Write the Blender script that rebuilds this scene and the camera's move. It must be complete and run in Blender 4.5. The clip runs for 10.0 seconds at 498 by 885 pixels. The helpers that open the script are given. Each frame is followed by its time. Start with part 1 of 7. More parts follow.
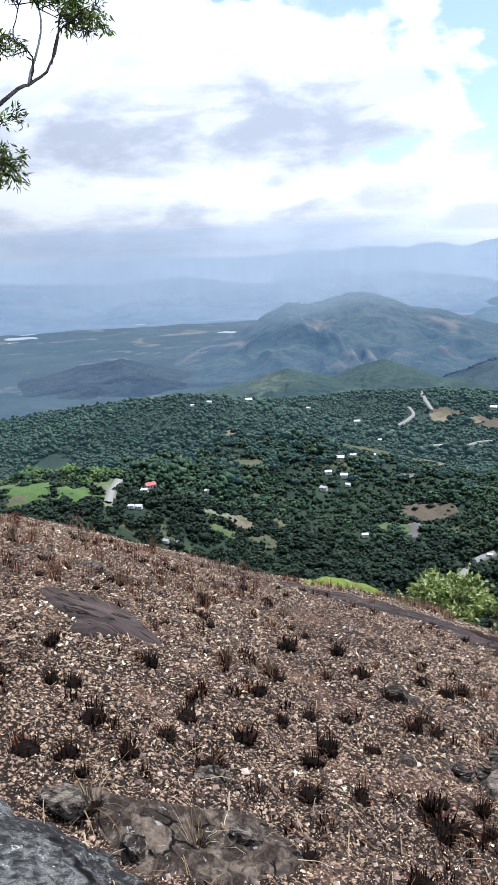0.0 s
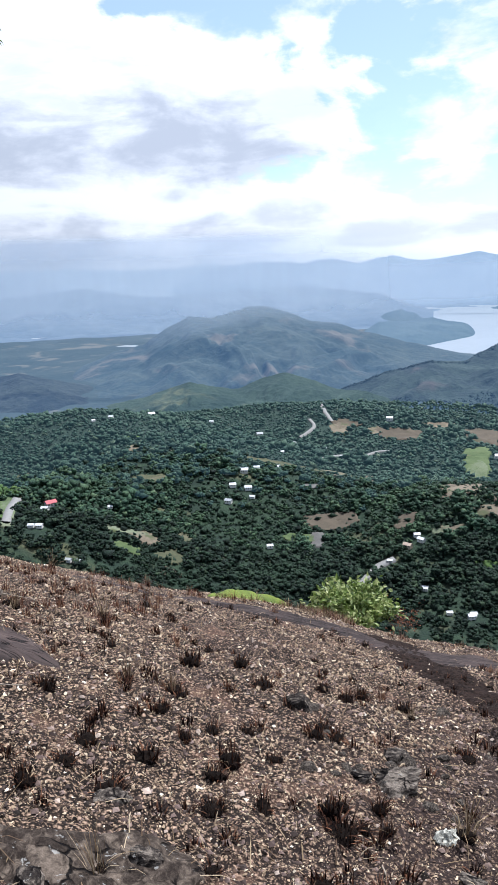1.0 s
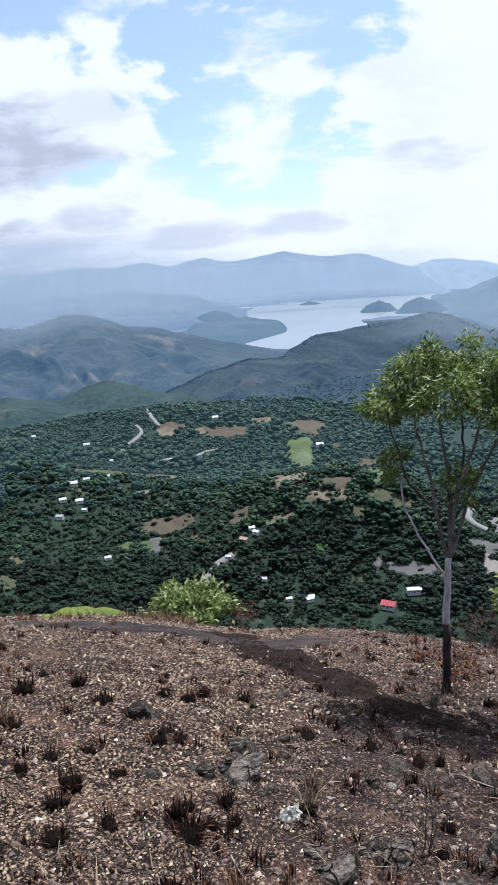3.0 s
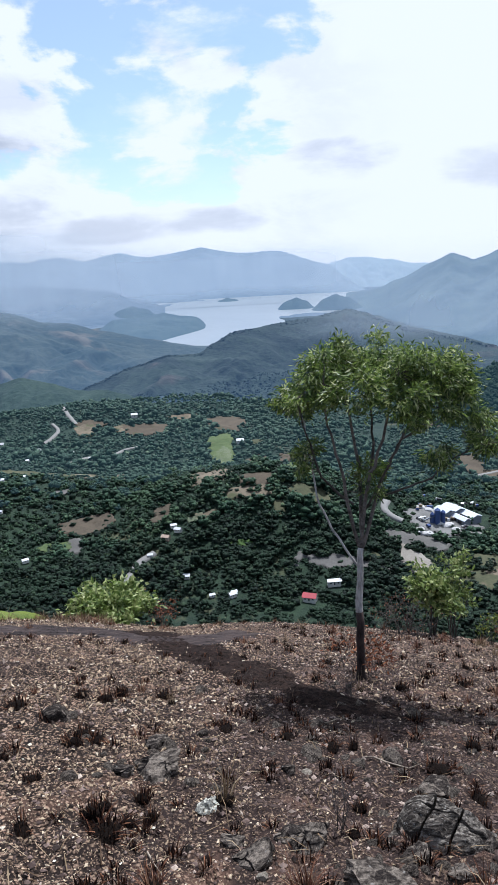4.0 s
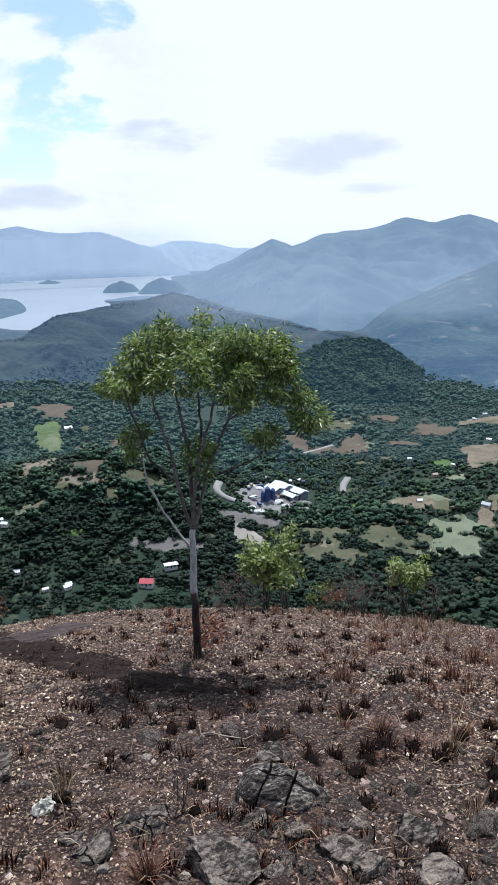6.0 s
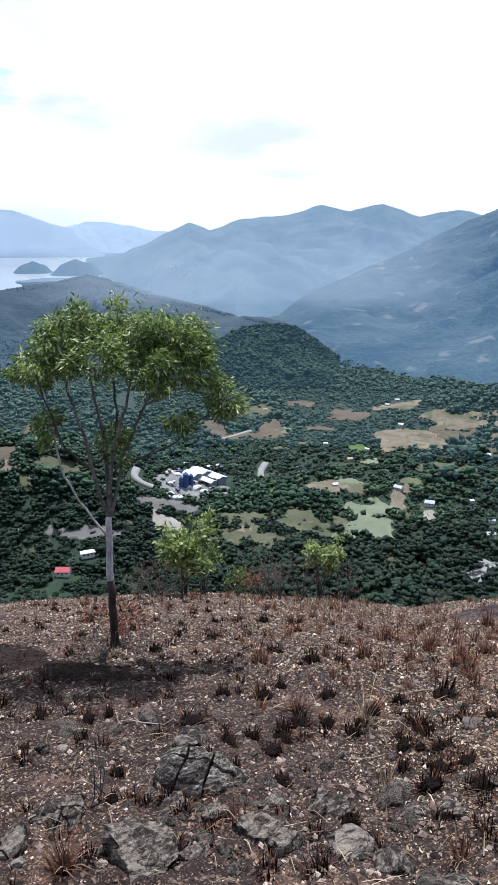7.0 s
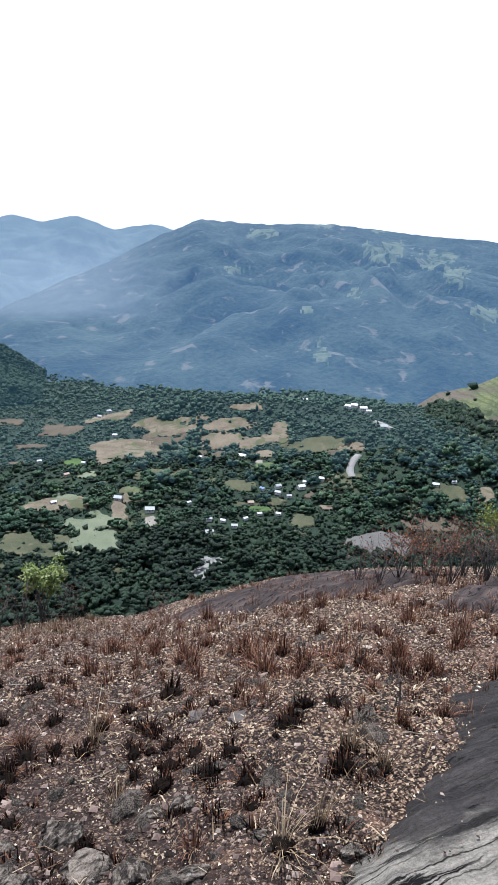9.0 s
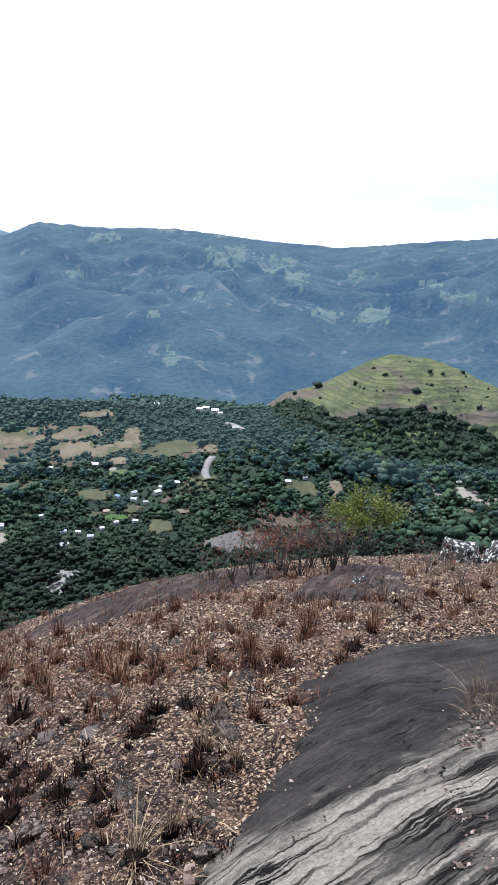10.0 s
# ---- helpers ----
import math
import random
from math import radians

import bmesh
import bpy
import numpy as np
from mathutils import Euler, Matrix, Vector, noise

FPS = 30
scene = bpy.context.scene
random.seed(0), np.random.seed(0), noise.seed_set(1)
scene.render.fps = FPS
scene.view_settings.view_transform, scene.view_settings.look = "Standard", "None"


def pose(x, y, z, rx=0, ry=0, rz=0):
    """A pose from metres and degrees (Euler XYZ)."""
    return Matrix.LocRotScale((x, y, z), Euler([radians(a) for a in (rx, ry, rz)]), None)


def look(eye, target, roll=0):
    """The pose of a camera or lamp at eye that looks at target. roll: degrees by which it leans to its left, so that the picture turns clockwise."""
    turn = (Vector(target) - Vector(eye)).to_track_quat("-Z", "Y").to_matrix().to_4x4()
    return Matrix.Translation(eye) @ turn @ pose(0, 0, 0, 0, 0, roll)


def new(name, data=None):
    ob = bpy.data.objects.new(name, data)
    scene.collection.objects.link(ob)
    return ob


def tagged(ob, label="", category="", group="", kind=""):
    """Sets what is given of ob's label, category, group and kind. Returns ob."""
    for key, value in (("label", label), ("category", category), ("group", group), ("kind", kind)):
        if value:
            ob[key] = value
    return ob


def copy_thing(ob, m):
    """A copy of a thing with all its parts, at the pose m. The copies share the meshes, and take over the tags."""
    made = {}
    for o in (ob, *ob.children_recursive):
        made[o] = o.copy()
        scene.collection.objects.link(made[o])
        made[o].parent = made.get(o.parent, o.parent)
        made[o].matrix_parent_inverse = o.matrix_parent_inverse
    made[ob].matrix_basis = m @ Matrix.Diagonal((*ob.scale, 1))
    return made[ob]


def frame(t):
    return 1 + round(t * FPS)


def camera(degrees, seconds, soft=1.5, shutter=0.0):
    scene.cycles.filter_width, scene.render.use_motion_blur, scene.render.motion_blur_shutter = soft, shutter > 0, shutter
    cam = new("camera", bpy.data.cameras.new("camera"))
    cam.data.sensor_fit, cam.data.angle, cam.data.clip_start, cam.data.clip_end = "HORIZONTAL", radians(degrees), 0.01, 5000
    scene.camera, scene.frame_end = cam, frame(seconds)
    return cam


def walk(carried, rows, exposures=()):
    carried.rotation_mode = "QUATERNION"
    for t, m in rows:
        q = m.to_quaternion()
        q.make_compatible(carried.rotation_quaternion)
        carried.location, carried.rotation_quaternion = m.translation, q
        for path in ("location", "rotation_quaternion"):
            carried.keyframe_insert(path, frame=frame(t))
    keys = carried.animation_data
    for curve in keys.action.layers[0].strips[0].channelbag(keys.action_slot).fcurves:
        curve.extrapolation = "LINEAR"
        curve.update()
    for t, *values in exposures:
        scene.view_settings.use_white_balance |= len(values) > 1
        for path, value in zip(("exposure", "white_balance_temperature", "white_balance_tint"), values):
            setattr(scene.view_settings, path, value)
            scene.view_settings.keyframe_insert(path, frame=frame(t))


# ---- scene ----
cam = camera(38.70, 10.0, soft=1.05)


def row(t, az, pitch, roll, x, y, z):
    """A row of the walk: heading clockwise from +Y, tilt down and lean, in degrees."""
    a, p = radians(az), radians(pitch)
    way = Vector((math.sin(a) * math.cos(p), math.cos(a) * math.cos(p), -math.sin(p)))
    eye = Vector((x, y, z))
    return t, look(eye, eye + way, roll)


walk(cam, [
    row(0.0, -33.70, 14.19, -2.47, -0.177, -0.086, 1.818),
    row(0.5, -29.39, 14.05, -1.89, -0.175, -0.079, 1.812),
    row(1.0, -25.68, 13.38, -1.68, -0.133, -0.084, 1.825),
    row(1.5, -20.72, 12.52, -1.58, -0.116, -0.056, 1.834),
    row(2.0, -16.47, 12.86, -2.38, -0.086, -0.066, 1.848),
    row(3.3, -9.67, 13.95, -3.23, -0.044, -0.061, 1.810),
    row(3.5, -8.14, 13.93, -2.57, -0.034, -0.066, 1.819),
    row(4.0, -4.95, 14.40, -3.18, -0.004, -0.080, 1.813),
    row(4.5, 0.00, 16.36, -2.21, 0.012, -0.061, 1.788),
    row(5.0, 3.50, 17.16, -1.80, 0.020, -0.072, 1.800),
    row(5.5, 6.82, 16.48, -2.18, 0.025, -0.066, 1.805),
    row(5.7, 7.75, 16.03, -2.08, 0.021, -0.058, 1.795),
    row(7.0, 15.91, 17.50, 0.09, 0.030, -0.067, 1.802),
    row(7.5, 22.03, 16.59, 0.46, 0.047, -0.079, 1.804),
    row(8.0, 27.64, 15.96, 1.10, 0.054, -0.076, 1.797),
    row(8.5, 32.56, 16.03, 1.16, 0.065, -0.080, 1.797),
    row(9.0, 39.60, 16.21, 1.77, 0.098, -0.095, 1.798),
    row(9.5, 47.81, 15.90, 2.30, 0.123, -0.124, 1.796),
    row(10.0, 51.82, 15.49, 2.14, 0.159, -0.151, 1.796),
], [(0.0, 0.70, 5700, 11), (1.0, 0.65, 5700, 11), (2.0, 0.56, 5700, 11), (4.0, 0.38, 5620, 11), (5.5, 0.40, 5620, 11), (7.0, 0.66, 5620, 11), (8.0, 0.71, 5600, 11), (10.0, 0.65, 5700, 11)])

# ---- world and sun ----
SUN_AZ, SUN_EL = 21.0, 66.0


def bearing(az, el=0.0):
    a, e = radians(az), radians(el)
    return Vector((math.sin(a) * math.cos(e), math.cos(a) * math.cos(e), math.sin(e)))


sun = new("sun", bpy.data.lights.new("sun", "SUN"))
sun.data.energy, sun.data.angle, sun.data.color = 5.0, radians(0.6), (1.0, 0.95, 0.88)
sun.matrix_world = look(bearing(SUN_AZ, SUN_EL) * 50, (0, 0, 0))


class Nodes:
    """Short hand for building node trees."""

    def __init__(self, tree):
        self.tree = tree
        tree.nodes.clear()

    def add(self, kind, inputs=(), **props):
        n = self.tree.nodes.new(kind)
        for k, v in props.items():
            setattr(n, k, v)
        for k, v in dict(inputs).items():
            if isinstance(v, bpy.types.NodeSocket):
                self.tree.links.new(v, n.inputs[k])
            else:
                n.inputs[k].default_value = v
        return n

    def math(self, op, a, b=0.0, c=0.0, clamp=False):
        return self.add("ShaderNodeMath", {0: a, 1: b, 2: c}, operation=op, use_clamp=clamp).outputs[0]

    def vec(self, op, a, b=(0, 0, 0)):
        n = self.add("ShaderNodeVectorMath", {0: a, 1: b}, operation=op)
        return n.outputs["Value"] if op in ("DOT_PRODUCT", "LENGTH") else n.outputs[0]

    def noise(self, vector, scale, detail=4.0, rough=0.55, distort=0.0):
        return self.add("ShaderNodeTexNoise", {"Vector": vector, "Scale": scale, "Detail": detail, "Roughness": rough,
                                               "Distortion": distort}).outputs["Fac"]

    def step(self, value, lo, hi):
        n = self.add("ShaderNodeMapRange", {"Value": value, "From Min": lo, "From Max": hi}, interpolation_type="SMOOTHSTEP")
        return n.outputs["Result"]

    def mix(self, fac, a, b):
        n = self.add("ShaderNodeMix", data_type="RGBA")
        for s, v in ((0, fac), (6, a), (7, b)):
            if isinstance(v, bpy.types.NodeSocket):
                self.tree.links.new(v, n.inputs[s])
            else:
                n.inputs[s].default_value = (*v, 1) if s else v
        return n.outputs[2]


def make_world():
    w = bpy.data.worlds.new("sky")
    scene.world = w
    w.use_nodes = True
    N = Nodes(w.node_tree)
    d = N.add("ShaderNodeTexCoord").outputs["Generated"]
    sky = N.add("ShaderNodeTexSky", sky_type="NISHITA", sun_disc=False, sun_elevation=radians(SUN_EL),
                sun_rotation=radians(SUN_AZ), altitude=600.0, dust_density=1.5)
    xyz = N.add("ShaderNodeSeparateXYZ", {0: d})
    puffs = N.noise(N.vec("MULTIPLY", d, (1.0, 1.0, 1.7)), 5.2, 8.0, 0.56, 0.25)
    wisp = N.noise(N.vec("MULTIPLY", d, (1.0, 1.0, 3.0)), 8.0, 6.0, 0.58, 0.3)

    def patch(az, el, wide, high, soft=1.0, rag=2.4):
        """A ragged patch of sky about a heading and height; half sizes in radians."""
        c = bearing(az, el)
        off = N.vec("SUBTRACT", d, tuple(c))
        u = N.math("DIVIDE", N.vec("DOT_PRODUCT", off, tuple(bearing(az + 90))), wide)
        v = N.math("DIVIDE", N.math("SUBTRACT", xyz.outputs[2], c.z), high)
        q = N.math("ADD", N.math("MULTIPLY", u, u), N.math("MULTIPLY", v, v))
        q = N.math("ADD", q, N.math("MULTIPLY", N.math("SUBTRACT", wisp, 0.5), rag))
        q = N.math("ADD", q, N.math("MULTIPLY", N.math("SUBTRACT", puffs, 0.5), rag * 1.2))
        front = N.step(N.vec("DOT_PRODUCT", d, tuple(c)), 0.5, 0.7)
        return N.math("MULTIPLY", N.step(q, 1.0 + 0.4 * soft, 1.0 - 0.6 * soft), front)

    # blue gaps between heaped clouds, in the clearer quarter of the sky
    gap = None
    for az, el, w, h in ((-10.5, 10.5, 0.15, 0.085), (-7, 17, 0.17, 0.09), (-21, 19, 0.20, 0.08), (-16, 7.0, 0.16, 0.03), (-8.5, 6.5, 0.10, 0.04), (-14, 30, 0.45, 0.18)):
        p = patch(az, el, w, h, 1.6)
        gap = p if gap is None else N.math("MAXIMUM", gap, p)
    thick = N.step(N.vec("DOT_PRODUCT", d, tuple(bearing(15, 12))), 0.0, 0.55)
    lift = N.math("ADD", N.math("MULTIPLY", thick, 0.30), N.math("MULTIPLY", gap, -0.30))
    level = N.math("ADD", puffs, N.math("MAXIMUM", lift, 0.0))
    cover = N.math("ADD", N.math("MULTIPLY", N.step(level, 0.46, 0.60), 0.84), 0.16)
    # grey undersides
    grey = None
    for az, el, w, h, k in ((-39, 9.3, 0.24, 0.050, 0.85), (-27, 8.3, 0.10, 0.022, 0.6), (-31, 5.9, 0.03, 0.010, 0.7), (14.1, 5.7, 0.075, 0.018, 0.42), (3.5, 6.9, 0.05, 0.016, 0.5), (-21.5, 4.3, 0.05, 0.02, 0.55),
                            (-8, 3.0, 0.10, 0.012, 0.5), (-27, 2.9, 0.2, 0.010, 0.5), (-46, 2.6, 0.30, 0.030, 0.75), (-16, 2.4, 0.10, 0.008, 0.45), (64, 3.8, 0.10, 0.010, 0.22), (67, 4.7, 0.10, 0.012, 0.22), (20, 3.2, 0.04, 0.006, 0.35), (-22, 11.5, 0.05, 0.02, 0.3)):
        p = N.math("MULTIPLY", patch(az, el, w * 1.15, h * 1.2, 2.0, 4.6), k)
        grey = p if grey is None else N.math("MAXIMUM", grey, p)
    heap = N.step(N.noise(N.vec("MULTIPLY", d, (1.0, 1.0, 2.6)), 4.6, 7.0, 0.6, 0.5), 0.50, 0.68)
    grey = N.math("MAXIMUM", grey, N.math("MULTIPLY", N.math("MULTIPLY", heap, 0.34), N.step(N.vec("DOT_PRODUCT", d, tuple(bearing(-34, 9))), 0.72, 0.93)))
    tone = N.mix(grey, (0.70, 0.705, 0.715), (0.335, 0.36, 0.41))
    # clouds are brighter round the sun than behind the viewer
    glare = N.step(N.vec("DOT_PRODUCT", d, tuple(bearing(SUN_AZ, SUN_EL))), -0.2, 0.42)
    shine = N.math("ADD", N.math("MULTIPLY", glare, 0.84), 0.22)
    clear = N.add("ShaderNodeBackground", {"Color": sky.outputs[0], "Strength": 0.125})
    cloud = N.add("ShaderNodeBackground", {"Color": tone, "Strength": shine})
    mixed = N.add("ShaderNodeMixShader", {0: cover, 1: clear.outputs[0], 2: cloud.outputs[0]})
    N.add("ShaderNodeOutputWorld", {0: mixed.outputs[0]})


make_world()

# ---- materials ----
def material(name, dark, light, scale=6.0, fine=40.0, rough=0.9, bump=0.3, third=None, third_at=(0.6, 0.7), third_scale=None,
             vary=0.0, glow=None, stretch=(1, 1, 1), translucent=0.0, bump_distance=0.02, spec=0.3, contrast=(0.35, 0.65), bank=0.0):
    """Two colours mixed by broad and fine noise, a third in patches of its own, and relief."""
    m = bpy.data.materials.new(name)
    m.use_nodes = True
    N = Nodes(m.node_tree)
    co = N.add("ShaderNodeTexCoord").outputs["Object"]
    co = N.vec("MULTIPLY", co, stretch)
    n1 = N.noise(co, scale, 5.0, 0.6, 0.4)
    n2 = N.noise(co, fine, 4.0, 0.65)
    blend = N.math("ADD", N.math("MULTIPLY", n1, 0.55), N.math("MULTIPLY", n2, 0.45))
    col = N.mix(N.step(blend, *contrast), dark, light)
    if third:
        n3 = N.noise(co, third_scale or scale * 0.37, 6.0, 0.6, 0.6)
        col = N.mix(N.step(n3, *third_at), col, third)
    if bank:
        z = N.add("ShaderNodeSeparateXYZ", {0: co}).outputs[2]
        z = N.math("ADD", N.math("DIVIDE", z, bank), N.math("MULTIPLY", n1, 1.7))
        edge = N.step(N.math("FRACT", z), 0.62, 0.80)
        col = N.mix(N.math("MULTIPLY", N.math("MULTIPLY", edge, 0.62), N.step(n2, 0.35, 0.60)), col, tuple(c * 0.55 for c in dark))
    if vary:
        rnd = N.add("ShaderNodeObjectInfo").outputs["Random"]
        rnd = N.math("ADD", rnd, N.add("ShaderNodeNewGeometry").outputs["Random Per Island"])
        k = N.math("ADD", N.math("MULTIPLY", N.math("FRACT", rnd), 2 * vary), 1 - vary)
        col = N.add("ShaderNodeVectorMath", {0: col, 3: k}, operation="SCALE").outputs[0]
    relief = N.add("ShaderNodeBump", {"Strength": bump, "Distance": bump_distance, "Height": blend})
    b = N.add("ShaderNodeBsdfPrincipled", {"Base Color": col, "Roughness": rough, "Specular IOR Level": spec,
                                           "Normal": relief.outputs[0]})
    # glow: even emission that imitates haze over distant land
    if glow:
        b.inputs["Emission Color"].default_value = (*glow, 1)
        b.inputs["Emission Strength"].default_value = 1.0
    out = b.outputs[0]
    if translucent:
        tl = N.add("ShaderNodeBsdfTranslucent", {"Color": col})
        out = N.add("ShaderNodeMixShader", {0: translucent, 1: out, 2: tl.outputs[0]}).outputs[0]
    N.add("ShaderNodeOutputMaterial", {0: out})
    return m


def make_soil():
    """Burnt rubbly soil: crumbs of two sizes with dark gaps, ash patches and paler drifts."""
    m = bpy.data.materials.new("burnt_soil")
    m.use_nodes = True
    N = Nodes(m.node_tree)
    co = N.add("ShaderNodeTexCoord").outputs["Object"]
    warp = N.add("ShaderNodeTexNoise", {"Vector": co, "Scale": 35.0, "Detail": 2.0})
    bent_co = N.vec("ADD", co, N.vec("MULTIPLY", N.vec("SUBTRACT", warp.outputs["Color"], (0.5, 0.5, 0.5)), (0.02, 0.02, 0.02)))
    shade, height = None, None
    for scale, share in ((34.0, 0.55), (78.0, 0.45)):
        cell = N.add("ShaderNodeTexVoronoi", {"Vector": bent_co, "Scale": scale, "Randomness": 1.0})
        tone = N.vec("DOT_PRODUCT", cell.outputs["Color"], (0.5, 0.3, 0.2))
        rise = N.step(cell.outputs["Distance"], 0.62, 0.05)
        part_tone, part_rise = N.math("MULTIPLY", N.math("MULTIPLY", tone, rise), share), N.math("MULTIPLY", N.math("MULTIPLY", rise, tone), share * (50.0 / scale))
        shade = part_tone if shade is None else N.math("ADD", shade, part_tone)
        height = part_rise if height is None else N.math("ADD", height, part_rise)
    broad = N.noise(co, 1.6, 6.0, 0.62, 0.5)
    fine = N.noise(co, 120.0, 4.0, 0.7)
    col = N.mix(N.step(N.math("ADD", shade, N.math("MULTIPLY", fine, 0.12)), 0.08, 0.44), (0.011, 0.008, 0.0065), (0.37, 0.254, 0.180))
    ash = N.step(N.noise(co, 0.8, 6.0, 0.6, 0.6), 0.50, 0.68)
    hearth = N.vec("LENGTH", N.vec("MULTIPLY", N.vec("SUBTRACT", co, (0.60, 3.3, 0.0)), (0.52, 0.30, 0.0)))
    hearth = N.step(N.math("ADD", hearth, N.math("MULTIPLY", N.math("SUBTRACT", broad, 0.5), 1.6)), 1.25, 0.45)
    col = N.mix(N.math("MULTIPLY", N.math("MAXIMUM", N.math("MULTIPLY", ash, 0.6), hearth), 0.60), col, (0.028, 0.0185, 0.0170))
    col = N.mix(N.math("MULTIPLY", N.step(broad, 0.52, 0.68), 0.35), col, (0.21, 0.122, 0.086))
    relief = N.add("ShaderNodeBump", {"Strength": 1.0, "Distance": 0.034, "Height": N.math("ADD", height, N.math("MULTIPLY", fine, 0.1))})
    s = N.add("ShaderNodeBsdfPrincipled", {"Base Color": col, "Roughness": 0.95, "Specular IOR Level": 0.1, "Normal": relief.outputs[0]})
    N.add("ShaderNodeOutputMaterial", {0: s.outputs[0]})
    return m


M_SOIL = make_soil()
M_FLOOR = material("woodland_floor", (0.005, 0.014, 0.009), (0.020, 0.038, 0.019), 0.06, 0.9, 0.95, 1.0,
                   third=(0.066, 0.070, 0.036), third_at=(0.56, 0.68), third_scale=0.016, bump_distance=1.5)
# far floor and plain: the faint blue emission stands in for haze
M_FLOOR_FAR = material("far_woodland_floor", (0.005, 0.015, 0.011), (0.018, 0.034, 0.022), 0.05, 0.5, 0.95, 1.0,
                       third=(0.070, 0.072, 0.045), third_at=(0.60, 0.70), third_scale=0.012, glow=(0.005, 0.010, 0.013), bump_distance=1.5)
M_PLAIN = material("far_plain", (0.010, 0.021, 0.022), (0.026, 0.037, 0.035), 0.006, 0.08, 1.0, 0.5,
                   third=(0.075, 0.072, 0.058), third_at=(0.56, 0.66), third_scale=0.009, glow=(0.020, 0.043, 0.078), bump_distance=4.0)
M_WATER = material("lake_water", (0.16, 0.19, 0.22), (0.20, 0.23, 0.26), 0.004, 0.05, 0.30, 0.1, bump_distance=0.3, spec=0.5)
# far ranges and hills: painted haze, an emission paler and bluer with distance
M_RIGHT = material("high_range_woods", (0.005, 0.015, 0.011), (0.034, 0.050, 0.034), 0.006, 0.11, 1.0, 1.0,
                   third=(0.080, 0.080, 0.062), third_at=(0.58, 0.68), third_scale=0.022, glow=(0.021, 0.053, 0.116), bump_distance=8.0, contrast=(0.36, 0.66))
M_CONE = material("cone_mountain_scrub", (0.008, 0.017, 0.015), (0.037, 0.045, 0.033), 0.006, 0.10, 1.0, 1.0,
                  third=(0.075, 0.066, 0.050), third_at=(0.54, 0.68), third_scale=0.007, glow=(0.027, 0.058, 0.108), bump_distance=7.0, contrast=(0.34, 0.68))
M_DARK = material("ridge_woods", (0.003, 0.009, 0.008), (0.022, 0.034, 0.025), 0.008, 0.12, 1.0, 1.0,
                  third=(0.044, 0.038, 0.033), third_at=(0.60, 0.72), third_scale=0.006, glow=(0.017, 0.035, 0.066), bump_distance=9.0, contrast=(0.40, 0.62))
# darker ridge copy: cloud shade is put into its colour
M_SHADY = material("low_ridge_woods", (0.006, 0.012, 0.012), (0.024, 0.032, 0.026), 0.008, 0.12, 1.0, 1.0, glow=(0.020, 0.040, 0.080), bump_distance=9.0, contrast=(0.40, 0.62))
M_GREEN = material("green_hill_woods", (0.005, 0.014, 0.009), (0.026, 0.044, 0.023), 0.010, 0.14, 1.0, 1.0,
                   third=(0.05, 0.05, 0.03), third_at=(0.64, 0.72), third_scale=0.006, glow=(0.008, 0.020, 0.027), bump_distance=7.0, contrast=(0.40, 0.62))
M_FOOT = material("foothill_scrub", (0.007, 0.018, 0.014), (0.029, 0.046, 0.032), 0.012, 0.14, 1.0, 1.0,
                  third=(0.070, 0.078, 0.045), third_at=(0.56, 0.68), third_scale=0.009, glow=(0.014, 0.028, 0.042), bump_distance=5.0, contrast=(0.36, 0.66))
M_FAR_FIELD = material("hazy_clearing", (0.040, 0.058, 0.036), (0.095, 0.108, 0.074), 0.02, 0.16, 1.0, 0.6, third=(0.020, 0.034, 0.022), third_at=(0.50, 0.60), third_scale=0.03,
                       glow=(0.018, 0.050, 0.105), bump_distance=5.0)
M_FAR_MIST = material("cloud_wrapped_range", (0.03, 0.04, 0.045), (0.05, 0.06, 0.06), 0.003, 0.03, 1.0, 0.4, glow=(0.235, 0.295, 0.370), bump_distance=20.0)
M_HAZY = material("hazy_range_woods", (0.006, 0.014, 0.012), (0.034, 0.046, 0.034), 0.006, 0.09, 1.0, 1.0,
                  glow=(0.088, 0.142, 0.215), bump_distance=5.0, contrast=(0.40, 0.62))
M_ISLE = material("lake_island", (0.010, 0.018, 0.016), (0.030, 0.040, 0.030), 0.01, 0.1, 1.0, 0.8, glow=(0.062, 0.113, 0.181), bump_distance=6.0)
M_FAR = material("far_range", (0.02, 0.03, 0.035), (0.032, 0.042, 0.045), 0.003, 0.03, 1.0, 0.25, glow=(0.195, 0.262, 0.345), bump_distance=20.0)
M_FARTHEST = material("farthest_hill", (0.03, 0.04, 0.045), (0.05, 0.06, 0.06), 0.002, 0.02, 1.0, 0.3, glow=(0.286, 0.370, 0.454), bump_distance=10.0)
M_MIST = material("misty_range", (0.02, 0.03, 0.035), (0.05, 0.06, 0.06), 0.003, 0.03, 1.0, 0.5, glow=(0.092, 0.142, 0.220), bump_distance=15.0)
M_GRASSHILL = material("terraced_grass", (0.040, 0.052, 0.018), (0.120, 0.130, 0.046), 0.03, 0.3, 0.95, 0.8,
                       third=(0.085, 0.066, 0.046), third_at=(0.47, 0.56), third_scale=0.011, glow=(0.007, 0.013, 0.018), bump_distance=2.0, bank=3.4)

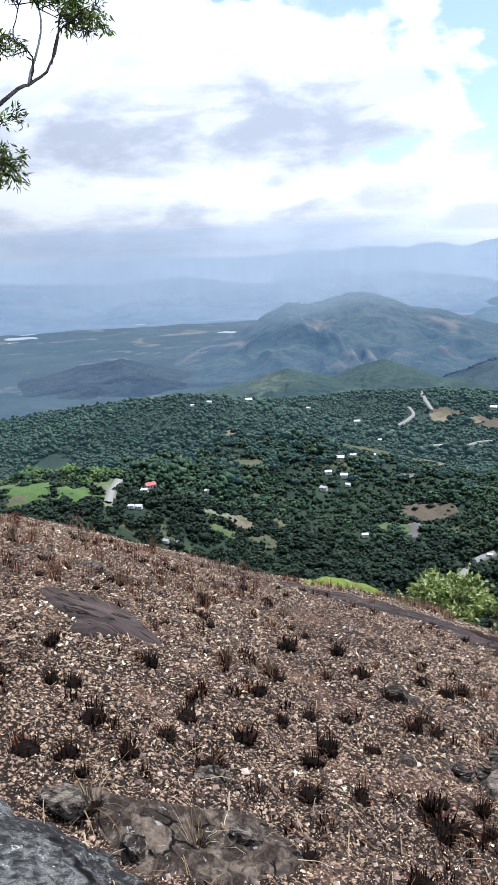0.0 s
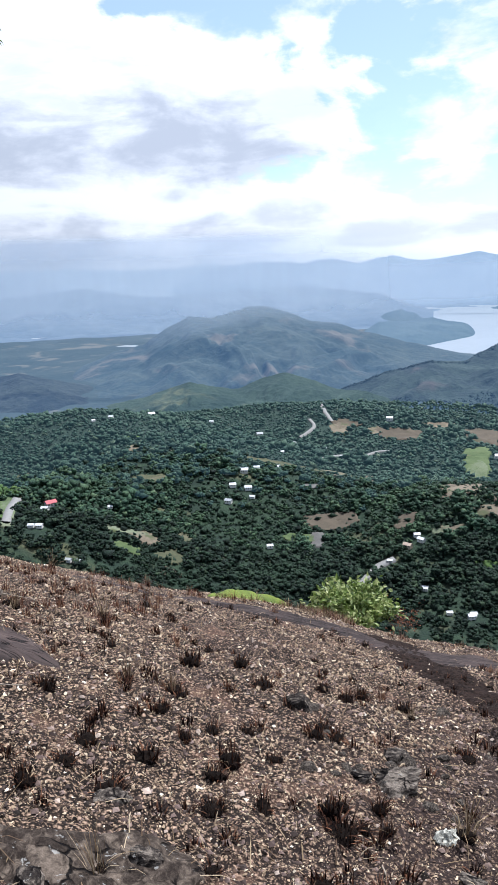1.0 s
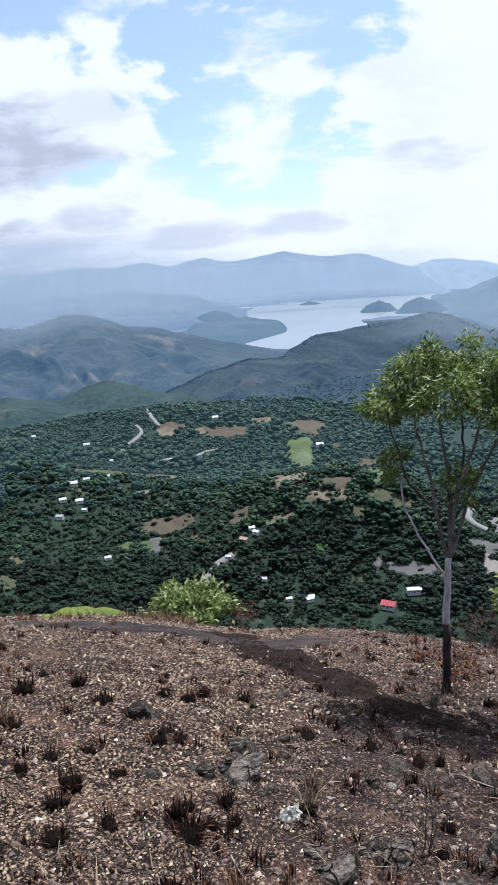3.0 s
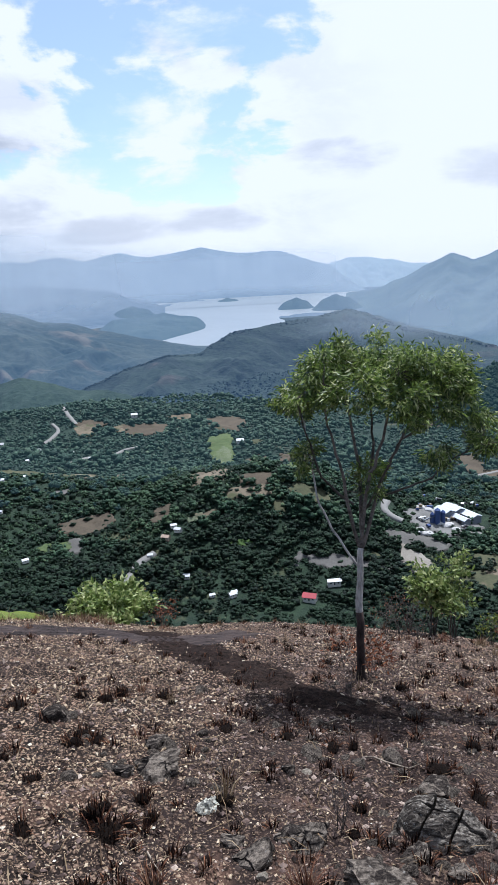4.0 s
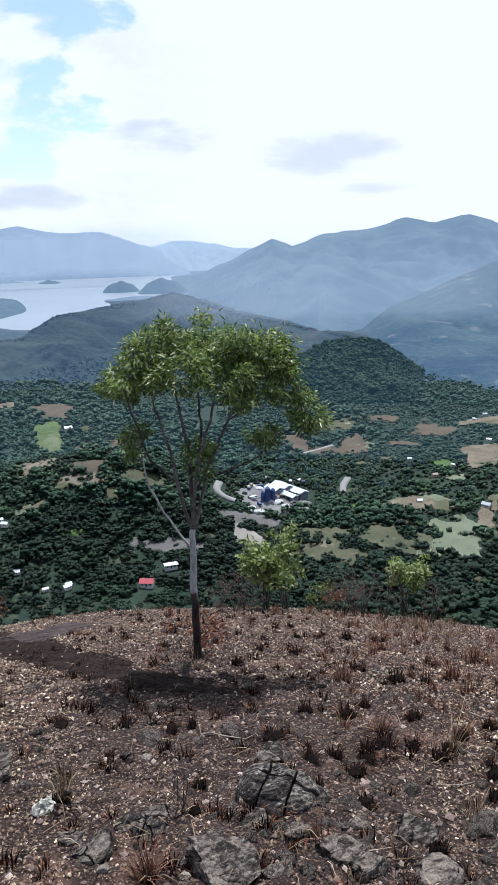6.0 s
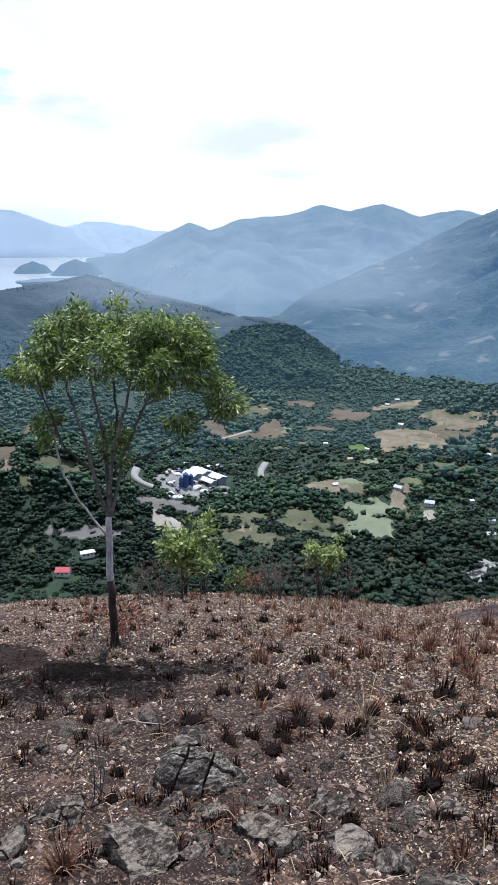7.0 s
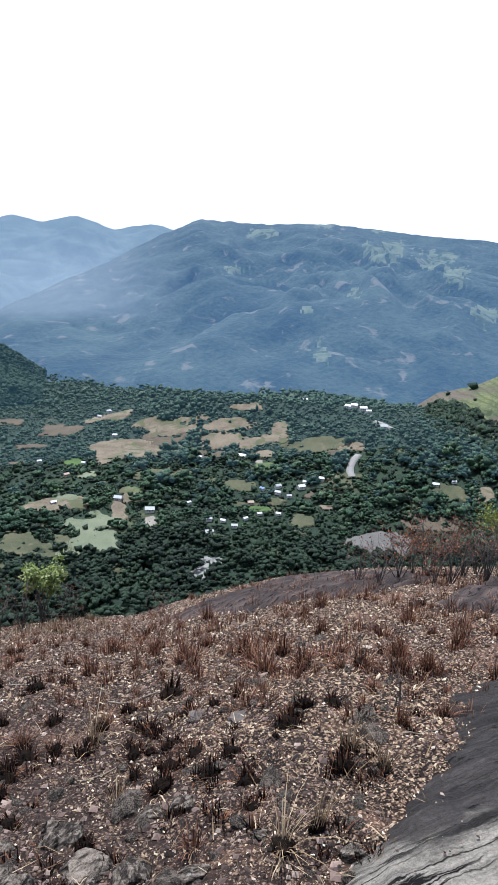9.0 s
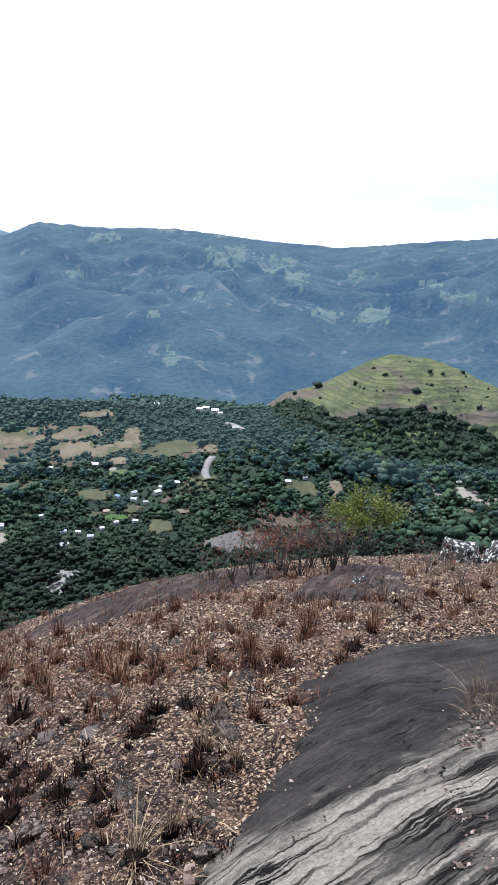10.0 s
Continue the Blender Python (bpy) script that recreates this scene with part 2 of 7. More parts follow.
# ---- terrain ----
def grid_noise(x, y, seed=0):
    """Smooth value noise, 0 to 1."""
    xi, yi = np.floor(x).astype(np.int64), np.floor(y).astype(np.int64)
    u, v = x - xi, y - yi
    u, v = u * u * (3 - 2 * u), v * v * (3 - 2 * v)

    def h(a, b):
        n = (a * 374761393 + b * 668265263 + seed * 974711) & 0x7FFFFFFF
        n = ((n ^ (n >> 13)) * 1274126177) & 0x7FFFFFFF
        return ((n ^ (n >> 16)) & 0xFFFF) / 65535.0
    return (h(xi, yi) * (1 - u) + h(xi + 1, yi) * u) * (1 - v) + (h(xi, yi + 1) * (1 - u) + h(xi + 1, yi + 1) * u) * v


def fbm(x, y, octaves=4, seed=0):
    x, y = np.asarray(x, float), np.asarray(y, float)
    total, amp, norm = 0.0, 1.0, 0.0
    for o in range(octaves):
        total = total + amp * (grid_noise(x, y, seed + o) - 0.5)
        norm += amp
        x, y, amp = x * 2.03 + 17.3, y * 2.03 - 9.1, amp * 0.5
    return total / norm * 2


EYE, DOME, VALLEY = 1.81, 0.0123, -200.0
# how steeply the dome's brow lies under the eye, by heading
BROW_AZ = (-180, -120, -80, -54, -45, -35, -25, -13, -5, 5, 20, 31, 38, 43, 54, 65, 73, 100, 140, 180)
BROW_EL = (-4, -5, -11, -18.1, -21.3, -24.4, -26.2, -28.6, -28.9, -29.4, -29.9, -29.9, -28.3, -27.1, -25.2, -23.6, -22.4, -15, -7, -4)


def dome(x, y):
    az, r = np.degrees(np.arctan2(x, y)), np.hypot(x, y)
    s = np.tan(-np.radians(np.interp(az, BROW_AZ, BROW_EL))) - 2 * math.sqrt(EYE * DOME)
    turn = np.maximum((0.85 - s) / (2 * DOME), 1.0)
    rr = np.minimum(r, turn)
    z = -(s * rr + DOME * rr * rr) - 0.85 * np.maximum(r - turn, 0)
    rough = np.clip(r / 1.5, 0, 1) * np.clip((18 - r) / 6, 0, 1)
    z = z + rough * (0.06 * fbm(x * 0.9, y * 0.9, 4, 3) + 0.035 * fbm(x * 4.5, y * 4.5, 3, 11) + 0.030 * np.clip((9 - r) / 3, 0, 1) * fbm(x * 12.0, y * 12.0, 2, 13))
    return z


HUMPS = []


def hump(az, r, height, along, across):
    """A low hill of the valley: heading, distance, height, half lengths across the view and along it."""
    HUMPS.append((az, r, height, along, across))


hump(-52, 470, 62, 150, 130)
hump(-39, 800, 55, 170, 160)
hump(-30, 620, 30, 120, 110)
hump(-9, 560, 26, 110, 90)
hump(-2, 520, 24, 90, 70)
hump(2, 760, 12, 120, 90)
hump(48, 760, 18, 170, 120)
hump(57, 700, 14, 130, 110)
hump(70, 620, 12, 110, 90)
hump(-22, 950, 24, 150, 90)
hump(33, 790, 10, 70, 50)
hump(39, 770, 12, 80, 50)


def in_frame_of(x, y, az, r):
    a = math.radians(az)
    dx, dy = x - r * math.sin(a), y - r * math.cos(a)
    return dx * math.cos(a) - dy * math.sin(a), dx * math.sin(a) + dy * math.cos(a)


LAKES = [(-2, 3550, 560, 760), (-6.6, 2350, 190, 620), (-12.8, 3250, 75, 110), (-17.5, 3500, 60, 90), (-51, 2420, 70, 26), (-43.6, 2450, 22, 14)]


def valley(x, y):
    r = np.hypot(x, y)
    z = VALLEY + 9 * fbm(x / 260, y / 260, 3, 21) + 4 * fbm(x / 70, y / 70, 3, 31)
    for az, rr, h, a, b in HUMPS:
        u, v = in_frame_of(x, y, az, rr)
        z = z + h * np.exp(-(u / a) ** 2 - (v / b) ** 2)
    for az, rr, a, b in LAKES:
        u, v = in_frame_of(x, y, az, rr)
        q = (u / a) ** 2 + (v / b) ** 2 + 0.5 * fbm(x / 180, y / 180, 3, 41)
        z = z - 45 * np.clip(1.3 - q, 0, 0.6)
    return z


def land(x, y):
    a, b = dome(x, y), valley(x, y)
    d = np.clip((a - b) / 14, -30, 30)
    return b + 14 * np.logaddexp(0, d)


def mesh_object(name, verts, faces, mats, parent=None, smooth=True):
    me = bpy.data.meshes.new(name)
    verts = np.asarray(verts, dtype=np.float32)
    if isinstance(faces, np.ndarray):
        k = faces.shape[1]
        me.vertices.add(len(verts))
        me.vertices.foreach_set("co", verts.ravel())
        me.loops.add(faces.size)
        me.loops.foreach_set("vertex_index", faces.astype(np.int32).ravel())
        me.polygons.add(len(faces))
        me.polygons.foreach_set("loop_start", np.arange(0, faces.size, k, dtype=np.int32))
        me.update(calc_edges=True)
    else:
        me.from_pydata([tuple(v) for v in verts.tolist()], [], faces)
    for m in (mats if isinstance(mats, (list, tuple)) else [mats]):
        me.materials.append(m)
    me.polygons.foreach_set("use_smooth", np.full(len(me.polygons), smooth))
    ob = new(name, me)
    if parent is not None:
        ob.parent = parent
    return ob


def quads(rows, cols, closed=False):
    i = np.arange(rows - 1)[:, None] * cols
    j = np.arange(cols if closed else cols - 1)[None, :]
    k = (j + 1) % cols
    return np.stack([i + j, i + k, i + cols + k, i + cols + j], -1).reshape(-1, 4)


def build_ground():
    az = np.concatenate([np.arange(-60, 80, 0.38), np.arange(80, 300, 2.5)])
    r = np.concatenate([[0.05, 0.3, 0.6], np.geomspace(0.8, 20, 210), np.geomspace(20.6, 4900, 200)])
    R, A = np.meshgrid(r, np.radians(az), indexing="ij")
    x, y = R * np.sin(A), R * np.cos(A)
    f = quads(len(r), len(az), True)[:, ::-1]
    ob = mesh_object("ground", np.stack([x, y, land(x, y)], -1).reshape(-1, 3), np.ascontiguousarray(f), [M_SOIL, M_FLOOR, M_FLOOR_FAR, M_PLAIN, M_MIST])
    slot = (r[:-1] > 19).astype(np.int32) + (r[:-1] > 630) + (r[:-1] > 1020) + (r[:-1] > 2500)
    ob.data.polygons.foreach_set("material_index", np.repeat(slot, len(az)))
    tagged(ob, "burnt brown hilltop dropping to a wooded valley floor", "ground", kind="structure")


build_ground()

water = mesh_object("water", [(-1300, 1720, -203), (0, 1720, -203), (60, 2300, -203), (230, 3300, -203), (500, 3400, -203), (900, 4300, -203), (-1300, 4300, -203), (-2500, 1350, -203), (-1780, 1350, -203), (-1780, 2050, -203), (-2500, 2050, -203)],
                    [(0, 1, 2, 3, 4, 5, 6), (7, 8, 9, 10)], M_WATER)
tagged(water, "pale grey still lake between the hills", "lake", kind="structure")


FLANKS = {}


def mountain(name, label, crest, radius, foot, mat, depth=0.5, power=0.8, spur=0.16, seed=5, step=0.15, rows=60, base=-205, wobble=0.06, spur_size=0.45, terrace=0.0):
    """A range that runs across the view: crest nodes (heading, slope angle under the eye), its distance and that of its foot."""
    c_az, c_el = zip(*crest)
    az = np.arange(c_az[0], c_az[-1] + step, step)
    el = np.interp(az, c_az, c_el)
    k = np.array([0.25, 0.5, 0.25])
    el = np.convolve(np.pad(el, 1, mode="edge"), k, mode="valid")
    rad = (np.interp(az, *zip(*radius)) if isinstance(radius, (list, tuple)) else np.full_like(az, radius)) * (1 + wobble * fbm(az / 7, az * 0 + 3, 3, seed))
    ft = np.interp(az, *zip(*foot)) if isinstance(foot, (list, tuple)) else np.full_like(az, foot)
    top = rad * np.tan(np.radians(el)) + EYE + 5.0 * fbm(az * 1.3, az * 0, 4, seed + 9) * rad / 3000
    u = np.concatenate([np.linspace(0, 1, rows), 1 + np.linspace(0.04, 1, 25) * depth])[:, None]
    R = ft + (rad - ft) * u
    A = np.radians(az)[None, :] + 0 * R
    x, y = R * np.sin(A), R * np.cos(A)
    rise = np.where(u <= 1, np.clip(u, 0, 1) ** power, 1 - (np.maximum(u - 1, 0) / depth) ** 1.3)
    z = base + (top - base) * rise
    # spurs that run down from the crest, wandering, with gullies between
    size = spur_size * np.mean(rad - ft)
    wx, wy = x + size * 0.5 * fbm(x / size, y / size, 3, seed + 6), y + size * 0.5 * fbm(x / size, y / size, 3, seed + 7)
    ridged = 1 - np.abs(fbm(wx / size / 1.5, wy / size / 2.2, 5, seed + 2)) * 2.2
    hide = np.clip(u * 3, 0, 1) * np.clip((1 - u) * 2.2, 0, 1)
    minor = 1 - np.abs(fbm(wx / size * 2.4 + 5, wy / size * 1.6, 4, seed + 12)) * 2.2
    fine = 1 - np.abs(fbm(wx / size * 5.5, wy / size * 3.2 + 9, 3, seed + 15)) * 2.2 - 0.55
    z = z + spur * (top - base) * hide * ((ridged - 0.55) + 0.55 * (minor - 0.55) + 0.22 * fine)
    if terrace:
        k = z / terrace
        z = z + hide * terrace * 0.9 * ((k - np.floor(k)) ** 3 - 0.3)
    z = z + 0.02 * (top - base) * hide * fbm(x / 40, y / 40, 3, seed + 4)
    ob = mesh_object(name, np.stack([x, y, z], -1).reshape(-1, 3), np.ascontiguousarray(quads(len(u), len(az))[:, ::-1]), mat)
    FLANKS[name] = (x, y, z, u + 0 * x, mat)
    return tagged(ob, label, "mountain", kind="structure")


mountain("backdrop_far_range", "mountain range on the horizon, pale blue with painted haze", [(-36, -2.8), (-33, -1.6), (-30, -0.2), (-27, 0.6), (-24.5, 0.9), (-21.3, 0.7),
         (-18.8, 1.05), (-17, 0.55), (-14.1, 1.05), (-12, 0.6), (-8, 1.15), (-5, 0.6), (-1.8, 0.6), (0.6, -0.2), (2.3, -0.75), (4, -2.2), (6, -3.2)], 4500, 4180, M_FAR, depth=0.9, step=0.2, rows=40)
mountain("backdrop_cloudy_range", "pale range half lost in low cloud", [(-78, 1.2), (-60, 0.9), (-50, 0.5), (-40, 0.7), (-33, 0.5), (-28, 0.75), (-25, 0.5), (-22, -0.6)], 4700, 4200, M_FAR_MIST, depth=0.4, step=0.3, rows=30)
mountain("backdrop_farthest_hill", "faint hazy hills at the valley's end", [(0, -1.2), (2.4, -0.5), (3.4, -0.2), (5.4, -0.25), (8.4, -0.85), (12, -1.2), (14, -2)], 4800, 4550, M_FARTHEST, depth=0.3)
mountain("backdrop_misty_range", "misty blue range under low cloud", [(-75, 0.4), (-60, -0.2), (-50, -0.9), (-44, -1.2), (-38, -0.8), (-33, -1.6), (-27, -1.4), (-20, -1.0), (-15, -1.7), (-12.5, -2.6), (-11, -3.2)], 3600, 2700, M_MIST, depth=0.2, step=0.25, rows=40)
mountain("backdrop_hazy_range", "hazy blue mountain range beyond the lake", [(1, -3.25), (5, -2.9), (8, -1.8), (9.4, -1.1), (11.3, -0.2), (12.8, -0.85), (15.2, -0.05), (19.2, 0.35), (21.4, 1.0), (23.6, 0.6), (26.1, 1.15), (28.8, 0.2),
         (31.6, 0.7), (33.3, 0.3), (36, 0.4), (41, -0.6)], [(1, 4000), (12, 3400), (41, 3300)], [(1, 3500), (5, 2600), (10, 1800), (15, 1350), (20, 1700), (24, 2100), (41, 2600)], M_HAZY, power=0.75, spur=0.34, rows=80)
mountain("backdrop_high_range", "long mountain range across the valley, blue with painted haze", [(9, -10.5), (13, -8.6), (18, -6.9), (22, -5.0), (25, -3.6), (28, -2.3), (30.5, -1.0), (32.3, -0.1), (33.5, 0.35), (35.3, 1.15), (40, 0.9), (45.5, 1.1), (50.3, 0.6),
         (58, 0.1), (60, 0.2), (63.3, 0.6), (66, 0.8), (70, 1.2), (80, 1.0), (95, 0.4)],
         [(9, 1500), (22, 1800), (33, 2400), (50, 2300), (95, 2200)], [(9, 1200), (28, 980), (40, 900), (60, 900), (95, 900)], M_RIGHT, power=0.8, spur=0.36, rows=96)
mountain("cone_mountain", "conical mountain with bare brown flanks, bluish with painted haze", [(-64, -11.5), (-53, -11.2), (-45, -10.0), (-42.5, -9.0), (-39.6, -7.5), (-36.4, -5.8), (-33.8, -5.2), (-31.8, -3.9), (-30.2, -3.15), (-28.6, -3.35), (-27.2, -3.1), (-25.5, -2.55), (-24.2, -2.5), (-22.6, -3.0), (-20.3, -3.8), (-18.6, -3.9), (-17, -4.5), (-13.5, -5.4), (-9, -6.5), (-5, -7.5)],
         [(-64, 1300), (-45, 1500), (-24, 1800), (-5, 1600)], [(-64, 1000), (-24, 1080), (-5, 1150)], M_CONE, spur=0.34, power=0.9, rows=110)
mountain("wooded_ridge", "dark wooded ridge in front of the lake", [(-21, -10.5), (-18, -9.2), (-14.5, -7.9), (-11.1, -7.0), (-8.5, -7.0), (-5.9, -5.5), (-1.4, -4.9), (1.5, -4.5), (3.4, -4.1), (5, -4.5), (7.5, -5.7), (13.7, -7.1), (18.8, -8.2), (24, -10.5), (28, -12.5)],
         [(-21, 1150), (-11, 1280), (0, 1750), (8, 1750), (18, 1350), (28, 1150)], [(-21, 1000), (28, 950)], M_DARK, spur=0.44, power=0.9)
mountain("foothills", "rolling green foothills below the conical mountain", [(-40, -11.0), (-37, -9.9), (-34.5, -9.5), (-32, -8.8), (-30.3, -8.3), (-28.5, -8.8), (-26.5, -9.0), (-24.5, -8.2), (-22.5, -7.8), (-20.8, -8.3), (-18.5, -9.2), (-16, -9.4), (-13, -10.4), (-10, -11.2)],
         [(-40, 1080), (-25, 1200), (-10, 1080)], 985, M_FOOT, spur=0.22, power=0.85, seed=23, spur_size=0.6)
mountain("low_ridge", "low ridge on the plain, darkened blue for cloud shade", [(-66, -8.8), (-57, -8.2), (-52, -8.4), (-47, -7.3), (-43.5, -6.9), (-40.5, -7.7), (-36, -9.0), (-32, -10.2)], 1350, 1080, M_SHADY, spur=0.25, power=0.9)
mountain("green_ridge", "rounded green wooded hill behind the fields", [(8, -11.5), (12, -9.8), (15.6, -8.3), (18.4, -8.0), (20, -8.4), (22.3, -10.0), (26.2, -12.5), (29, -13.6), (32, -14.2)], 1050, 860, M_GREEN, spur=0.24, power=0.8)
mountain("terraced_hill", "bare grassy hill with terraces", [(46, -18), (50, -15), (53, -12.6), (54.5, -11.4), (57.1, -10.7), (59.6, -9.4), (61.3, -8.4), (63.0, -7.8), (65.9, -8.0), (68.2, -8.6), (70.2, -9.4), (74, -10.8), (78, -12), (82, -14)], 820, 600, M_GRASSHILL, depth=0.4, spur=0.10, power=0.85, step=0.12, rows=130, terrace=6.0)

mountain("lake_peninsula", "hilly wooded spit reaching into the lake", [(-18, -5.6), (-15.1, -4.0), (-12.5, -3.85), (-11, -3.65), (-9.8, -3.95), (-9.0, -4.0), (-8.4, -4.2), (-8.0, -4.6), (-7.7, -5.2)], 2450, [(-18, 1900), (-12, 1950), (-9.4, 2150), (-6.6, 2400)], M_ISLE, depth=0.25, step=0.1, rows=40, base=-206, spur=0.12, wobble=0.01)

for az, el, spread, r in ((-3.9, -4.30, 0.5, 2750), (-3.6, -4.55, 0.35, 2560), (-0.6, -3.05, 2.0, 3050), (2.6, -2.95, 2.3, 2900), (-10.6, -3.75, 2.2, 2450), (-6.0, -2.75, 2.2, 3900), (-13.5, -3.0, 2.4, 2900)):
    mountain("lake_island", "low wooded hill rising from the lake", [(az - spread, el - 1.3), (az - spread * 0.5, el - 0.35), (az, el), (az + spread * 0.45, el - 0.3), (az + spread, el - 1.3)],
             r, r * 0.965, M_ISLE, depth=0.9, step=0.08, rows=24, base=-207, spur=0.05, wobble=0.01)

# ---- low cloud and haze ----
def mist_bank(label, r, az0, az1, el0, el1, dense, low, high, centre, reach, ragged=0.9):
    """A thin curved sheet of low cloud, also a stand-in for haze, that hangs before the far ranges and lets them show
    through.
    dense: how much it covers; low, high: between these slopes it thickens; centre, reach: the heading where it is
    thickest and its fading."""
    az = np.radians(np.linspace(az0, az1, 60))
    z = r * np.tan(np.radians(np.linspace(el0, el1, 12)))
    A, Z = np.meshgrid(az, z, indexing="ij")
    m = bpy.data.materials.new("cloud_and_haze")
    m.use_nodes = True
    N = Nodes(m.node_tree)
    co = N.add("ShaderNodeTexCoord").outputs["Object"]
    unit = N.vec("MULTIPLY", co, (1 / r, 1 / r, 1 / r))
    up = N.add("ShaderNodeSeparateXYZ", {0: unit}).outputs[2]
    billow = N.noise(N.vec("MULTIPLY", unit, (1.0, 1.0, 2.2)), 7.0, 6.0, 0.55, 0.5)
    # upright streaks in the sheet's cover imitate sun shafts
    shaft = N.noise(N.vec("MULTIPLY", unit, (1.0, 1.0, 0.25)), 16.0, 3.0, 0.5)
    lift = N.math("ADD", up, N.math("MULTIPLY", N.math("SUBTRACT", billow, 0.5), ragged * 0.10))
    thick = N.step(lift, math.tan(radians(low)), math.tan(radians(high)))
    top = N.step(up, math.tan(radians(el1)), math.tan(radians(el1 - 0.45 * (el1 - high))))
    side = N.step(N.vec("DOT_PRODUCT", unit, tuple(bearing(centre))), math.cos(radians(reach)), math.cos(radians(reach * 0.45)))
    bottom = N.step(up, math.tan(radians(el0)), math.tan(radians(el0 + 1.5)))
    cover = N.math("MULTIPLY", N.math("MULTIPLY", thick, top), N.math("MULTIPLY", side, bottom))
    cover = N.math("MULTIPLY", N.math("MULTIPLY", cover, dense), N.math("ADD", N.math("MULTIPLY", shaft, 0.8), 0.6), clamp=True)
    white = {"Color": (0.62, 0.70, 0.80, 1)}
    fog = N.add("ShaderNodeMixShader", {0: 0.5, 1: N.add("ShaderNodeBsdfDiffuse", white).outputs[0], 2: N.add("ShaderNodeBsdfTranslucent", white).outputs[0]})
    N.add("ShaderNodeOutputMaterial", {0: N.add("ShaderNodeMixShader", {0: cover, 1: N.add("ShaderNodeBsdfTransparent").outputs[0], 2: fog.outputs[0]}).outputs[0]})
    ob = mesh_object("backdrop_low_cloud", np.stack([r * np.sin(A), r * np.cos(A), Z], -1).reshape(-1, 3), np.ascontiguousarray(quads(60, 12)), m)
    return tagged(ob, label, "cloud", kind="structure")


mist_bank("thin low cloud veiling the conical mountain's top", 1240, -72, -6, -7.5, 2.6, 0.46, -5.2, -1.2, -32, 25)
mist_bank("grey low cloud over the misty range", 2620, -78, -4, -6.5, 3.4, 0.62, -4.5, 1.4, -46, 34)
# no cloud here: an added sheet imitates haze before the ranges
mist_bank("blue haze before the high ranges", 1180, -4, 40, -7.0, 1.6, 0.30, -15.0, -9.0, 16, 19, 0.3)
mist_bank("pale mist before the far lakeshore", 3480, -24, 8, -3.4, 1.6, 0.40, -4.0, -2.0, -8, 16)

# ---- the valley ----
def plain(name, colour, rough=0.8, vary=0.0, spec=0.3, fine=3.0):
    dark = tuple(c * 0.8 for c in colour)
    return material(name, dark, colour, 0.6, fine, rough, 0.15, vary=vary, spec=spec)


def leafy(name, dark, light, vary=0.35, scale=0.5, fine=2.5, bump=1.0, distance=0.6, third=None):
    return material(name, dark, light, scale, fine, 0.75, bump, vary=vary, bump_distance=distance, third=third,
                    third_at=(0.55, 0.7), third_scale=0.02, spec=0.2, contrast=(0.40, 0.60))


def canopy(name, stops, tint, fine=1.4, glow=None):
    """Tree crowns: each takes its own green, whole stands lean to a paler one."""
    m = bpy.data.materials.new(name)
    m.use_nodes = True
    N = Nodes(m.node_tree)
    co = N.add("ShaderNodeTexCoord").outputs["Object"]
    r = N.add("ShaderNodeValToRGB", {0: N.add("ShaderNodeNewGeometry").outputs["Random Per Island"]})
    els = r.color_ramp.elements
    els[0].position, els[0].color = stops[0][0], (*stops[0][1], 1)
    els[1].position, els[1].color = stops[-1][0], (*stops[-1][1], 1)
    for p, c in stops[1:-1]:
        els.new(p).color = (*c, 1)
    stand = N.step(N.noise(co, 0.012, 4.0, 0.6, 0.5), 0.46, 0.64)
    col = N.mix(N.math("MULTIPLY", stand, 0.72), r.outputs[0], tint)
    leaf = N.noise(co, fine, 5.0, 0.75)
    k = N.math("ADD", N.math("MULTIPLY", N.step(leaf, 0.34, 0.66), 1.3), 0.35)
    col = N.add("ShaderNodeVectorMath", {0: col, 3: k}, operation="SCALE").outputs[0]
    relief = N.add("ShaderNodeBump", {"Strength": 1.0, "Distance": 1.2, "Height": leaf})
    b = N.add("ShaderNodeBsdfPrincipled", {"Base Color": col, "Roughness": 0.7, "Specular IOR Level": 0.2, "Normal": relief.outputs[0]})
    # glow: emission laid over the crowns to imitate haze
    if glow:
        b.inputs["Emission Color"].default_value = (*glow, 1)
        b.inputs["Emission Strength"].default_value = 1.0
    N.add("ShaderNodeOutputMaterial", {0: b.outputs[0]})
    return m


M_WOODS = canopy("woods", [(0.0, (0.011, 0.031, 0.017)), (0.5, (0.024, 0.056, 0.030)), (0.85, (0.042, 0.084, 0.044)), (1.0, (0.080, 0.120, 0.060))], (0.056, 0.098, 0.046))
# darker copy of woods: cloud shade in the colour; dark trees share it
M_WOODS_NEAR = canopy("dark_shaded_woods", [(0.0, (0.005, 0.013, 0.008)), (0.5, (0.010, 0.026, 0.014)), (0.88, (0.019, 0.041, 0.021)), (1.0, (0.042, 0.068, 0.032))], (0.022, 0.046, 0.023), 2.4)
# haze on the far crowns is painted by a faint blue glow
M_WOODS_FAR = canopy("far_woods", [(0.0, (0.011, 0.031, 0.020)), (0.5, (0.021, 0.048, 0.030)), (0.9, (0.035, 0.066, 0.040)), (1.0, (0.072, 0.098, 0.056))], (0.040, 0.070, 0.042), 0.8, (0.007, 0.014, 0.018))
M_SCRUB = canopy("light_scrub", [(0.0, (0.030, 0.065, 0.020)), (0.5, (0.060, 0.115, 0.034)), (1.0, (0.115, 0.165, 0.050))], (0.090, 0.140, 0.040))
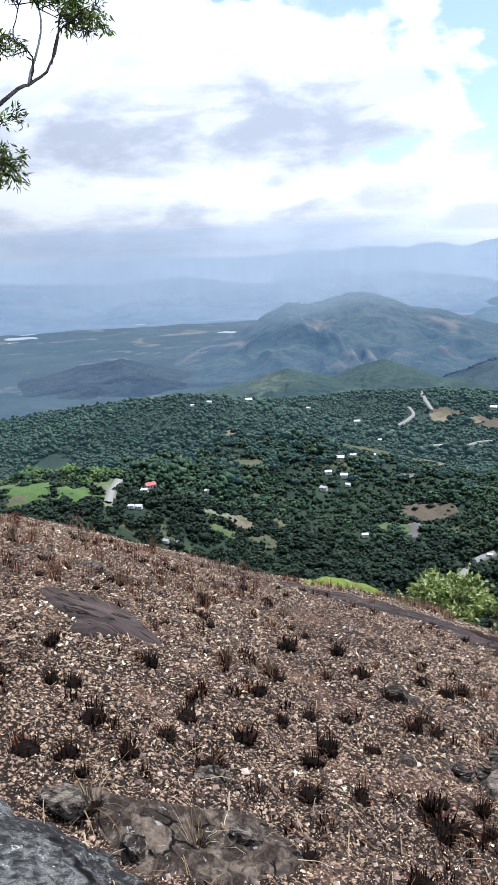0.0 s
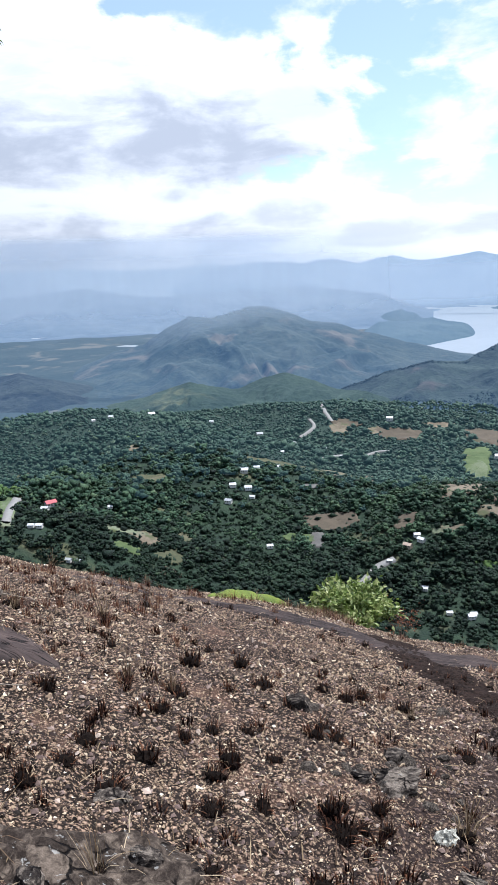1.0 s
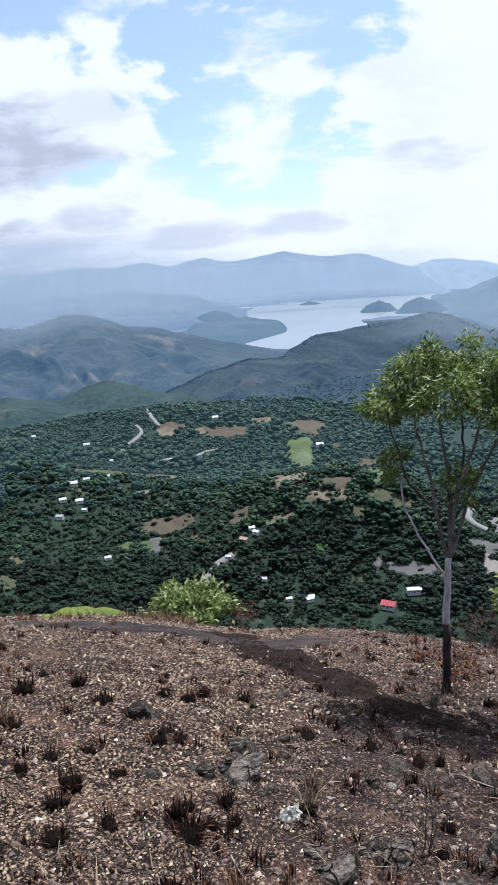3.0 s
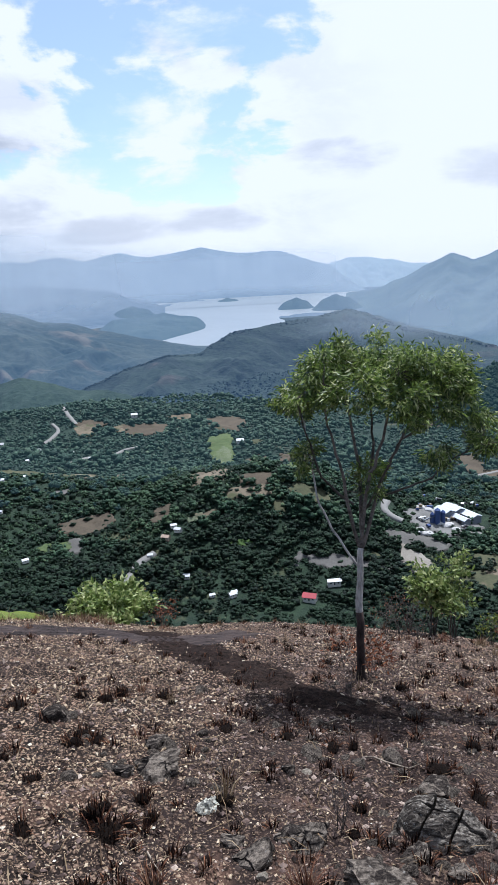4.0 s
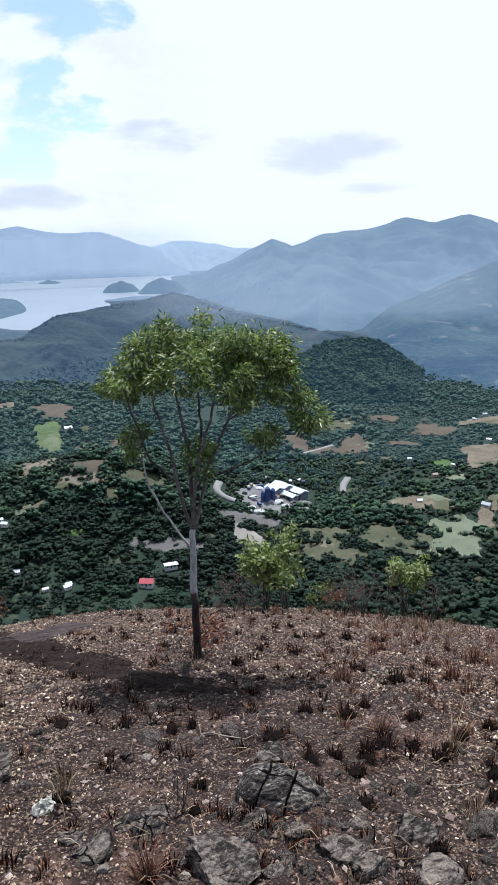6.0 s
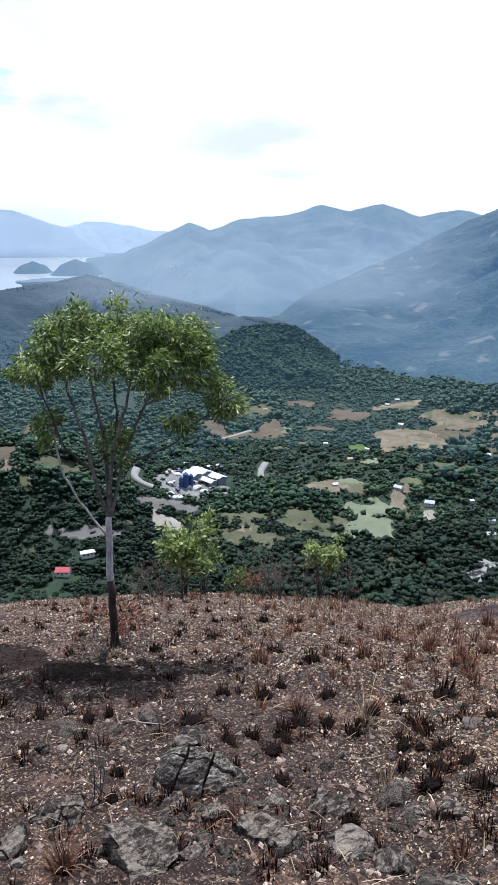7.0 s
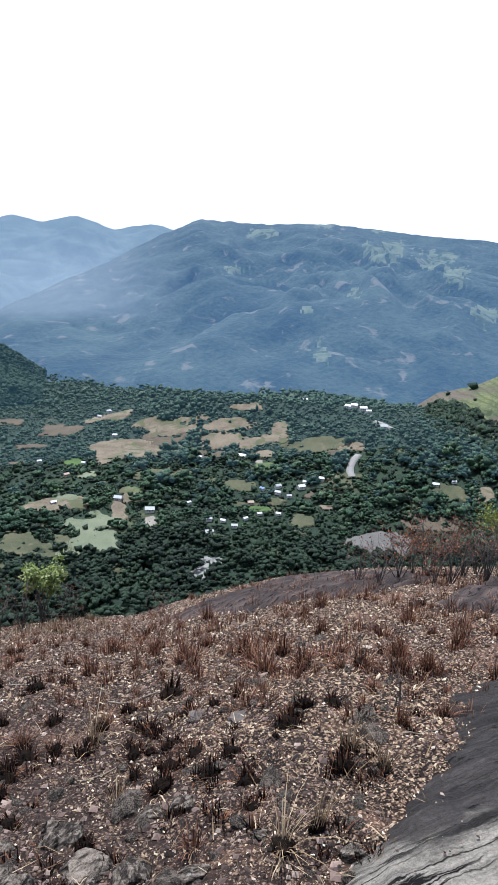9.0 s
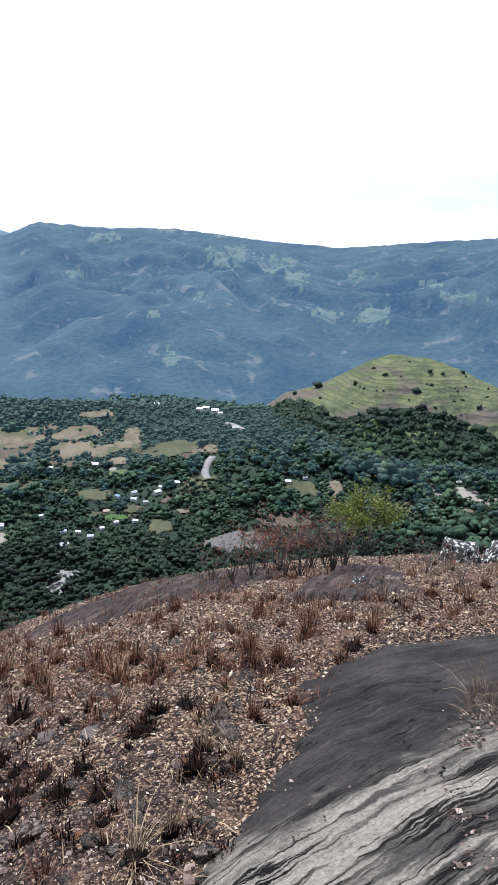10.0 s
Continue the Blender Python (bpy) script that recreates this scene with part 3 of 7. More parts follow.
M_FIELD = {
    "tan": material("dry_field", (0.078, 0.062, 0.042), (0.150, 0.124, 0.088), 0.05, 0.6, 0.95, 0.3, third=(0.060, 0.066, 0.032), third_at=(0.50, 0.62), third_scale=0.06),
    "brown": material("ploughed_field", (0.050, 0.040, 0.028), (0.086, 0.069, 0.048), 0.06, 0.7, 0.95, 0.3, third=(0.047, 0.047, 0.023), third_scale=0.05),
    "green": material("green_field", (0.039, 0.062, 0.021), (0.078, 0.104, 0.042), 0.06, 0.7, 0.95, 0.3, third=(0.094, 0.088, 0.047), third_scale=0.05),
    "grass": material("bright_grass", (0.031, 0.062, 0.016), (0.062, 0.104, 0.026), 0.08, 0.8, 0.95, 0.4),
    "olive": material("rough_pasture", (0.036, 0.042, 0.021), (0.073, 0.073, 0.039), 0.05, 0.7, 0.95, 0.4, third=(0.094, 0.078, 0.052), third_scale=0.06),
    "pale": material("pale_paddy", (0.078, 0.094, 0.057), (0.125, 0.140, 0.088), 0.04, 0.8, 0.9, 0.3, third=(0.068, 0.083, 0.036), third_scale=0.05),
    "grey": material("quarry_floor", (0.068, 0.065, 0.060), (0.114, 0.109, 0.101), 0.05, 0.9, 0.95, 0.3, third=(0.042, 0.052, 0.031), third_scale=0.05),
    "yard": material("works_yard", (0.09, 0.088, 0.083), (0.17, 0.167, 0.16), 0.06, 0.9, 0.9, 0.2),
    "pale_dirt": material("bare_dirt", (0.146, 0.130, 0.109), (0.218, 0.203, 0.177), 0.06, 0.9, 0.95, 0.3),
    "rockface": material("pale_rock_face", (0.083, 0.083, 0.078), (0.218, 0.218, 0.208), 0.12, 0.8, 0.9, 0.8, bump_distance=1.0),
}
FIELD_WORDS = {
    "tan": "dry tan field among the trees", "brown": "ploughed brown field among the trees", "green": "green field edged by trees",
    "grass": "bright green grass clearing in the woods", "olive": "olive rough pasture between the trees", "pale": "pale green paddy field with low banks",
    "grey": "grey bare quarry floor in the valley", "yard": "pale concrete yard of a works", "pale_dirt": "bare pale dirt patch in the valley",
    "rockface": "grey and white streaked rock face in the woods"}
CLEAR, ROADS, HOUSES = [], [], []


def place(az, r):
    a = radians(az)
    return r * math.sin(a), r * math.cos(a)


def field_edge(u, v, x, y, wide, deep):
    """Below one inside a field's ragged outline."""
    s = 0.5 * (wide + deep)
    return (np.abs(u) / wide) ** 2.6 + (np.abs(v) / deep) ** 2.6 + 2.0 * fbm(x / s / 0.8, y / s / 0.8, 3, 51) + 0.9 * fbm(x / 7, y / 7, 2, 52)


def field(az, r, wide, deep, kind):
    """A clearing of rounded uneven outline, laid over the land."""
    cx, cy = place(az, r)
    a = radians(az)
    step = max(0.8, min(wide, deep) / 12)
    us, vs = np.arange(-1.7 * wide, 1.7 * wide + step, step), np.arange(-1.7 * deep, 1.7 * deep + step, step)
    U, V = np.meshgrid(us, vs, indexing="ij")
    X, Y = cx + U * math.cos(a) + V * math.sin(a), cy - U * math.sin(a) + V * math.cos(a)
    q = field_edge(U, V, X, Y, wide, deep)
    Z = land(X, Y) + 1.3 - 14.0 * np.clip(q - 1.0, 0, 1)
    keep = q < 1.22
    cell = keep[:-1, :-1] & keep[1:, :-1] & keep[:-1, 1:] & keep[1:, 1:]
    f = quads(len(us), len(vs)).reshape(len(us) - 1, len(vs) - 1, 4)[cell]
    used = np.unique(f)
    remap = np.full(X.size, -1)
    remap[used] = np.arange(len(used))
    ob = mesh_object("field", np.stack([X, Y, Z], -1).reshape(-1, 3)[used], np.ascontiguousarray(remap[f]), M_FIELD[kind])
    if ob.data.polygons[0].normal.z < 0:
        ob.data.flip_normals()
    tagged(ob, FIELD_WORDS[kind], "field", kind="structure")
    CLEAR.append((az, r, wide, deep))


M_ROAD = plain("pale_road", (0.20, 0.195, 0.185), 0.9, fine=0.8)


def road_strip(width, points):
    pts = [Vector((x, y, 0)) for x, y in points]
    fine = []
    for i in range(len(pts) - 1):
        p0, p1, p2, p3 = pts[max(i - 1, 0)], pts[i], pts[i + 1], pts[min(i + 2, len(pts) - 1)]
        for s in range(6):
            t = s / 6
            fine.append(0.5 * ((2 * p1) + (p2 - p0) * t + (2 * p0 - 5 * p1 + 4 * p2 - p3) * t * t + (3 * p1 - p0 - 3 * p2 + p3) * t ** 3))
    fine.append(pts[-1])
    verts, faces = [], []
    for i, p in enumerate(fine):
        d = (fine[min(i + 1, len(fine) - 1)] - fine[max(i - 1, 0)]).normalized()
        side = Vector((d.y, -d.x, 0)) * width / 2
        for q, drop in ((p - side * 1.15, -1.2), (p - side, 1.5), (p + side, 1.5), (p + side * 1.15, -1.2)):
            verts.append((q.x, q.y, float(land(q.x, q.y)) + drop))
        if i:
            b = 4 * i
            faces += [(b - 4 + j, b - 3 + j, b + 1 + j, b + j) for j in range(3)]
        ROADS.append((p.x, p.y, width))
    ob = mesh_object("road", verts, faces, M_ROAD)
    tagged(ob, "narrow pale winding valley road", "road", kind="structure")


def part(name, bm, mat, parent, label=""):
    me = bpy.data.meshes.new(name)
    bm.to_mesh(me)
    bm.free()
    me.materials.append(mat)
    ob = new(name, me)
    ob.parent = parent
    return tagged(ob, label)


def empty(name, m=None):
    ob = new(name)
    ob.empty_display_size = 0.1
    if m is not None:
        ob.matrix_basis = m
    return ob


def box(bm, x0, x1, y0, y1, z0, z1):
    v = [bm.verts.new(c) for c in ((x0, y0, z0), (x1, y0, z0), (x1, y1, z0), (x0, y1, z0), (x0, y0, z1), (x1, y0, z1), (x1, y1, z1), (x0, y1, z1))]
    for q in ((3, 2, 1, 0), (4, 5, 6, 7), (0, 1, 5, 4), (1, 2, 6, 5), (2, 3, 7, 6), (3, 0, 4, 7)):
        bm.faces.new([v[i] for i in q])
    return v


M_WALL = plain("house_wall", (0.62, 0.60, 0.55), 0.85)
M_WALL_TAN = plain("tan_house_wall", (0.45, 0.36, 0.26), 0.85)
M_ROOFS = {"white": plain("white_sheet_roof", (0.56, 0.57, 0.58), 0.6), "red": plain("red_sheet_roof", (0.36, 0.06, 0.07), 0.6),
           "grey": plain("grey_sheet_roof", (0.34, 0.35, 0.36), 0.55), "tan": plain("rusty_roof", (0.36, 0.27, 0.21), 0.7),
           "blue": plain("blue_sheet_roof", (0.12, 0.20, 0.42), 0.5), "long": plain("pale_long_roof", (0.62, 0.62, 0.60), 0.6)}
M_DARKPANE = plain("dark_opening", (0.03, 0.03, 0.035), 0.3)
PATTERN = {}


def house_pattern(kind):
    """A one-storey house one unit wide, with wall, gabled roof, door and windows."""
    h = empty("house")
    long = kind == "long"
    w, d, e, r = 0.5, (0.22 if long else 0.36), 0.30, (0.40 if long else 0.50)
    bm = bmesh.new()
    v = box(bm, -w, w, -d, d, -0.25, e)
    a, b = bm.verts.new((-w, 0, r - 0.03)), bm.verts.new((w, 0, r - 0.03))
    bm.faces.new((v[4], v[7], a))
    bm.faces.new((v[6], v[5], b))
    part("wall", bm, M_WALL_TAN if kind == "tan" else M_WALL, h)
    bm = bmesh.new()
    o, t = 0.07, 0.025
    sec = [(-d - o, e - 0.05), (0, r), (d + o, e - 0.05), (d + o, e - 0.05 + t), (0, r + t), (-d - o, e - 0.05 + t)]
    rings = [[bm.verts.new((x, y, z)) for y, z in sec] for x in (-w - o, w + o)]
    for i in range(6):
        j = (i + 1) % 6
        bm.faces.new((rings[0][i], rings[0][j], rings[1][j], rings[1][i]))
    for ring in (rings[0], rings[1]):
        bm.faces.new((ring[0], ring[1], ring[4], ring[5]))
        bm.faces.new((ring[1], ring[2], ring[3], ring[4]))
    bmesh.ops.recalc_face_normals(bm, faces=bm.faces)
    part("roof", bm, M_ROOFS[kind], h)
    bm = bmesh.new()
    box(bm, -0.05, 0.05, -d - 0.006, -d + 0.004, -0.02, 0.2)
    part("door", bm, M_DARKPANE, h)
    for x in (-0.3, 0.3):
        bm = bmesh.new()
        box(bm, x - 0.07, x + 0.07, -d - 0.006, -d + 0.004, 0.08, 0.19)
        part("window", bm, M_DARKPANE, h)
    words = {"white": "small pale house with a white sheet roof", "red": "small house with a red sheet roof among trees", "grey": "small house with a grey sheet roof",
             "tan": "small tan house with a rusty roof", "blue": "small house with a blue sheet roof", "long": "long low pale shed with open front"}
    tagged(h, words[kind], "house", "valley houses")
    return h


def house(az, r, width, turn, kind):
    width = min(max(width, 4.0), 16.0)
    x, y = place(az, r)
    z = float(land(x, y)) + 1.0 + 0.05 * width
    m = Matrix.LocRotScale((x, y, z), Euler((0, 0, radians(turn - az))), (width * 0.85, width * 0.85, width * 0.85))
    if kind in PATTERN:
        h = copy_thing(PATTERN[kind], m)
        h.matrix_basis = m
    else:
        h = PATTERN[kind] = house_pattern(kind)
        h.matrix_basis = m
    HOUSES.append((x, y, width))


field(-18.2, 872, 12, 19, 'tan')
field(-15.4, 878, 9, 14, 'tan')
field(-12.8, 868, 32, 21, 'brown')
field(-7.3, 747, 11, 39, 'green')
field(-8.9, 538, 16, 19, 'tan')
field(-12.8, 500, 7, 8, 'brown')
field(-19.0, 516, 17, 12, 'brown')
field(-21.7, 491, 12, 6, 'green')
field(-20.0, 489, 5, 9, 'grey')
field(-34.0, 576, 12, 9, 'olive')
field(-36.3, 459, 12, 5, 'pale')
field(-34.7, 455, 9, 9, 'tan')
field(-36.5, 432, 8, 8, 'green')
field(-32.6, 435, 8, 10, 'olive')
field(-17.2, 647, 22, 18, 'tan')
field(-35.3, 660, 5, 8, 'tan')
field(-45.9, 472, 8, 20, 'green')
field(-46.1, 455, 5, 8, 'grass')
field(-45.5, 463, 5, 23, 'pale')
field(-20.7, 584, 6, 6, 'grey')
field(-22.0, 651, 32, 11, 'olive')
field(-31.2, 476, 5, 11, 'olive')
field(-6.9, 881, 29, 40, 'brown')
field(-7.3, 798, 12, 27, 'green')
field(-7.2, 731, 8, 28, 'pale')
field(-4.4, 702, 10, 15, 'brown')
field(-1.9, 700, 10, 10, 'brown')
field(-1.2, 595, 14, 77, 'green')
field(-7.9, 533, 14, 9, 'tan')
field(-4.8, 513, 15, 8, 'brown')
field(-5.2, 497, 19, 7, 'tan')
field(0.1, 500, 14, 10, 'olive')
field(-12.7, 501, 8, 7, 'brown')
field(-6.0, 449, 12, 5, 'grass')
field(2.4, 434, 31, 8, 'grey')
field(13.1, 694, 13, 23, 'brown')
field(16.6, 759, 31, 37, 'olive')
field(18.0, 690, 13, 27, 'brown')
field(10.9, 512, 26, 17, 'yard')
field(8.7, 475, 19, 9, 'grey')
field(8.5, 437, 11, 21, 'pale_dirt')
field(15.6, 450, 29, 30, 'olive')
field(15.6, 443, 8, 8, 'tan')
field(21.0, 463, 25, 19, 'olive')
field(22.9, 534, 28, 13, 'tan')
field(26.0, 479, 19, 41, 'pale')
field(28.8, 510, 7, 16, 'tan')
field(31.4, 487, 6, 10, 'pale_dirt')
field(29.8, 537, 9, 12, 'tan')
field(25.2, 624, 8, 16, 'grass')
field(26.1, 594, 8, 13, 'pale')
field(29.0, 663, 30, 36, 'tan')
field(33.2, 725, 31, 26, 'tan')
field(32.5, 690, 23, 19, 'brown')
field(37.6, 709, 31, 14, 'tan')
field(38.3, 674, 34, 19, 'tan')
field(36.2, 642, 15, 16, 'brown')
field(31.9, 587, 22, 17, 'olive')
field(45.3, 652, 25, 17, 'olive')
field(39.6, 751, 17, 8, 'tan')
field(42.1, 692, 8, 22, 'tan')
field(28.1, 787, 22, 17, 'tan')
field(35.8, 414, 16, 16, 'rockface')
field(51.2, 472, 22, 14, 'grey')
field(39.0, 563, 13, 10, 'olive')
field(24.1, 763, 19, 24, 'brown')
field(20.2, 799, 16, 11, 'brown')
field(34.0, 651, 17, 8, 'tan')
field(41.6, 437, 8, 7, 'olive')
field(44.3, 488, 8, 15, 'olive')
field(28.4, 417, 5, 7, 'olive')
field(55.6, 517, 22, 18, 'brown')
field(59.1, 569, 7, 14, 'tan')
field(51.4, 463, 18, 12, 'grey')
field(61.9, 721, 19, 63, 'grass')
field(65.1, 822, 29, 49, 'green')
field(69.9, 576, 24, 12, 'pale_dirt')
field(71.0, 997, 8, 45, 'green')
field(56.3, 563, 14, 13, 'olive')
field(48.1, 642, 12, 9, 'tan')
field(-51.5, 470, 16, 26, 'grass')
field(-48.6, 455, 14, 14, 'grass')
field(-54.5, 500, 20, 20, 'green')


def small_clearings():
    r = random.Random(77)
    for i in range(170):
        az, far = (r.uniform(-54, 74), r.uniform(400, 960)) if i < 90 else (r.uniform(17, 74), r.uniform(400, 700))
        x, y = place(az, far)
        if fbm(x / 140, y / 140, 3, 58) < 0.02:
            continue
        size = r.uniform(3.0, 9.0) * far / 600
        field(az, far, size * r.uniform(0.8, 2.0), size, r.choice(("olive", "olive", "tan", "green", "pale", "grass", "brown", "pale_dirt")))


small_clearings()
road_strip(4.5, [(-120, 407), (-118, 421), (-116, 432), (-112, 438), (-107, 443)])
road_strip(5, [(-395, 1080), (-319, 897), (-298, 858), (-288, 844)])
road_strip(4, [(-306, 776), (-303, 796), (-303, 820), (-316, 837)])
road_strip(6, [(434, 385), (444, 397), (459, 407), (470, 411)])
road_strip(5, [(160, 525), (164, 538), (173, 554)])
road_strip(5, [(59, 525), (55, 510), (58, 500), (67, 495)])
road_strip(4, [(152, 639), (172, 648), (189, 656)])
road_strip(5, [(-316, 308), (-329, 325), (-346, 350)])
road_strip(4, [(-249, 680), (-241, 712), (-231, 730)])
road_strip(4, [(-213, 743), (-206, 761), (-193, 768)])
road_strip(4, [(547, 461), (545, 447), (540, 432)])
road_strip(4, [(544, 227), (570, 208), (590, 190)])
house(-42.17, 484, 8.1, 21, 'red')
house(-42.64, 473, 5.5, -30, 'white')
house(-43.21, 438, 4.8, -23, 'white')
house(-43.86, 437, 4.4, -19, 'white')
house(-36.82, 778, 5.7, -23, 'white')
house(-33.61, 891, 9.4, 21, 'white')
house(-38.26, 763, 4.3, 25, 'white')
house(-37.47, 501, 3.4, 5, 'white')
house(-41.17, 403, 4.1, -33, 'grey')
house(-40.36, 404, 3.5, -29, 'grey')
house(-27.62, 592, 7.3, -12, 'white')
house(-26.19, 601, 8.0, -5, 'white')
house(-27.18, 568, 6.1, 8, 'white')
house(-25.86, 565, 6.6, -2, 'white')
house(-25.55, 550, 4.6, -17, 'white')
house(-27.57, 539, 6.3, -24, 'grey')
house(-24.16, 474, 4.9, 13, 'white')
house(-11.81, 479, 4.9, 16, 'white')
house(-11.43, 473, 5.6, -33, 'white')
house(-12.52, 468, 6.4, -28, 'tan')
house(-13.98, 453, 3.1, -4, 'white')
house(-11.03, 421, 4.4, -8, 'white')
house(-7.15, 391, 5.2, 27, 'white')
house(-14.19, 919, 9.0, 1, 'white')
house(-25.10, 616, 6.1, -6, 'white')
house(-23.44, 631, 5.2, -5, 'white')
house(-22.94, 726, 4.2, 11, 'white')
house(-24.78, 825, 8.1, 6, 'grey')
house(-28.71, 874, 5.7, -23, 'white')
house(-21.99, 799, 5.9, 16, 'grey')
house(-18.04, 749, 4.9, 17, 'white')
house(-19.43, 784, 4.5, 31, 'white')
house(-7.02, 394, 4.5, 20, 'white')
house(-0.32, 388, 9.0, -16, 'red')
house(-11.06, 422, 4.8, -13, 'grey')
house(1.82, 408, 9.4, 10, 'long')
house(-5.70, 771, 8.9, 10, 'white')
house(-8.94, 393, 2.4, 13, 'white')
house(40.70, 503, 4.3, 25, 'white')
house(42.37, 505, 4.3, -15, 'white')
house(44.19, 555, 6.6, 30, 'white')
house(44.52, 566, 4.3, -35, 'white')
house(40.90, 556, 4.7, -30, 'blue')
house(42.21, 559, 5.7, 33, 'grey')
house(39.51, 491, 3.8, 31, 'white')
house(35.43, 625, 6.8, -15, 'white')
house(39.09, 628, 7.9, -26, 'white')
house(28.49, 713, 5.3, -14, 'white')
house(27.32, 797, 5.9, -32, 'grey')
house(28.02, 822, 6.1, 27, 'grey')
house(39.92, 526, 5.4, 11, 'tan')
house(36.35, 487, 5.0, 5, 'grey')
house(37.58, 485, 4.2, -18, 'white')
house(31.28, 507, 7.8, -3, 'grey')
house(28.64, 531, 7.2, -22, 'grey')
house(23.31, 536, 5.0, 19, 'white')
house(48.34, 962, 9.4, -2, 'white')
house(49.61, 977, 9.5, -33, 'white')
house(47.68, 769, 7.5, -18, 'white')
house(48.91, 760, 8.7, 14, 'white')
house(44.13, 837, 6.8, 1, 'white')
house(45.88, 571, 5.8, -9, 'white')
house(47.04, 569, 4.3, -18, 'white')
house(25.88, 623, 4.2, -29, 'white')
house(22.37, 638, 4.3, 7, 'white')
house(36.39, 464, 6.4, 11, 'grey')
house(38.57, 477, 5.0, 1, 'grey')
house(34.59, 518, 4.0, 30, 'white')
house(24.45, 592, 5.5, 29, 'tan')
house(42.25, 546, 5.6, -21, 'grey')
house(43.21, 540, 4.6, 7, 'grey')
house(65.42, 677, 13.4, 9, 'white')
house(63.24, 596, 10.9, -18, 'white')
house(65.81, 595, 5.0, -15, 'white')
house(55.28, 572, 5.8, -1, 'white')
house(56.69, 581, 4.4, 16, 'grey')
house(48.19, 776, 8.2, -15, 'white')
house(49.36, 751, 6.1, 15, 'white')
house(50.67, 693, 7.4, 10, 'grey')
house(48.85, 959, 9.4, -20, 'white')
house(47.47, 952, 7.7, -8, 'white')
house(66.84, 607, 6.1, 23, 'white')
house(69.52, 610, 7.1, 23, 'grey')


def works():
    """The stone works: three sheds, a blue plant tower, conveyor and heaps."""
    M_SHED = plain("shed_wall", (0.17, 0.19, 0.22), 0.6)
    M_SHEET = plain("pale_shed_roof", (0.50, 0.54, 0.60), 0.5)
    M_BLUE = plain("blue_steel", (0.045, 0.075, 0.20), 0.5)
    M_HEAP = plain("crushed_stone", (0.44, 0.43, 0.42), 0.95)
    for az, r, w, d, turn in ((12.75, 536, 9, 24, 29), (11.75, 540, 9, 16, 29), (11.05, 528, 8, 13, 29), (12.35, 521, 6, 15, 29)):
        x, y = place(az, r)
        s = empty("works_shed", Matrix.LocRotScale((x, y, float(land(x, y)) + 1.2), Euler((0, 0, radians(turn))), None))
        bm = bmesh.new()
        v = box(bm, -w / 2, w / 2, -d / 2, d / 2, -2, 3.6)
        part("wall", bm, M_SHED, s)
        bm = bmesh.new()
        sec = [(-w / 2 - 0.6, 3.3), (0, 4.9), (w / 2 + 0.6, 3.3), (w / 2 + 0.6, 3.6), (0, 5.2), (-w / 2 - 0.6, 3.6)]
        rings = [[bm.verts.new((a, b, c)) for a, c in sec] for b in (-d / 2 - 0.6, d / 2 + 0.6)]
        for i in range(6):
            j = (i + 1) % 6
            bm.faces.new((rings[0][i], rings[0][j], rings[1][j], rings[1][i]))
        for ring in rings:
            bm.faces.new((ring[0], ring[1], ring[4], ring[5]))
            bm.faces.new((ring[1], ring[2], ring[3], ring[4]))
        bmesh.ops.recalc_face_normals(bm, faces=bm.faces)
        part("roof", bm, M_SHEET, s)
        for k in (-0.3, 0.1):
            bm = bmesh.new()
            box(bm, -w / 2 - 0.08, -w / 2 + 0.02, d * k, d * k + 4, -0.5, 3.6)
            part("door", bm, M_DARKPANE, s)
        tagged(s, "long works shed with a pale sheet roof", "shed", "works sheds")
        HOUSES.append((x, y, 26))
    x, y = place(10.5, 508)
    z = float(land(x, y)) + 1.0
    s = empty("plant_tower", pose(x, y, z))
    for dx, dy, rad, h in ((0, 0, 2.2, 11), (4.2, 1.0, 1.8, 9), (-3.6, 0.8, 1.6, 7.5)):
        bm = bmesh.new()
        bmesh.ops.create_cone(bm, cap_ends=True, segments=16, radius1=rad, radius2=rad, depth=h, matrix=Matrix.Translation((dx, dy, h / 2)))
        bmesh.ops.create_cone(bm, cap_ends=True, segments=16, radius1=rad, radius2=0.3, depth=1.6, matrix=Matrix.Translation((dx, dy, h + 0.8)))
        part("silo", bm, M_BLUE, s)
    bm = bmesh.new()
    for i in range(12):
        box(bm, -16 + i * 1.3, -14.6 + i * 1.3, -0.8, 0.8, 0.5 + i * 0.55, 1.1 + i * 0.55)
    part("conveyor", bm, M_SHED, s)
    tagged(s, "blue steel silos with a loading conveyor", "silo")
    HOUSES.append((x, y, 20))
    for i in range(14):
        az, r = 9.0 + 0.42 * (i % 8) + random.uniform(-0.15, 0.15), 490 + 18 * (i // 4) + random.uniform(-6, 6)
        x, y = place(az, r)
        bm = bmesh.new()
        bmesh.ops.create_icosphere(bm, subdivisions=2, radius=1)
        for v in bm.verts:
            k = 1 + 0.25 * noise.noise(v.co * 2 + Vector((i * 3.1, 0, 0)))
            v.co = Vector((v.co.x * 3.6 * k, v.co.y * 3.2 * k, max(v.co.z, -0.2) * 2.0 * k))
        me = bpy.data.meshes.new("stone_heap")
        bm.to_mesh(me)
        bm.free()
        me.materials.append(M_HEAP)
        ob = new("stone_heap", me)
        ob.location = (x, y, float(land(x, y)) + 1.2)
        tagged(ob, "pale heap of crushed stone in the works yard", "stone heap", "stone heaps")

    M_MACHINE = [plain("machine_white", (0.5, 0.5, 0.5), 0.5), plain("machine_dark", (0.05, 0.05, 0.055), 0.5), plain("machine_rust", (0.20, 0.16, 0.11), 0.6), M_BLUE]
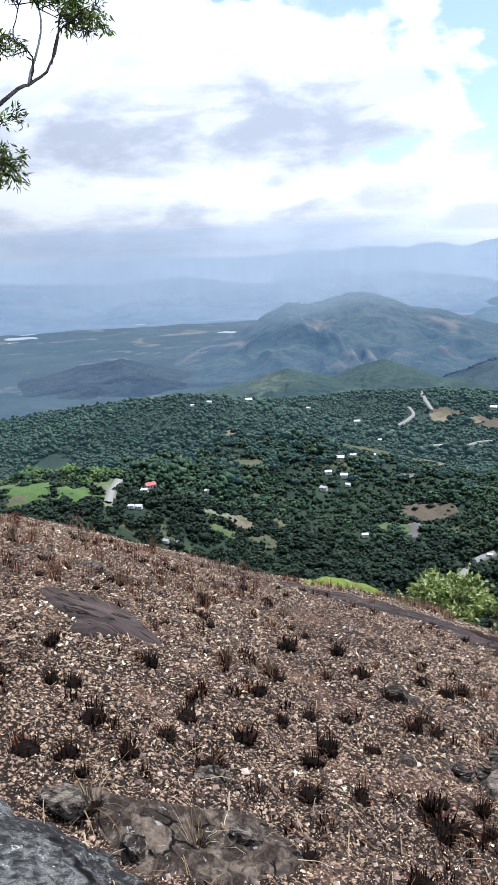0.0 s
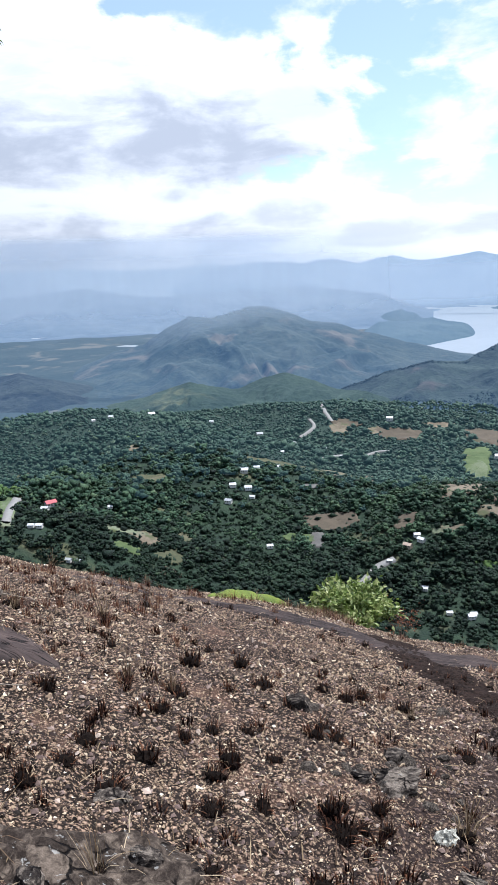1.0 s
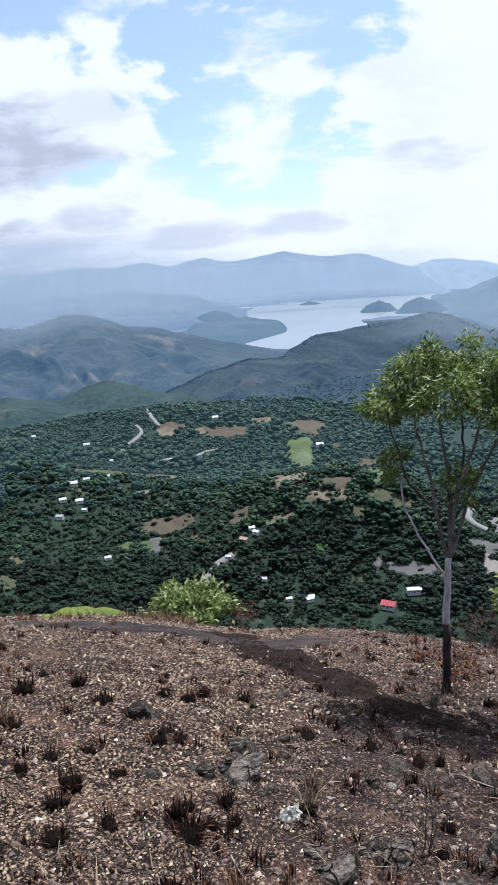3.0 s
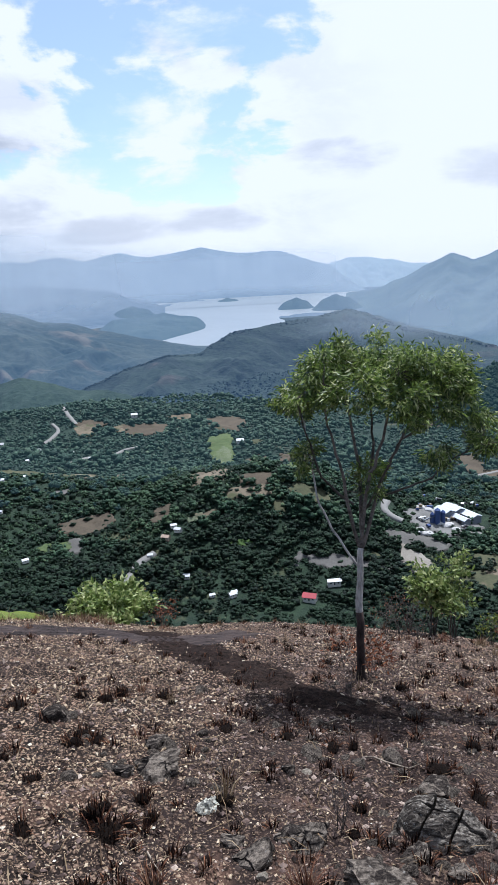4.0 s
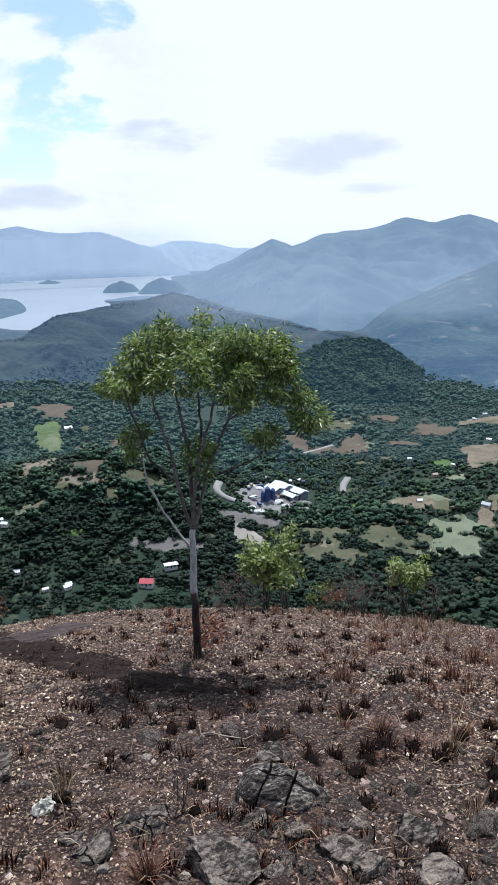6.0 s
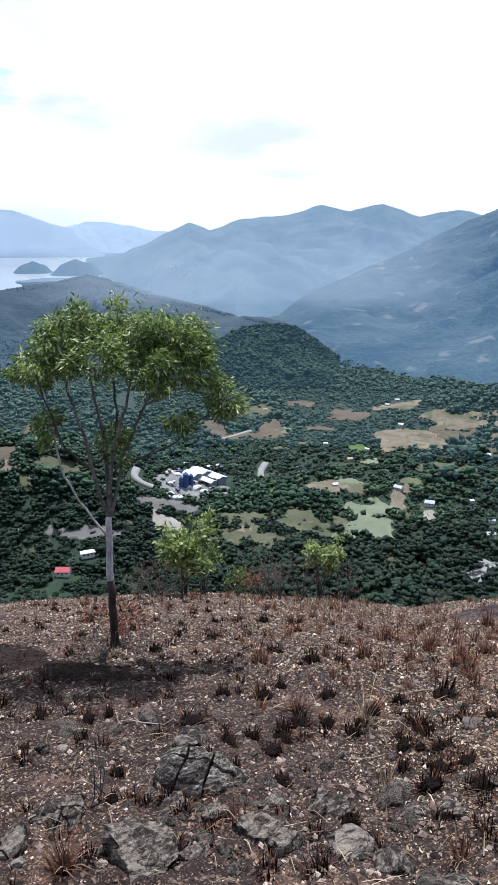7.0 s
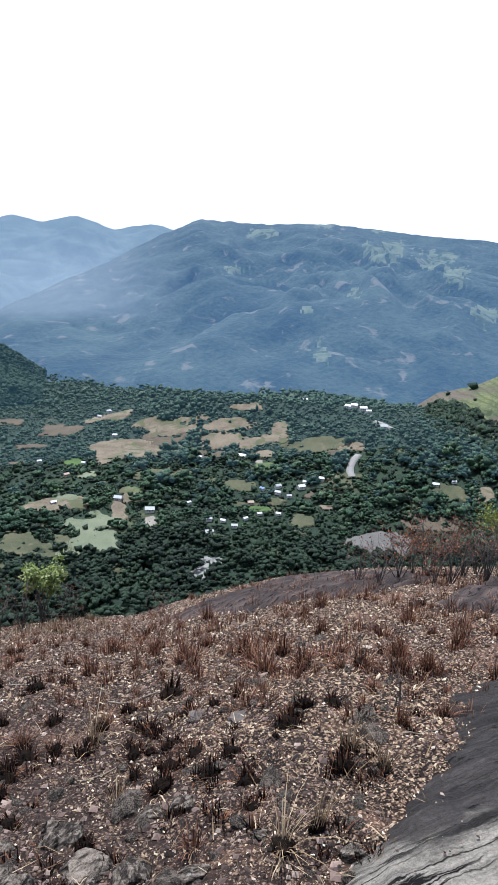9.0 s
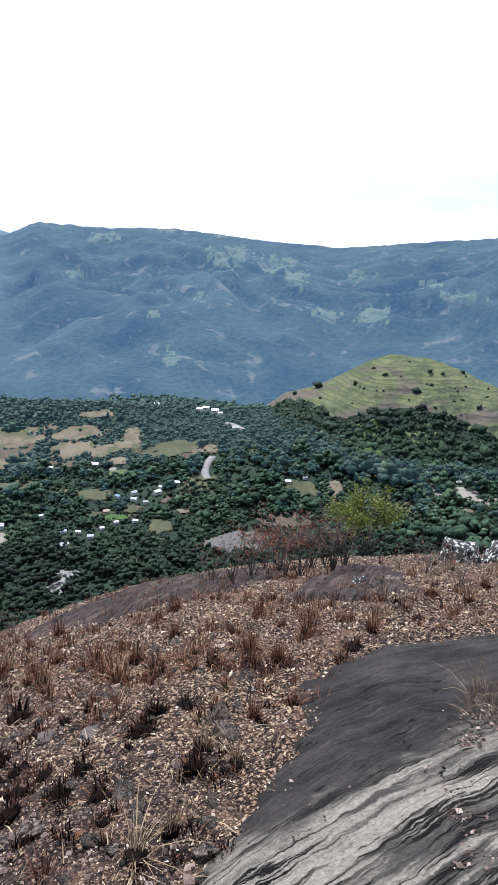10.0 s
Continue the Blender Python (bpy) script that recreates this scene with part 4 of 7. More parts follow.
    for i in range(26):
        az, r = random.uniform(8.9, 13.6), random.uniform(484, 566)
        x, y = place(az, r)
        w, d, h = random.uniform(1.2, 2.4), random.uniform(2.5, 6.0), random.uniform(1.2, 2.6)
        s = empty("lorry", pose(x, y, float(land(x, y)) + 1.7, 0, 0, random.uniform(0, 180)))
        bm = bmesh.new()
        box(bm, -w / 2, w / 2, -d / 2, d * 0.28, 0.5, h)
        part("load_bed", bm, M_MACHINE[i % 4], s)
        bm = bmesh.new()
        box(bm, -w / 2, w / 2, d * 0.30, d / 2, 0.4, h * 1.05)
        part("cab", bm, M_MACHINE[(i * 3 + 1) % 4], s)
        for px, py in ((-w / 2, -d * 0.3), (w / 2, -d * 0.3), (-w / 2, d * 0.38), (w / 2, d * 0.38)):
            bm = bmesh.new()
            bmesh.ops.create_cone(bm, cap_ends=True, segments=10, radius1=0.45, radius2=0.45, depth=0.3, matrix=Matrix.Translation((px, py, 0.4)) @ Matrix.Rotation(math.pi / 2, 4, "Y"))
            part("wheel", bm, M_MACHINE[1], s)
        tagged(s, "small parked lorry in the works yard", "lorry", "works lorries")


works()


# ---- woods ----
def ico(level):
    if level == 0:
        v = np.array([(1, 0, 0), (-1, 0, 0), (0, 1, 0), (0, -1, 0), (0, 0, 1), (0, 0, -1)], float) * 1.15
        return v, np.array([(0, 2, 4), (2, 1, 4), (1, 3, 4), (3, 0, 4), (2, 0, 5), (1, 2, 5), (3, 1, 5), (0, 3, 5)])
    bm = bmesh.new()
    bmesh.ops.create_icosphere(bm, subdivisions=level, radius=1)
    v = np.array([tuple(p.co) for p in bm.verts])
    f = np.array([[p.index for p in q.verts] for q in bm.faces])
    bm.free()
    return v, f


def crowns(name, xyz, size, mat, level, rng, label, squash=0.8, rough=0.34):
    """Many tree crowns in one mesh, each a lumpy uneven dome."""
    base, f = ico(level)
    n, k = len(xyz), len(base)
    pick = rng.integers(0, 12, n)
    shapes = []
    for i in range(12):
        lump = 1 + rough * rng.normal(0, 1, k).clip(-1.6, 1.6)
        spin = np.linalg.qr(rng.normal(0, 1, (3, 3)))[0] if level == 0 else np.eye(3)
        spin = spin * np.sign(np.linalg.det(spin))
        q = (base * lump[:, None]) @ spin * np.array([1, 1, squash])
        q[:, 2] = np.maximum(q[:, 2], -0.55)
        shapes.append(q)
    shapes = np.array(shapes)
    a = rng.uniform(0, 2 * math.pi, n)
    c, s = np.cos(a)[:, None], np.sin(a)[:, None]
    p = shapes[pick]
    stretch = rng.uniform(0.75, 1.3, (n, 1))
    px, py = p[..., 0] * c - p[..., 1] * s, p[..., 0] * s + p[..., 1] * c
    tall = rng.uniform(0.8, 1.35, (n, 1))
    out = np.stack([px * size[:, None] * stretch, py * size[:, None], p[..., 2] * size[:, None] * tall], -1) + xyz[:, None, :]
    faces = (f[None] + (np.arange(n) * k)[:, None, None]).reshape(-1, 3)
    ob = mesh_object(name, out.reshape(-1, 3), np.ascontiguousarray(faces), mat, smooth=True)
    return tagged(ob, label, "woods", kind="stuff")


def clumped(x, y, z, size, rng, count=4, small=0.30, large=0.62):
    """Each crown as a handful of leafy lumps, the highest in the middle."""
    n = len(x)
    a = rng.uniform(0, 6.28, (n, 1)) + np.arange(count)[None] * 6.28 / (count - 1) + rng.normal(0, 0.35, (n, count))
    far = rng.uniform(0.45, 0.85, (n, count)) * size[:, None]
    far[:, 0] *= 0.2
    up = rng.uniform(-0.35, 0.25, (n, count)) * size[:, None]
    up[:, 0] += 0.35 * size
    lump = size[:, None] * rng.uniform(small, large, (n, count))
    p = np.stack([x[:, None] + far * np.cos(a), y[:, None] + far * np.sin(a), z[:, None] + up], -1)
    return p.reshape(-1, 3), lump.reshape(-1)


def keep_clear(x, y, grow=1.0):
    ok = np.ones(len(x), bool)
    for az, r, w, d in CLEAR:
        u, v = in_frame_of(x, y, az, r)
        ok &= field_edge(u, v, x, y, w, d) > 0.85
    for rx, ry, w in ROADS:
        ok &= np.hypot(x - rx, y - ry) > w * 0.5 + 3.5
    for hx, hy, w in HOUSES:
        t = math.hypot(hx, hy)
        ux, uy = hx / t, hy / t
        u, v = (x - hx) * uy - (y - hy) * ux, (x - hx) * ux + (y - hy) * uy
        ok &= (np.abs(u) > w * 0.6 + 2.0) | (v < -w * 0.5 - 7) | (v > w * 0.5 + 2)
    return ok


def scatter(r0, r1, spacing, rng, az0=-60, az1=79):
    n = int(math.pi * (r1 * r1 - r0 * r0) * (az1 - az0) / 360 / spacing ** 2)
    r = np.sqrt(rng.uniform(r0 * r0, r1 * r1, n))
    a = np.radians(rng.uniform(az0, az1, n))
    return r * np.sin(a), r * np.cos(a)


def beyond_brow(x, y):
    """Where the valley is not hidden by the hilltop's own brow."""
    az, r = np.degrees(np.arctan2(x, y)), np.hypot(x, y)
    return np.degrees(np.arctan2(land(x, y) + 9 - EYE, r)) > np.interp(az, BROW_AZ, BROW_EL) - 0.6


def woods():
    rng = np.random.default_rng(7)
    x, y = scatter(310, 640, 5.3, rng)
    open_ground = fbm(x / 55, y / 55, 3, 61)
    sparse = (np.degrees(np.arctan2(x, y)) > 19) & (np.hypot(x, y) < 620) & (rng.random(len(x)) < 0.62)
    ok = ~sparse & (keep_clear(x, y) | (rng.random(len(x)) < 0.05)) & (open_ground > np.where(np.hypot(x, y) < 470, -0.62, -0.46)) & beyond_brow(x, y)
    x, y = x[ok], y[ok]
    size = rng.lognormal(math.log(2.75), 0.40, len(x)).clip(1.2, 6.8) * (1 + 0.75 * fbm(x / 60, y / 60, 3, 71))
    az = np.degrees(np.arctan2(x, y))
    size = size * np.where((az > 19) & (np.hypot(x, y) < 620), 1.55, 1.0)
    near = np.hypot(x, y) < 470
    # near crowns take the darker copy, as if under cloud shade
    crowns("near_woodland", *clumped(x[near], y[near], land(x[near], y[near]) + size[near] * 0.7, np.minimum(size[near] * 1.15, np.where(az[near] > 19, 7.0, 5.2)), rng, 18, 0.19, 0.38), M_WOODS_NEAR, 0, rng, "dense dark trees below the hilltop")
    x, y, size = x[~near], y[~near], size[~near]
    light = (np.degrees(np.arctan2(x, y)) < -43.5 + 4 * fbm(x / 40, y / 40, 3, 67)) & (np.hypot(x, y) < 560) & (rng.random(len(x)) < 0.8)
    crowns("light_woodland", *clumped(x[light], y[light], land(x[light], y[light]) + size[light] * 0.6, size[light], rng, 12, 0.20, 0.42), M_SCRUB, 0, rng, "light green trees on the near hillside")
    x, y, size = x[~light], y[~light], size[~light]
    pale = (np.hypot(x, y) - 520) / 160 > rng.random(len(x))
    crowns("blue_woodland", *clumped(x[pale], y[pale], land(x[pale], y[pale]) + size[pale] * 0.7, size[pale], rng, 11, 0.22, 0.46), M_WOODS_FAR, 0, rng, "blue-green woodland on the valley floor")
    x, y, size = x[~pale], y[~pale], size[~pale]
    crowns("woodland", *clumped(x, y, land(x, y) + size * 0.7, size, rng, 11, 0.22, 0.46), M_WOODS, 0, rng, "dense dark green woodland on the valley floor")
    x, y = scatter(640, 1060, 3.7, rng)
    ok = keep_clear(x, y) & (fbm(x / 90, y / 90, 3, 62) > -0.5)
    x, y = x[ok], y[ok]
    size = rng.lognormal(math.log(1.55), 0.40, len(x)).clip(0.7, 3.6) * (1 + 0.6 * fbm(x / 70, y / 70, 3, 72))
    crowns("far_woodland", np.stack([x, y, land(x, y) + size * rng.uniform(0.3, 1.5, len(x))], -1), size, M_WOODS_FAR, 0, rng, "woodland further down the valley under painted haze")
    # undergrowth between the trees, and odd bushes in the fields
    x, y = scatter(330, 560, 6.2, rng)
    x2, y2 = scatter(380, 560, 4.6, rng, -16, 6)
    x, y = np.concatenate([x, x2]), np.concatenate([y, y2])
    for r0, r1, gap, az0, az1 in ((380, 640, 4.4, 15, 75), (430, 660, 4.2, -58, 19)):
        x2, y2 = scatter(r0, r1, gap, rng, az0, az1)
        x, y = np.concatenate([x, x2]), np.concatenate([y, y2])
    ok = (keep_clear(x, y) | (rng.random(len(x)) < 0.07)) & beyond_brow(x, y)
    x, y = x[ok], y[ok]
    size = rng.lognormal(math.log(1.25), 0.4, len(x)).clip(0.5, 3.0)
    # scrub too is coloured darker for the cloud shade
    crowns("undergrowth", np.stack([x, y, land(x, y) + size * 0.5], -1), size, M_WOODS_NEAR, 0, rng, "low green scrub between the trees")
    # darker clumps standing in the fields
    pts = []
    for az, r, spread, count in ((26.0, 395, 13, 34), (35.2, 470, 14, 26), (38, 620, 13, 14), (33.5, 600, 10, 10), (64.0, 560, 12, 16), (12.6, 440, 16, 20)):
        cx, cy = place(az, r)
        for i in range(count):
            pts.append((cx + rng.normal(0, spread * 0.55), cy + rng.normal(0, spread * 0.45)))
    p = np.array(pts)
    size = rng.uniform(2.6, 4.6, len(p))
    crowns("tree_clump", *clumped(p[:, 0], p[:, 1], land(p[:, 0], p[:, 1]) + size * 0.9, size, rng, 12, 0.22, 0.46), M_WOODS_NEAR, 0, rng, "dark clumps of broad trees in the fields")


    # trees on the flanks of the nearer ranges
    for name, count, lo, hi, size0, lab in (("wooded_ridge", 9000, 0.0, 1.03, 1.0, "scattered trees over the dark ridge"), ("green_ridge", 11000, 0.0, 1.03, 1.7, "dense trees over the green hill"),
                                                                            ("terraced_hill", 14000, 0.0, 0.50, 2.1, "trees round the foot of the terraced hill")):
        fx, fy, fz, fu, mat = FLANKS[name]
        i, j = rng.integers(0, fx.shape[0] - 1, count * 4), rng.integers(0, fx.shape[1] - 1, count * 4)
        a, b = rng.random(count * 4), rng.random(count * 4)

        def mixed(q):
            return (q[i, j] * (1 - a) + q[i + 1, j] * a) * (1 - b) + (q[i, j + 1] * (1 - a) + q[i + 1, j + 1] * a) * b
        px, py, pz, pu = mixed(fx), mixed(fy), mixed(fz), mixed(fu)
        ok = (pu > lo) & (pu < hi + (0.36 if name == "terraced_hill" else 0) * np.clip((60.0 - np.degrees(np.arctan2(px, py)) + 2.5 * fbm(px / 25, py / 25, 3, 78)) / 5.0, 0, 1)) & (fbm(px / 120, py / 120, 3, 77) > (-0.9 if name == "green_ridge" else -0.45)) & (pz > -201)
        if name == "terraced_hill":
            ok |= (rng.random(len(pu)) < 0.004) & (pu < 1.0)
        if name == "wooded_ridge":
            ok &= (pu < 0.30) | (pu > 0.94)
        px, py, pz = px[ok][:count], py[ok][:count], pz[ok][:count]
        size = rng.lognormal(math.log(size0), 0.35, len(px)).clip(0.7, 8)
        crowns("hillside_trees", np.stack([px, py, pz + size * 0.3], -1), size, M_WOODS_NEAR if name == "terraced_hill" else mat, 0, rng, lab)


woods()


def flank_field(name, az0, az1, u0, u1, mat, label):
    """A grassy clearing laid over a hill's flank."""
    fx, fy, fz, fu, _ = FLANKS[name]
    az = np.degrees(np.arctan2(fx[0], fy[0]))
    j = np.where((az > az0) & (az < az1))[0]
    i = np.where((fu[:, 0] > u0) & (fu[:, 0] < u1))[0]
    gi, gj = np.meshgrid(i, j, indexing="ij")
    x, y, z = fx[gi, gj], fy[gi, gj], fz[gi, gj]
    p, q = (gi - i.mean()) / (len(i) / 2), (gj - j.mean()) / (len(j) / 2)
    inside = p * p + q * q + 1.4 * fbm(x / 12, y / 12, 3, 44) < 0.95
    cell = inside[:-1, :-1] & inside[1:, :-1] & inside[:-1, 1:] & inside[1:, 1:]
    f = quads(len(i), len(j)).reshape(len(i) - 1, len(j) - 1, 4)[cell][:, ::-1]
    ob = mesh_object("field", np.stack([x, y, z + 2.2], -1).reshape(-1, 3), np.ascontiguousarray(f), mat)
    tagged(ob, label, "field", kind="structure")


flank_field("terraced_hill", 59.8, 63.2, 0.10, 0.42, M_FIELD["grass"], "bright green grass slope among trees")
flank_field("terraced_hill", 64.5, 68.0, 0.18, 0.40, M_FIELD["green"], "pale green slope below the terraces")


def flank_clearing(name, az, el, wide, high, slot):
    """A clearing on a far slope, about a heading and a slope angle under the eye; half sizes in degrees."""
    fx, fy, fz, fu, _ = FLANKS[name]
    a, e = np.degrees(np.arctan2(fx, fy)), np.degrees(np.arctan2(fz - EYE, np.hypot(fx, fy)))
    q = ((a - az) / wide) ** 2 + ((e - el) / high) ** 2 + 2.2 * fbm(a * 2.6, e * 3.6, 4, 47)
    me = bpy.data.objects[name].data
    index = np.empty(len(me.polygons), np.int32)
    me.polygons.foreach_get("material_index", index)
    index[((q < 1)[:-1, :-1] & (fu < 1.0)[1:, 1:]).ravel()] = slot
    me.polygons.foreach_set("material_index", index)


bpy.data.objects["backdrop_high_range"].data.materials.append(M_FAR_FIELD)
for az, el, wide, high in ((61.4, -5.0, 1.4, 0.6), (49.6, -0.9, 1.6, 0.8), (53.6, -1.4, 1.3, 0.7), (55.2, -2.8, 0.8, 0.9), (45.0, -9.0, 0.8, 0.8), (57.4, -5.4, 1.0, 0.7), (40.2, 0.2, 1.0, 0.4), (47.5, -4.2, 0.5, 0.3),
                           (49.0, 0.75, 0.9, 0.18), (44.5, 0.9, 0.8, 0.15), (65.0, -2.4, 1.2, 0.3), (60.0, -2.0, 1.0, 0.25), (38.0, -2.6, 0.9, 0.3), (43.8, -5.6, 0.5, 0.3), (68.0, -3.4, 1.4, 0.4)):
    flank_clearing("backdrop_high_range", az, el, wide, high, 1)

# ---- the hilltop: rock, litter, burnt grass ----
def ramp_material(name, stops, rough=0.9, spec=0.15, translucent=0.0, fine=60.0, bump=0.4, distance=0.004):
    """Each loose piece takes its own colour from the stops."""
    m = bpy.data.materials.new(name)
    m.use_nodes = True
    N = Nodes(m.node_tree)
    rnd = N.math("FRACT", N.math("ADD", N.add("ShaderNodeNewGeometry").outputs["Random Per Island"], N.add("ShaderNodeObjectInfo").outputs["Random"]))
    r = N.add("ShaderNodeValToRGB", {0: rnd})
    els = r.color_ramp.elements
    els[0].position, els[0].color = stops[0][0], (*stops[0][1], 1)
    els[1].position, els[1].color = stops[-1][0], (*stops[-1][1], 1)
    for p, c in stops[1:-1]:
        els.new(p).color = (*c, 1)
    co = N.add("ShaderNodeTexCoord").outputs["Object"]
    n = N.noise(co, fine, 3.0, 0.6)
    k = N.math("ADD", N.math("MULTIPLY", n, 0.9), 0.55)
    col = N.add("ShaderNodeVectorMath", {0: r.outputs[0], 3: k}, operation="SCALE").outputs[0]
    relief = N.add("ShaderNodeBump", {"Strength": bump, "Distance": distance, "Height": n})
    b = N.add("ShaderNodeBsdfPrincipled", {"Base Color": col, "Roughness": rough, "Specular IOR Level": spec, "Normal": relief.outputs[0]})
    out = b.outputs[0]
    if translucent:
        tl = N.add("ShaderNodeBsdfTranslucent", {"Color": col})
        out = N.add("ShaderNodeMixShader", {0: translucent, 1: out, 2: tl.outputs[0]}).outputs[0]
    N.add("ShaderNodeOutputMaterial", {0: out})
    return m


def streaked(name, dark, pale, mid, turn, amount=(0.45, 0.62)):
    """Bedrock with long weathering streaks along one direction."""
    m = bpy.data.materials.new(name)
    m.use_nodes = True
    N = Nodes(m.node_tree)
    co = N.add("ShaderNodeTexCoord").outputs["Object"]
    turned = N.add("ShaderNodeMapping", {"Vector": co, "Rotation": (0, 0, radians(-turn))}).outputs[0]
    rot = N.vec("MULTIPLY", turned, (0.55, 6.5, 0.5))
    s = N.noise(rot, 1.6, 7.0, 0.62, 0.5)
    patch = N.noise(co, 1.1, 5.0, 0.6, 0.8)
    grain = N.noise(co, 70.0, 4.0, 0.7)
    a = N.math("ADD", N.math("MULTIPLY", s, 0.75), N.math("MULTIPLY", patch, 0.25))
    col = N.mix(N.step(a, *amount), dark, pale)
    col = N.mix(N.math("MULTIPLY", N.step(grain, 0.4, 0.7), 0.45), col, mid)
    seam = N.noise(N.vec("MULTIPLY", turned, (0.5, 3.2, 0.5)), 2.3, 3.0, 0.5, 0.7)
    crack = N.step(N.math("ABSOLUTE", N.math("SUBTRACT", seam, 0.5)), 0.016, 0.004)
    col = N.mix(crack, col, (0.006, 0.005, 0.005))
    h = N.math("ADD", N.math("MULTIPLY", s, 1.0), N.math("MULTIPLY", grain, 0.12))
    h = N.math("SUBTRACT", h, N.math("MULTIPLY", crack, 0.8))
    relief = N.add("ShaderNodeBump", {"Strength": 0.9, "Distance": 0.03, "Height": h})
    b = N.add("ShaderNodeBsdfPrincipled", {"Base Color": col, "Roughness": 0.85, "Specular IOR Level": 0.12, "Normal": relief.outputs[0]})
    N.add("ShaderNodeOutputMaterial", {0: b.outputs[0]})
    return m


def swath_rock():
    """Dark smooth bedrock with short gouges; one worn swath shows pale grainy streaks and thin curved cracks."""
    m = bpy.data.materials.new("streaked_bedrock")
    m.use_nodes = True
    N = Nodes(m.node_tree)
    co = N.add("ShaderNodeTexCoord").outputs["Object"]
    ax = N.vec("DOT_PRODUCT", co, (0.963, -0.269, 0.0))
    up = N.vec("DOT_PRODUCT", co, (0.269, 0.963, 0.0))
    sag = N.math("MULTIPLY", N.math("POWER", N.math("SUBTRACT", ax, 1.9), 2.0), 0.10)
    wander = N.noise(co, 2.6, 5.0, 0.6, 0.4)
    crumple = N.noise(co, 9.0, 5.0, 0.6)
    across = N.math("ADD", N.math("ADD", up, sag), N.math("MULTIPLY", N.math("SUBTRACT", crumple, 0.5), 0.07))
    flow = N.add("ShaderNodeCombineXYZ", {0: N.math("MULTIPLY", ax, 0.55), 1: N.math("MULTIPLY", across, 8.0)}).outputs[0]
    band = N.noise(N.vec("MULTIPLY", flow, (0.9, 0.55, 1.0)), 1.5, 6.0, 0.62)
    streak = N.noise(N.vec("MULTIPLY", flow, (1.5, 2.6, 1.0)), 2.6, 8.0, 0.74)
    grain = N.noise(co, 42.0, 7.0, 0.80)
    speck = N.noise(co, 150.0, 3.0, 0.7)
    edge = N.math("ADD", across, N.math("MULTIPLY", N.math("SUBTRACT", wander, 0.5), 0.55))
    side = N.math("ADD", N.vec("DOT_PRODUCT", co, (-0.496, 0.868, 0.0)), N.math("MULTIPLY", N.math("SUBTRACT", wander, 0.5), 0.5))
    worn = N.math("MULTIPLY", N.step(edge, 1.72, 1.54), N.step(side, -1.15, -0.85))
    tone = N.math("ADD", N.math("MULTIPLY", band, 0.5), N.math("MULTIPLY", streak, 0.5))
    base = N.mix(N.step(N.math("ADD", N.math("MULTIPLY", tone, 0.7), N.math("MULTIPLY", wander, 0.3)), 0.40, 0.64), (0.0115, 0.0100, 0.0100), (0.050, 0.044, 0.041))
    base = N.mix(N.math("MULTIPLY", N.step(N.noise(N.vec("MULTIPLY", flow, (2.0, 1.2, 1.0)), 2.0, 6.0, 0.7), 0.58, 0.70), 0.42), base, (0.110, 0.098, 0.088))
    pale = N.mix(N.step(tone, 0.36, 0.56), (0.048, 0.044, 0.040), (0.225, 0.204, 0.174))
    pale = N.mix(N.math("MULTIPLY", N.step(band, 0.47, 0.40), 0.75), pale, (0.026, 0.023, 0.022))
    col = N.mix(worn, base, pale)
    k = N.math("ADD", N.math("MULTIPLY", N.step(N.math("ADD", N.math("MULTIPLY", grain, 0.6), N.math("MULTIPLY", speck, 0.4)), 0.34, 0.66), 0.9), 0.55)
    col = N.add("ShaderNodeVectorMath", {0: col, 3: k}, operation="SCALE").outputs[0]
    line = N.noise(N.vec("MULTIPLY", flow, (0.45, 0.62, 1.0)), 1.6, 5.0, 0.60)
    crack = N.step(N.math("ABSOLUTE", N.math("SUBTRACT", line, 0.5)), 0.026, 0.010)
    crack = N.math("MULTIPLY", N.math("MULTIPLY", crack, N.step(N.noise(flow, 1.3, 3.0, 0.5), 0.36, 0.46)), N.math("ADD", N.math("MULTIPLY", worn, 0.8), 0.2))
    gouge = N.step(N.noise(N.vec("MULTIPLY", flow, (3.6, 1.0, 1.0)), 2.0, 5.0, 0.65), 0.63, 0.67)
    dark = N.math("MAXIMUM", crack, N.math("MULTIPLY", gouge, 0.85))
    col = N.mix(dark, col, (0.005, 0.004, 0.004))
    h = N.math("ADD", N.math("MULTIPLY", tone, 0.8), N.math("SUBTRACT", N.math("MULTIPLY", grain, 0.5), N.math("MULTIPLY", dark, 0.9)))
    relief = N.add("ShaderNodeBump", {"Strength": 1.0, "Distance": 0.022, "Height": h})
    b = N.add("ShaderNodeBsdfPrincipled", {"Base Color": col, "Roughness": 0.8, "Specular IOR Level": 0.12, "Normal": relief.outputs[0]})
    N.add("ShaderNodeOutputMaterial", {0: b.outputs[0]})
    return m


M_SLAB = swath_rock()
M_BARE = streaked("bare_bedrock", (0.020, 0.0150, 0.0142), (0.080, 0.058, 0.052), (0.040, 0.030, 0.027), 20, (0.42, 0.66))
# charred soil whose dark colour also carries the tree's painted shadow
M_CHAR_SHADOW = material("charred_soil", (0.006, 0.0045, 0.004), (0.032, 0.021, 0.017), 22.0, 80.0, 0.95, 1.0, spec=0.05, bump_distance=0.03, contrast=(0.42, 0.58))


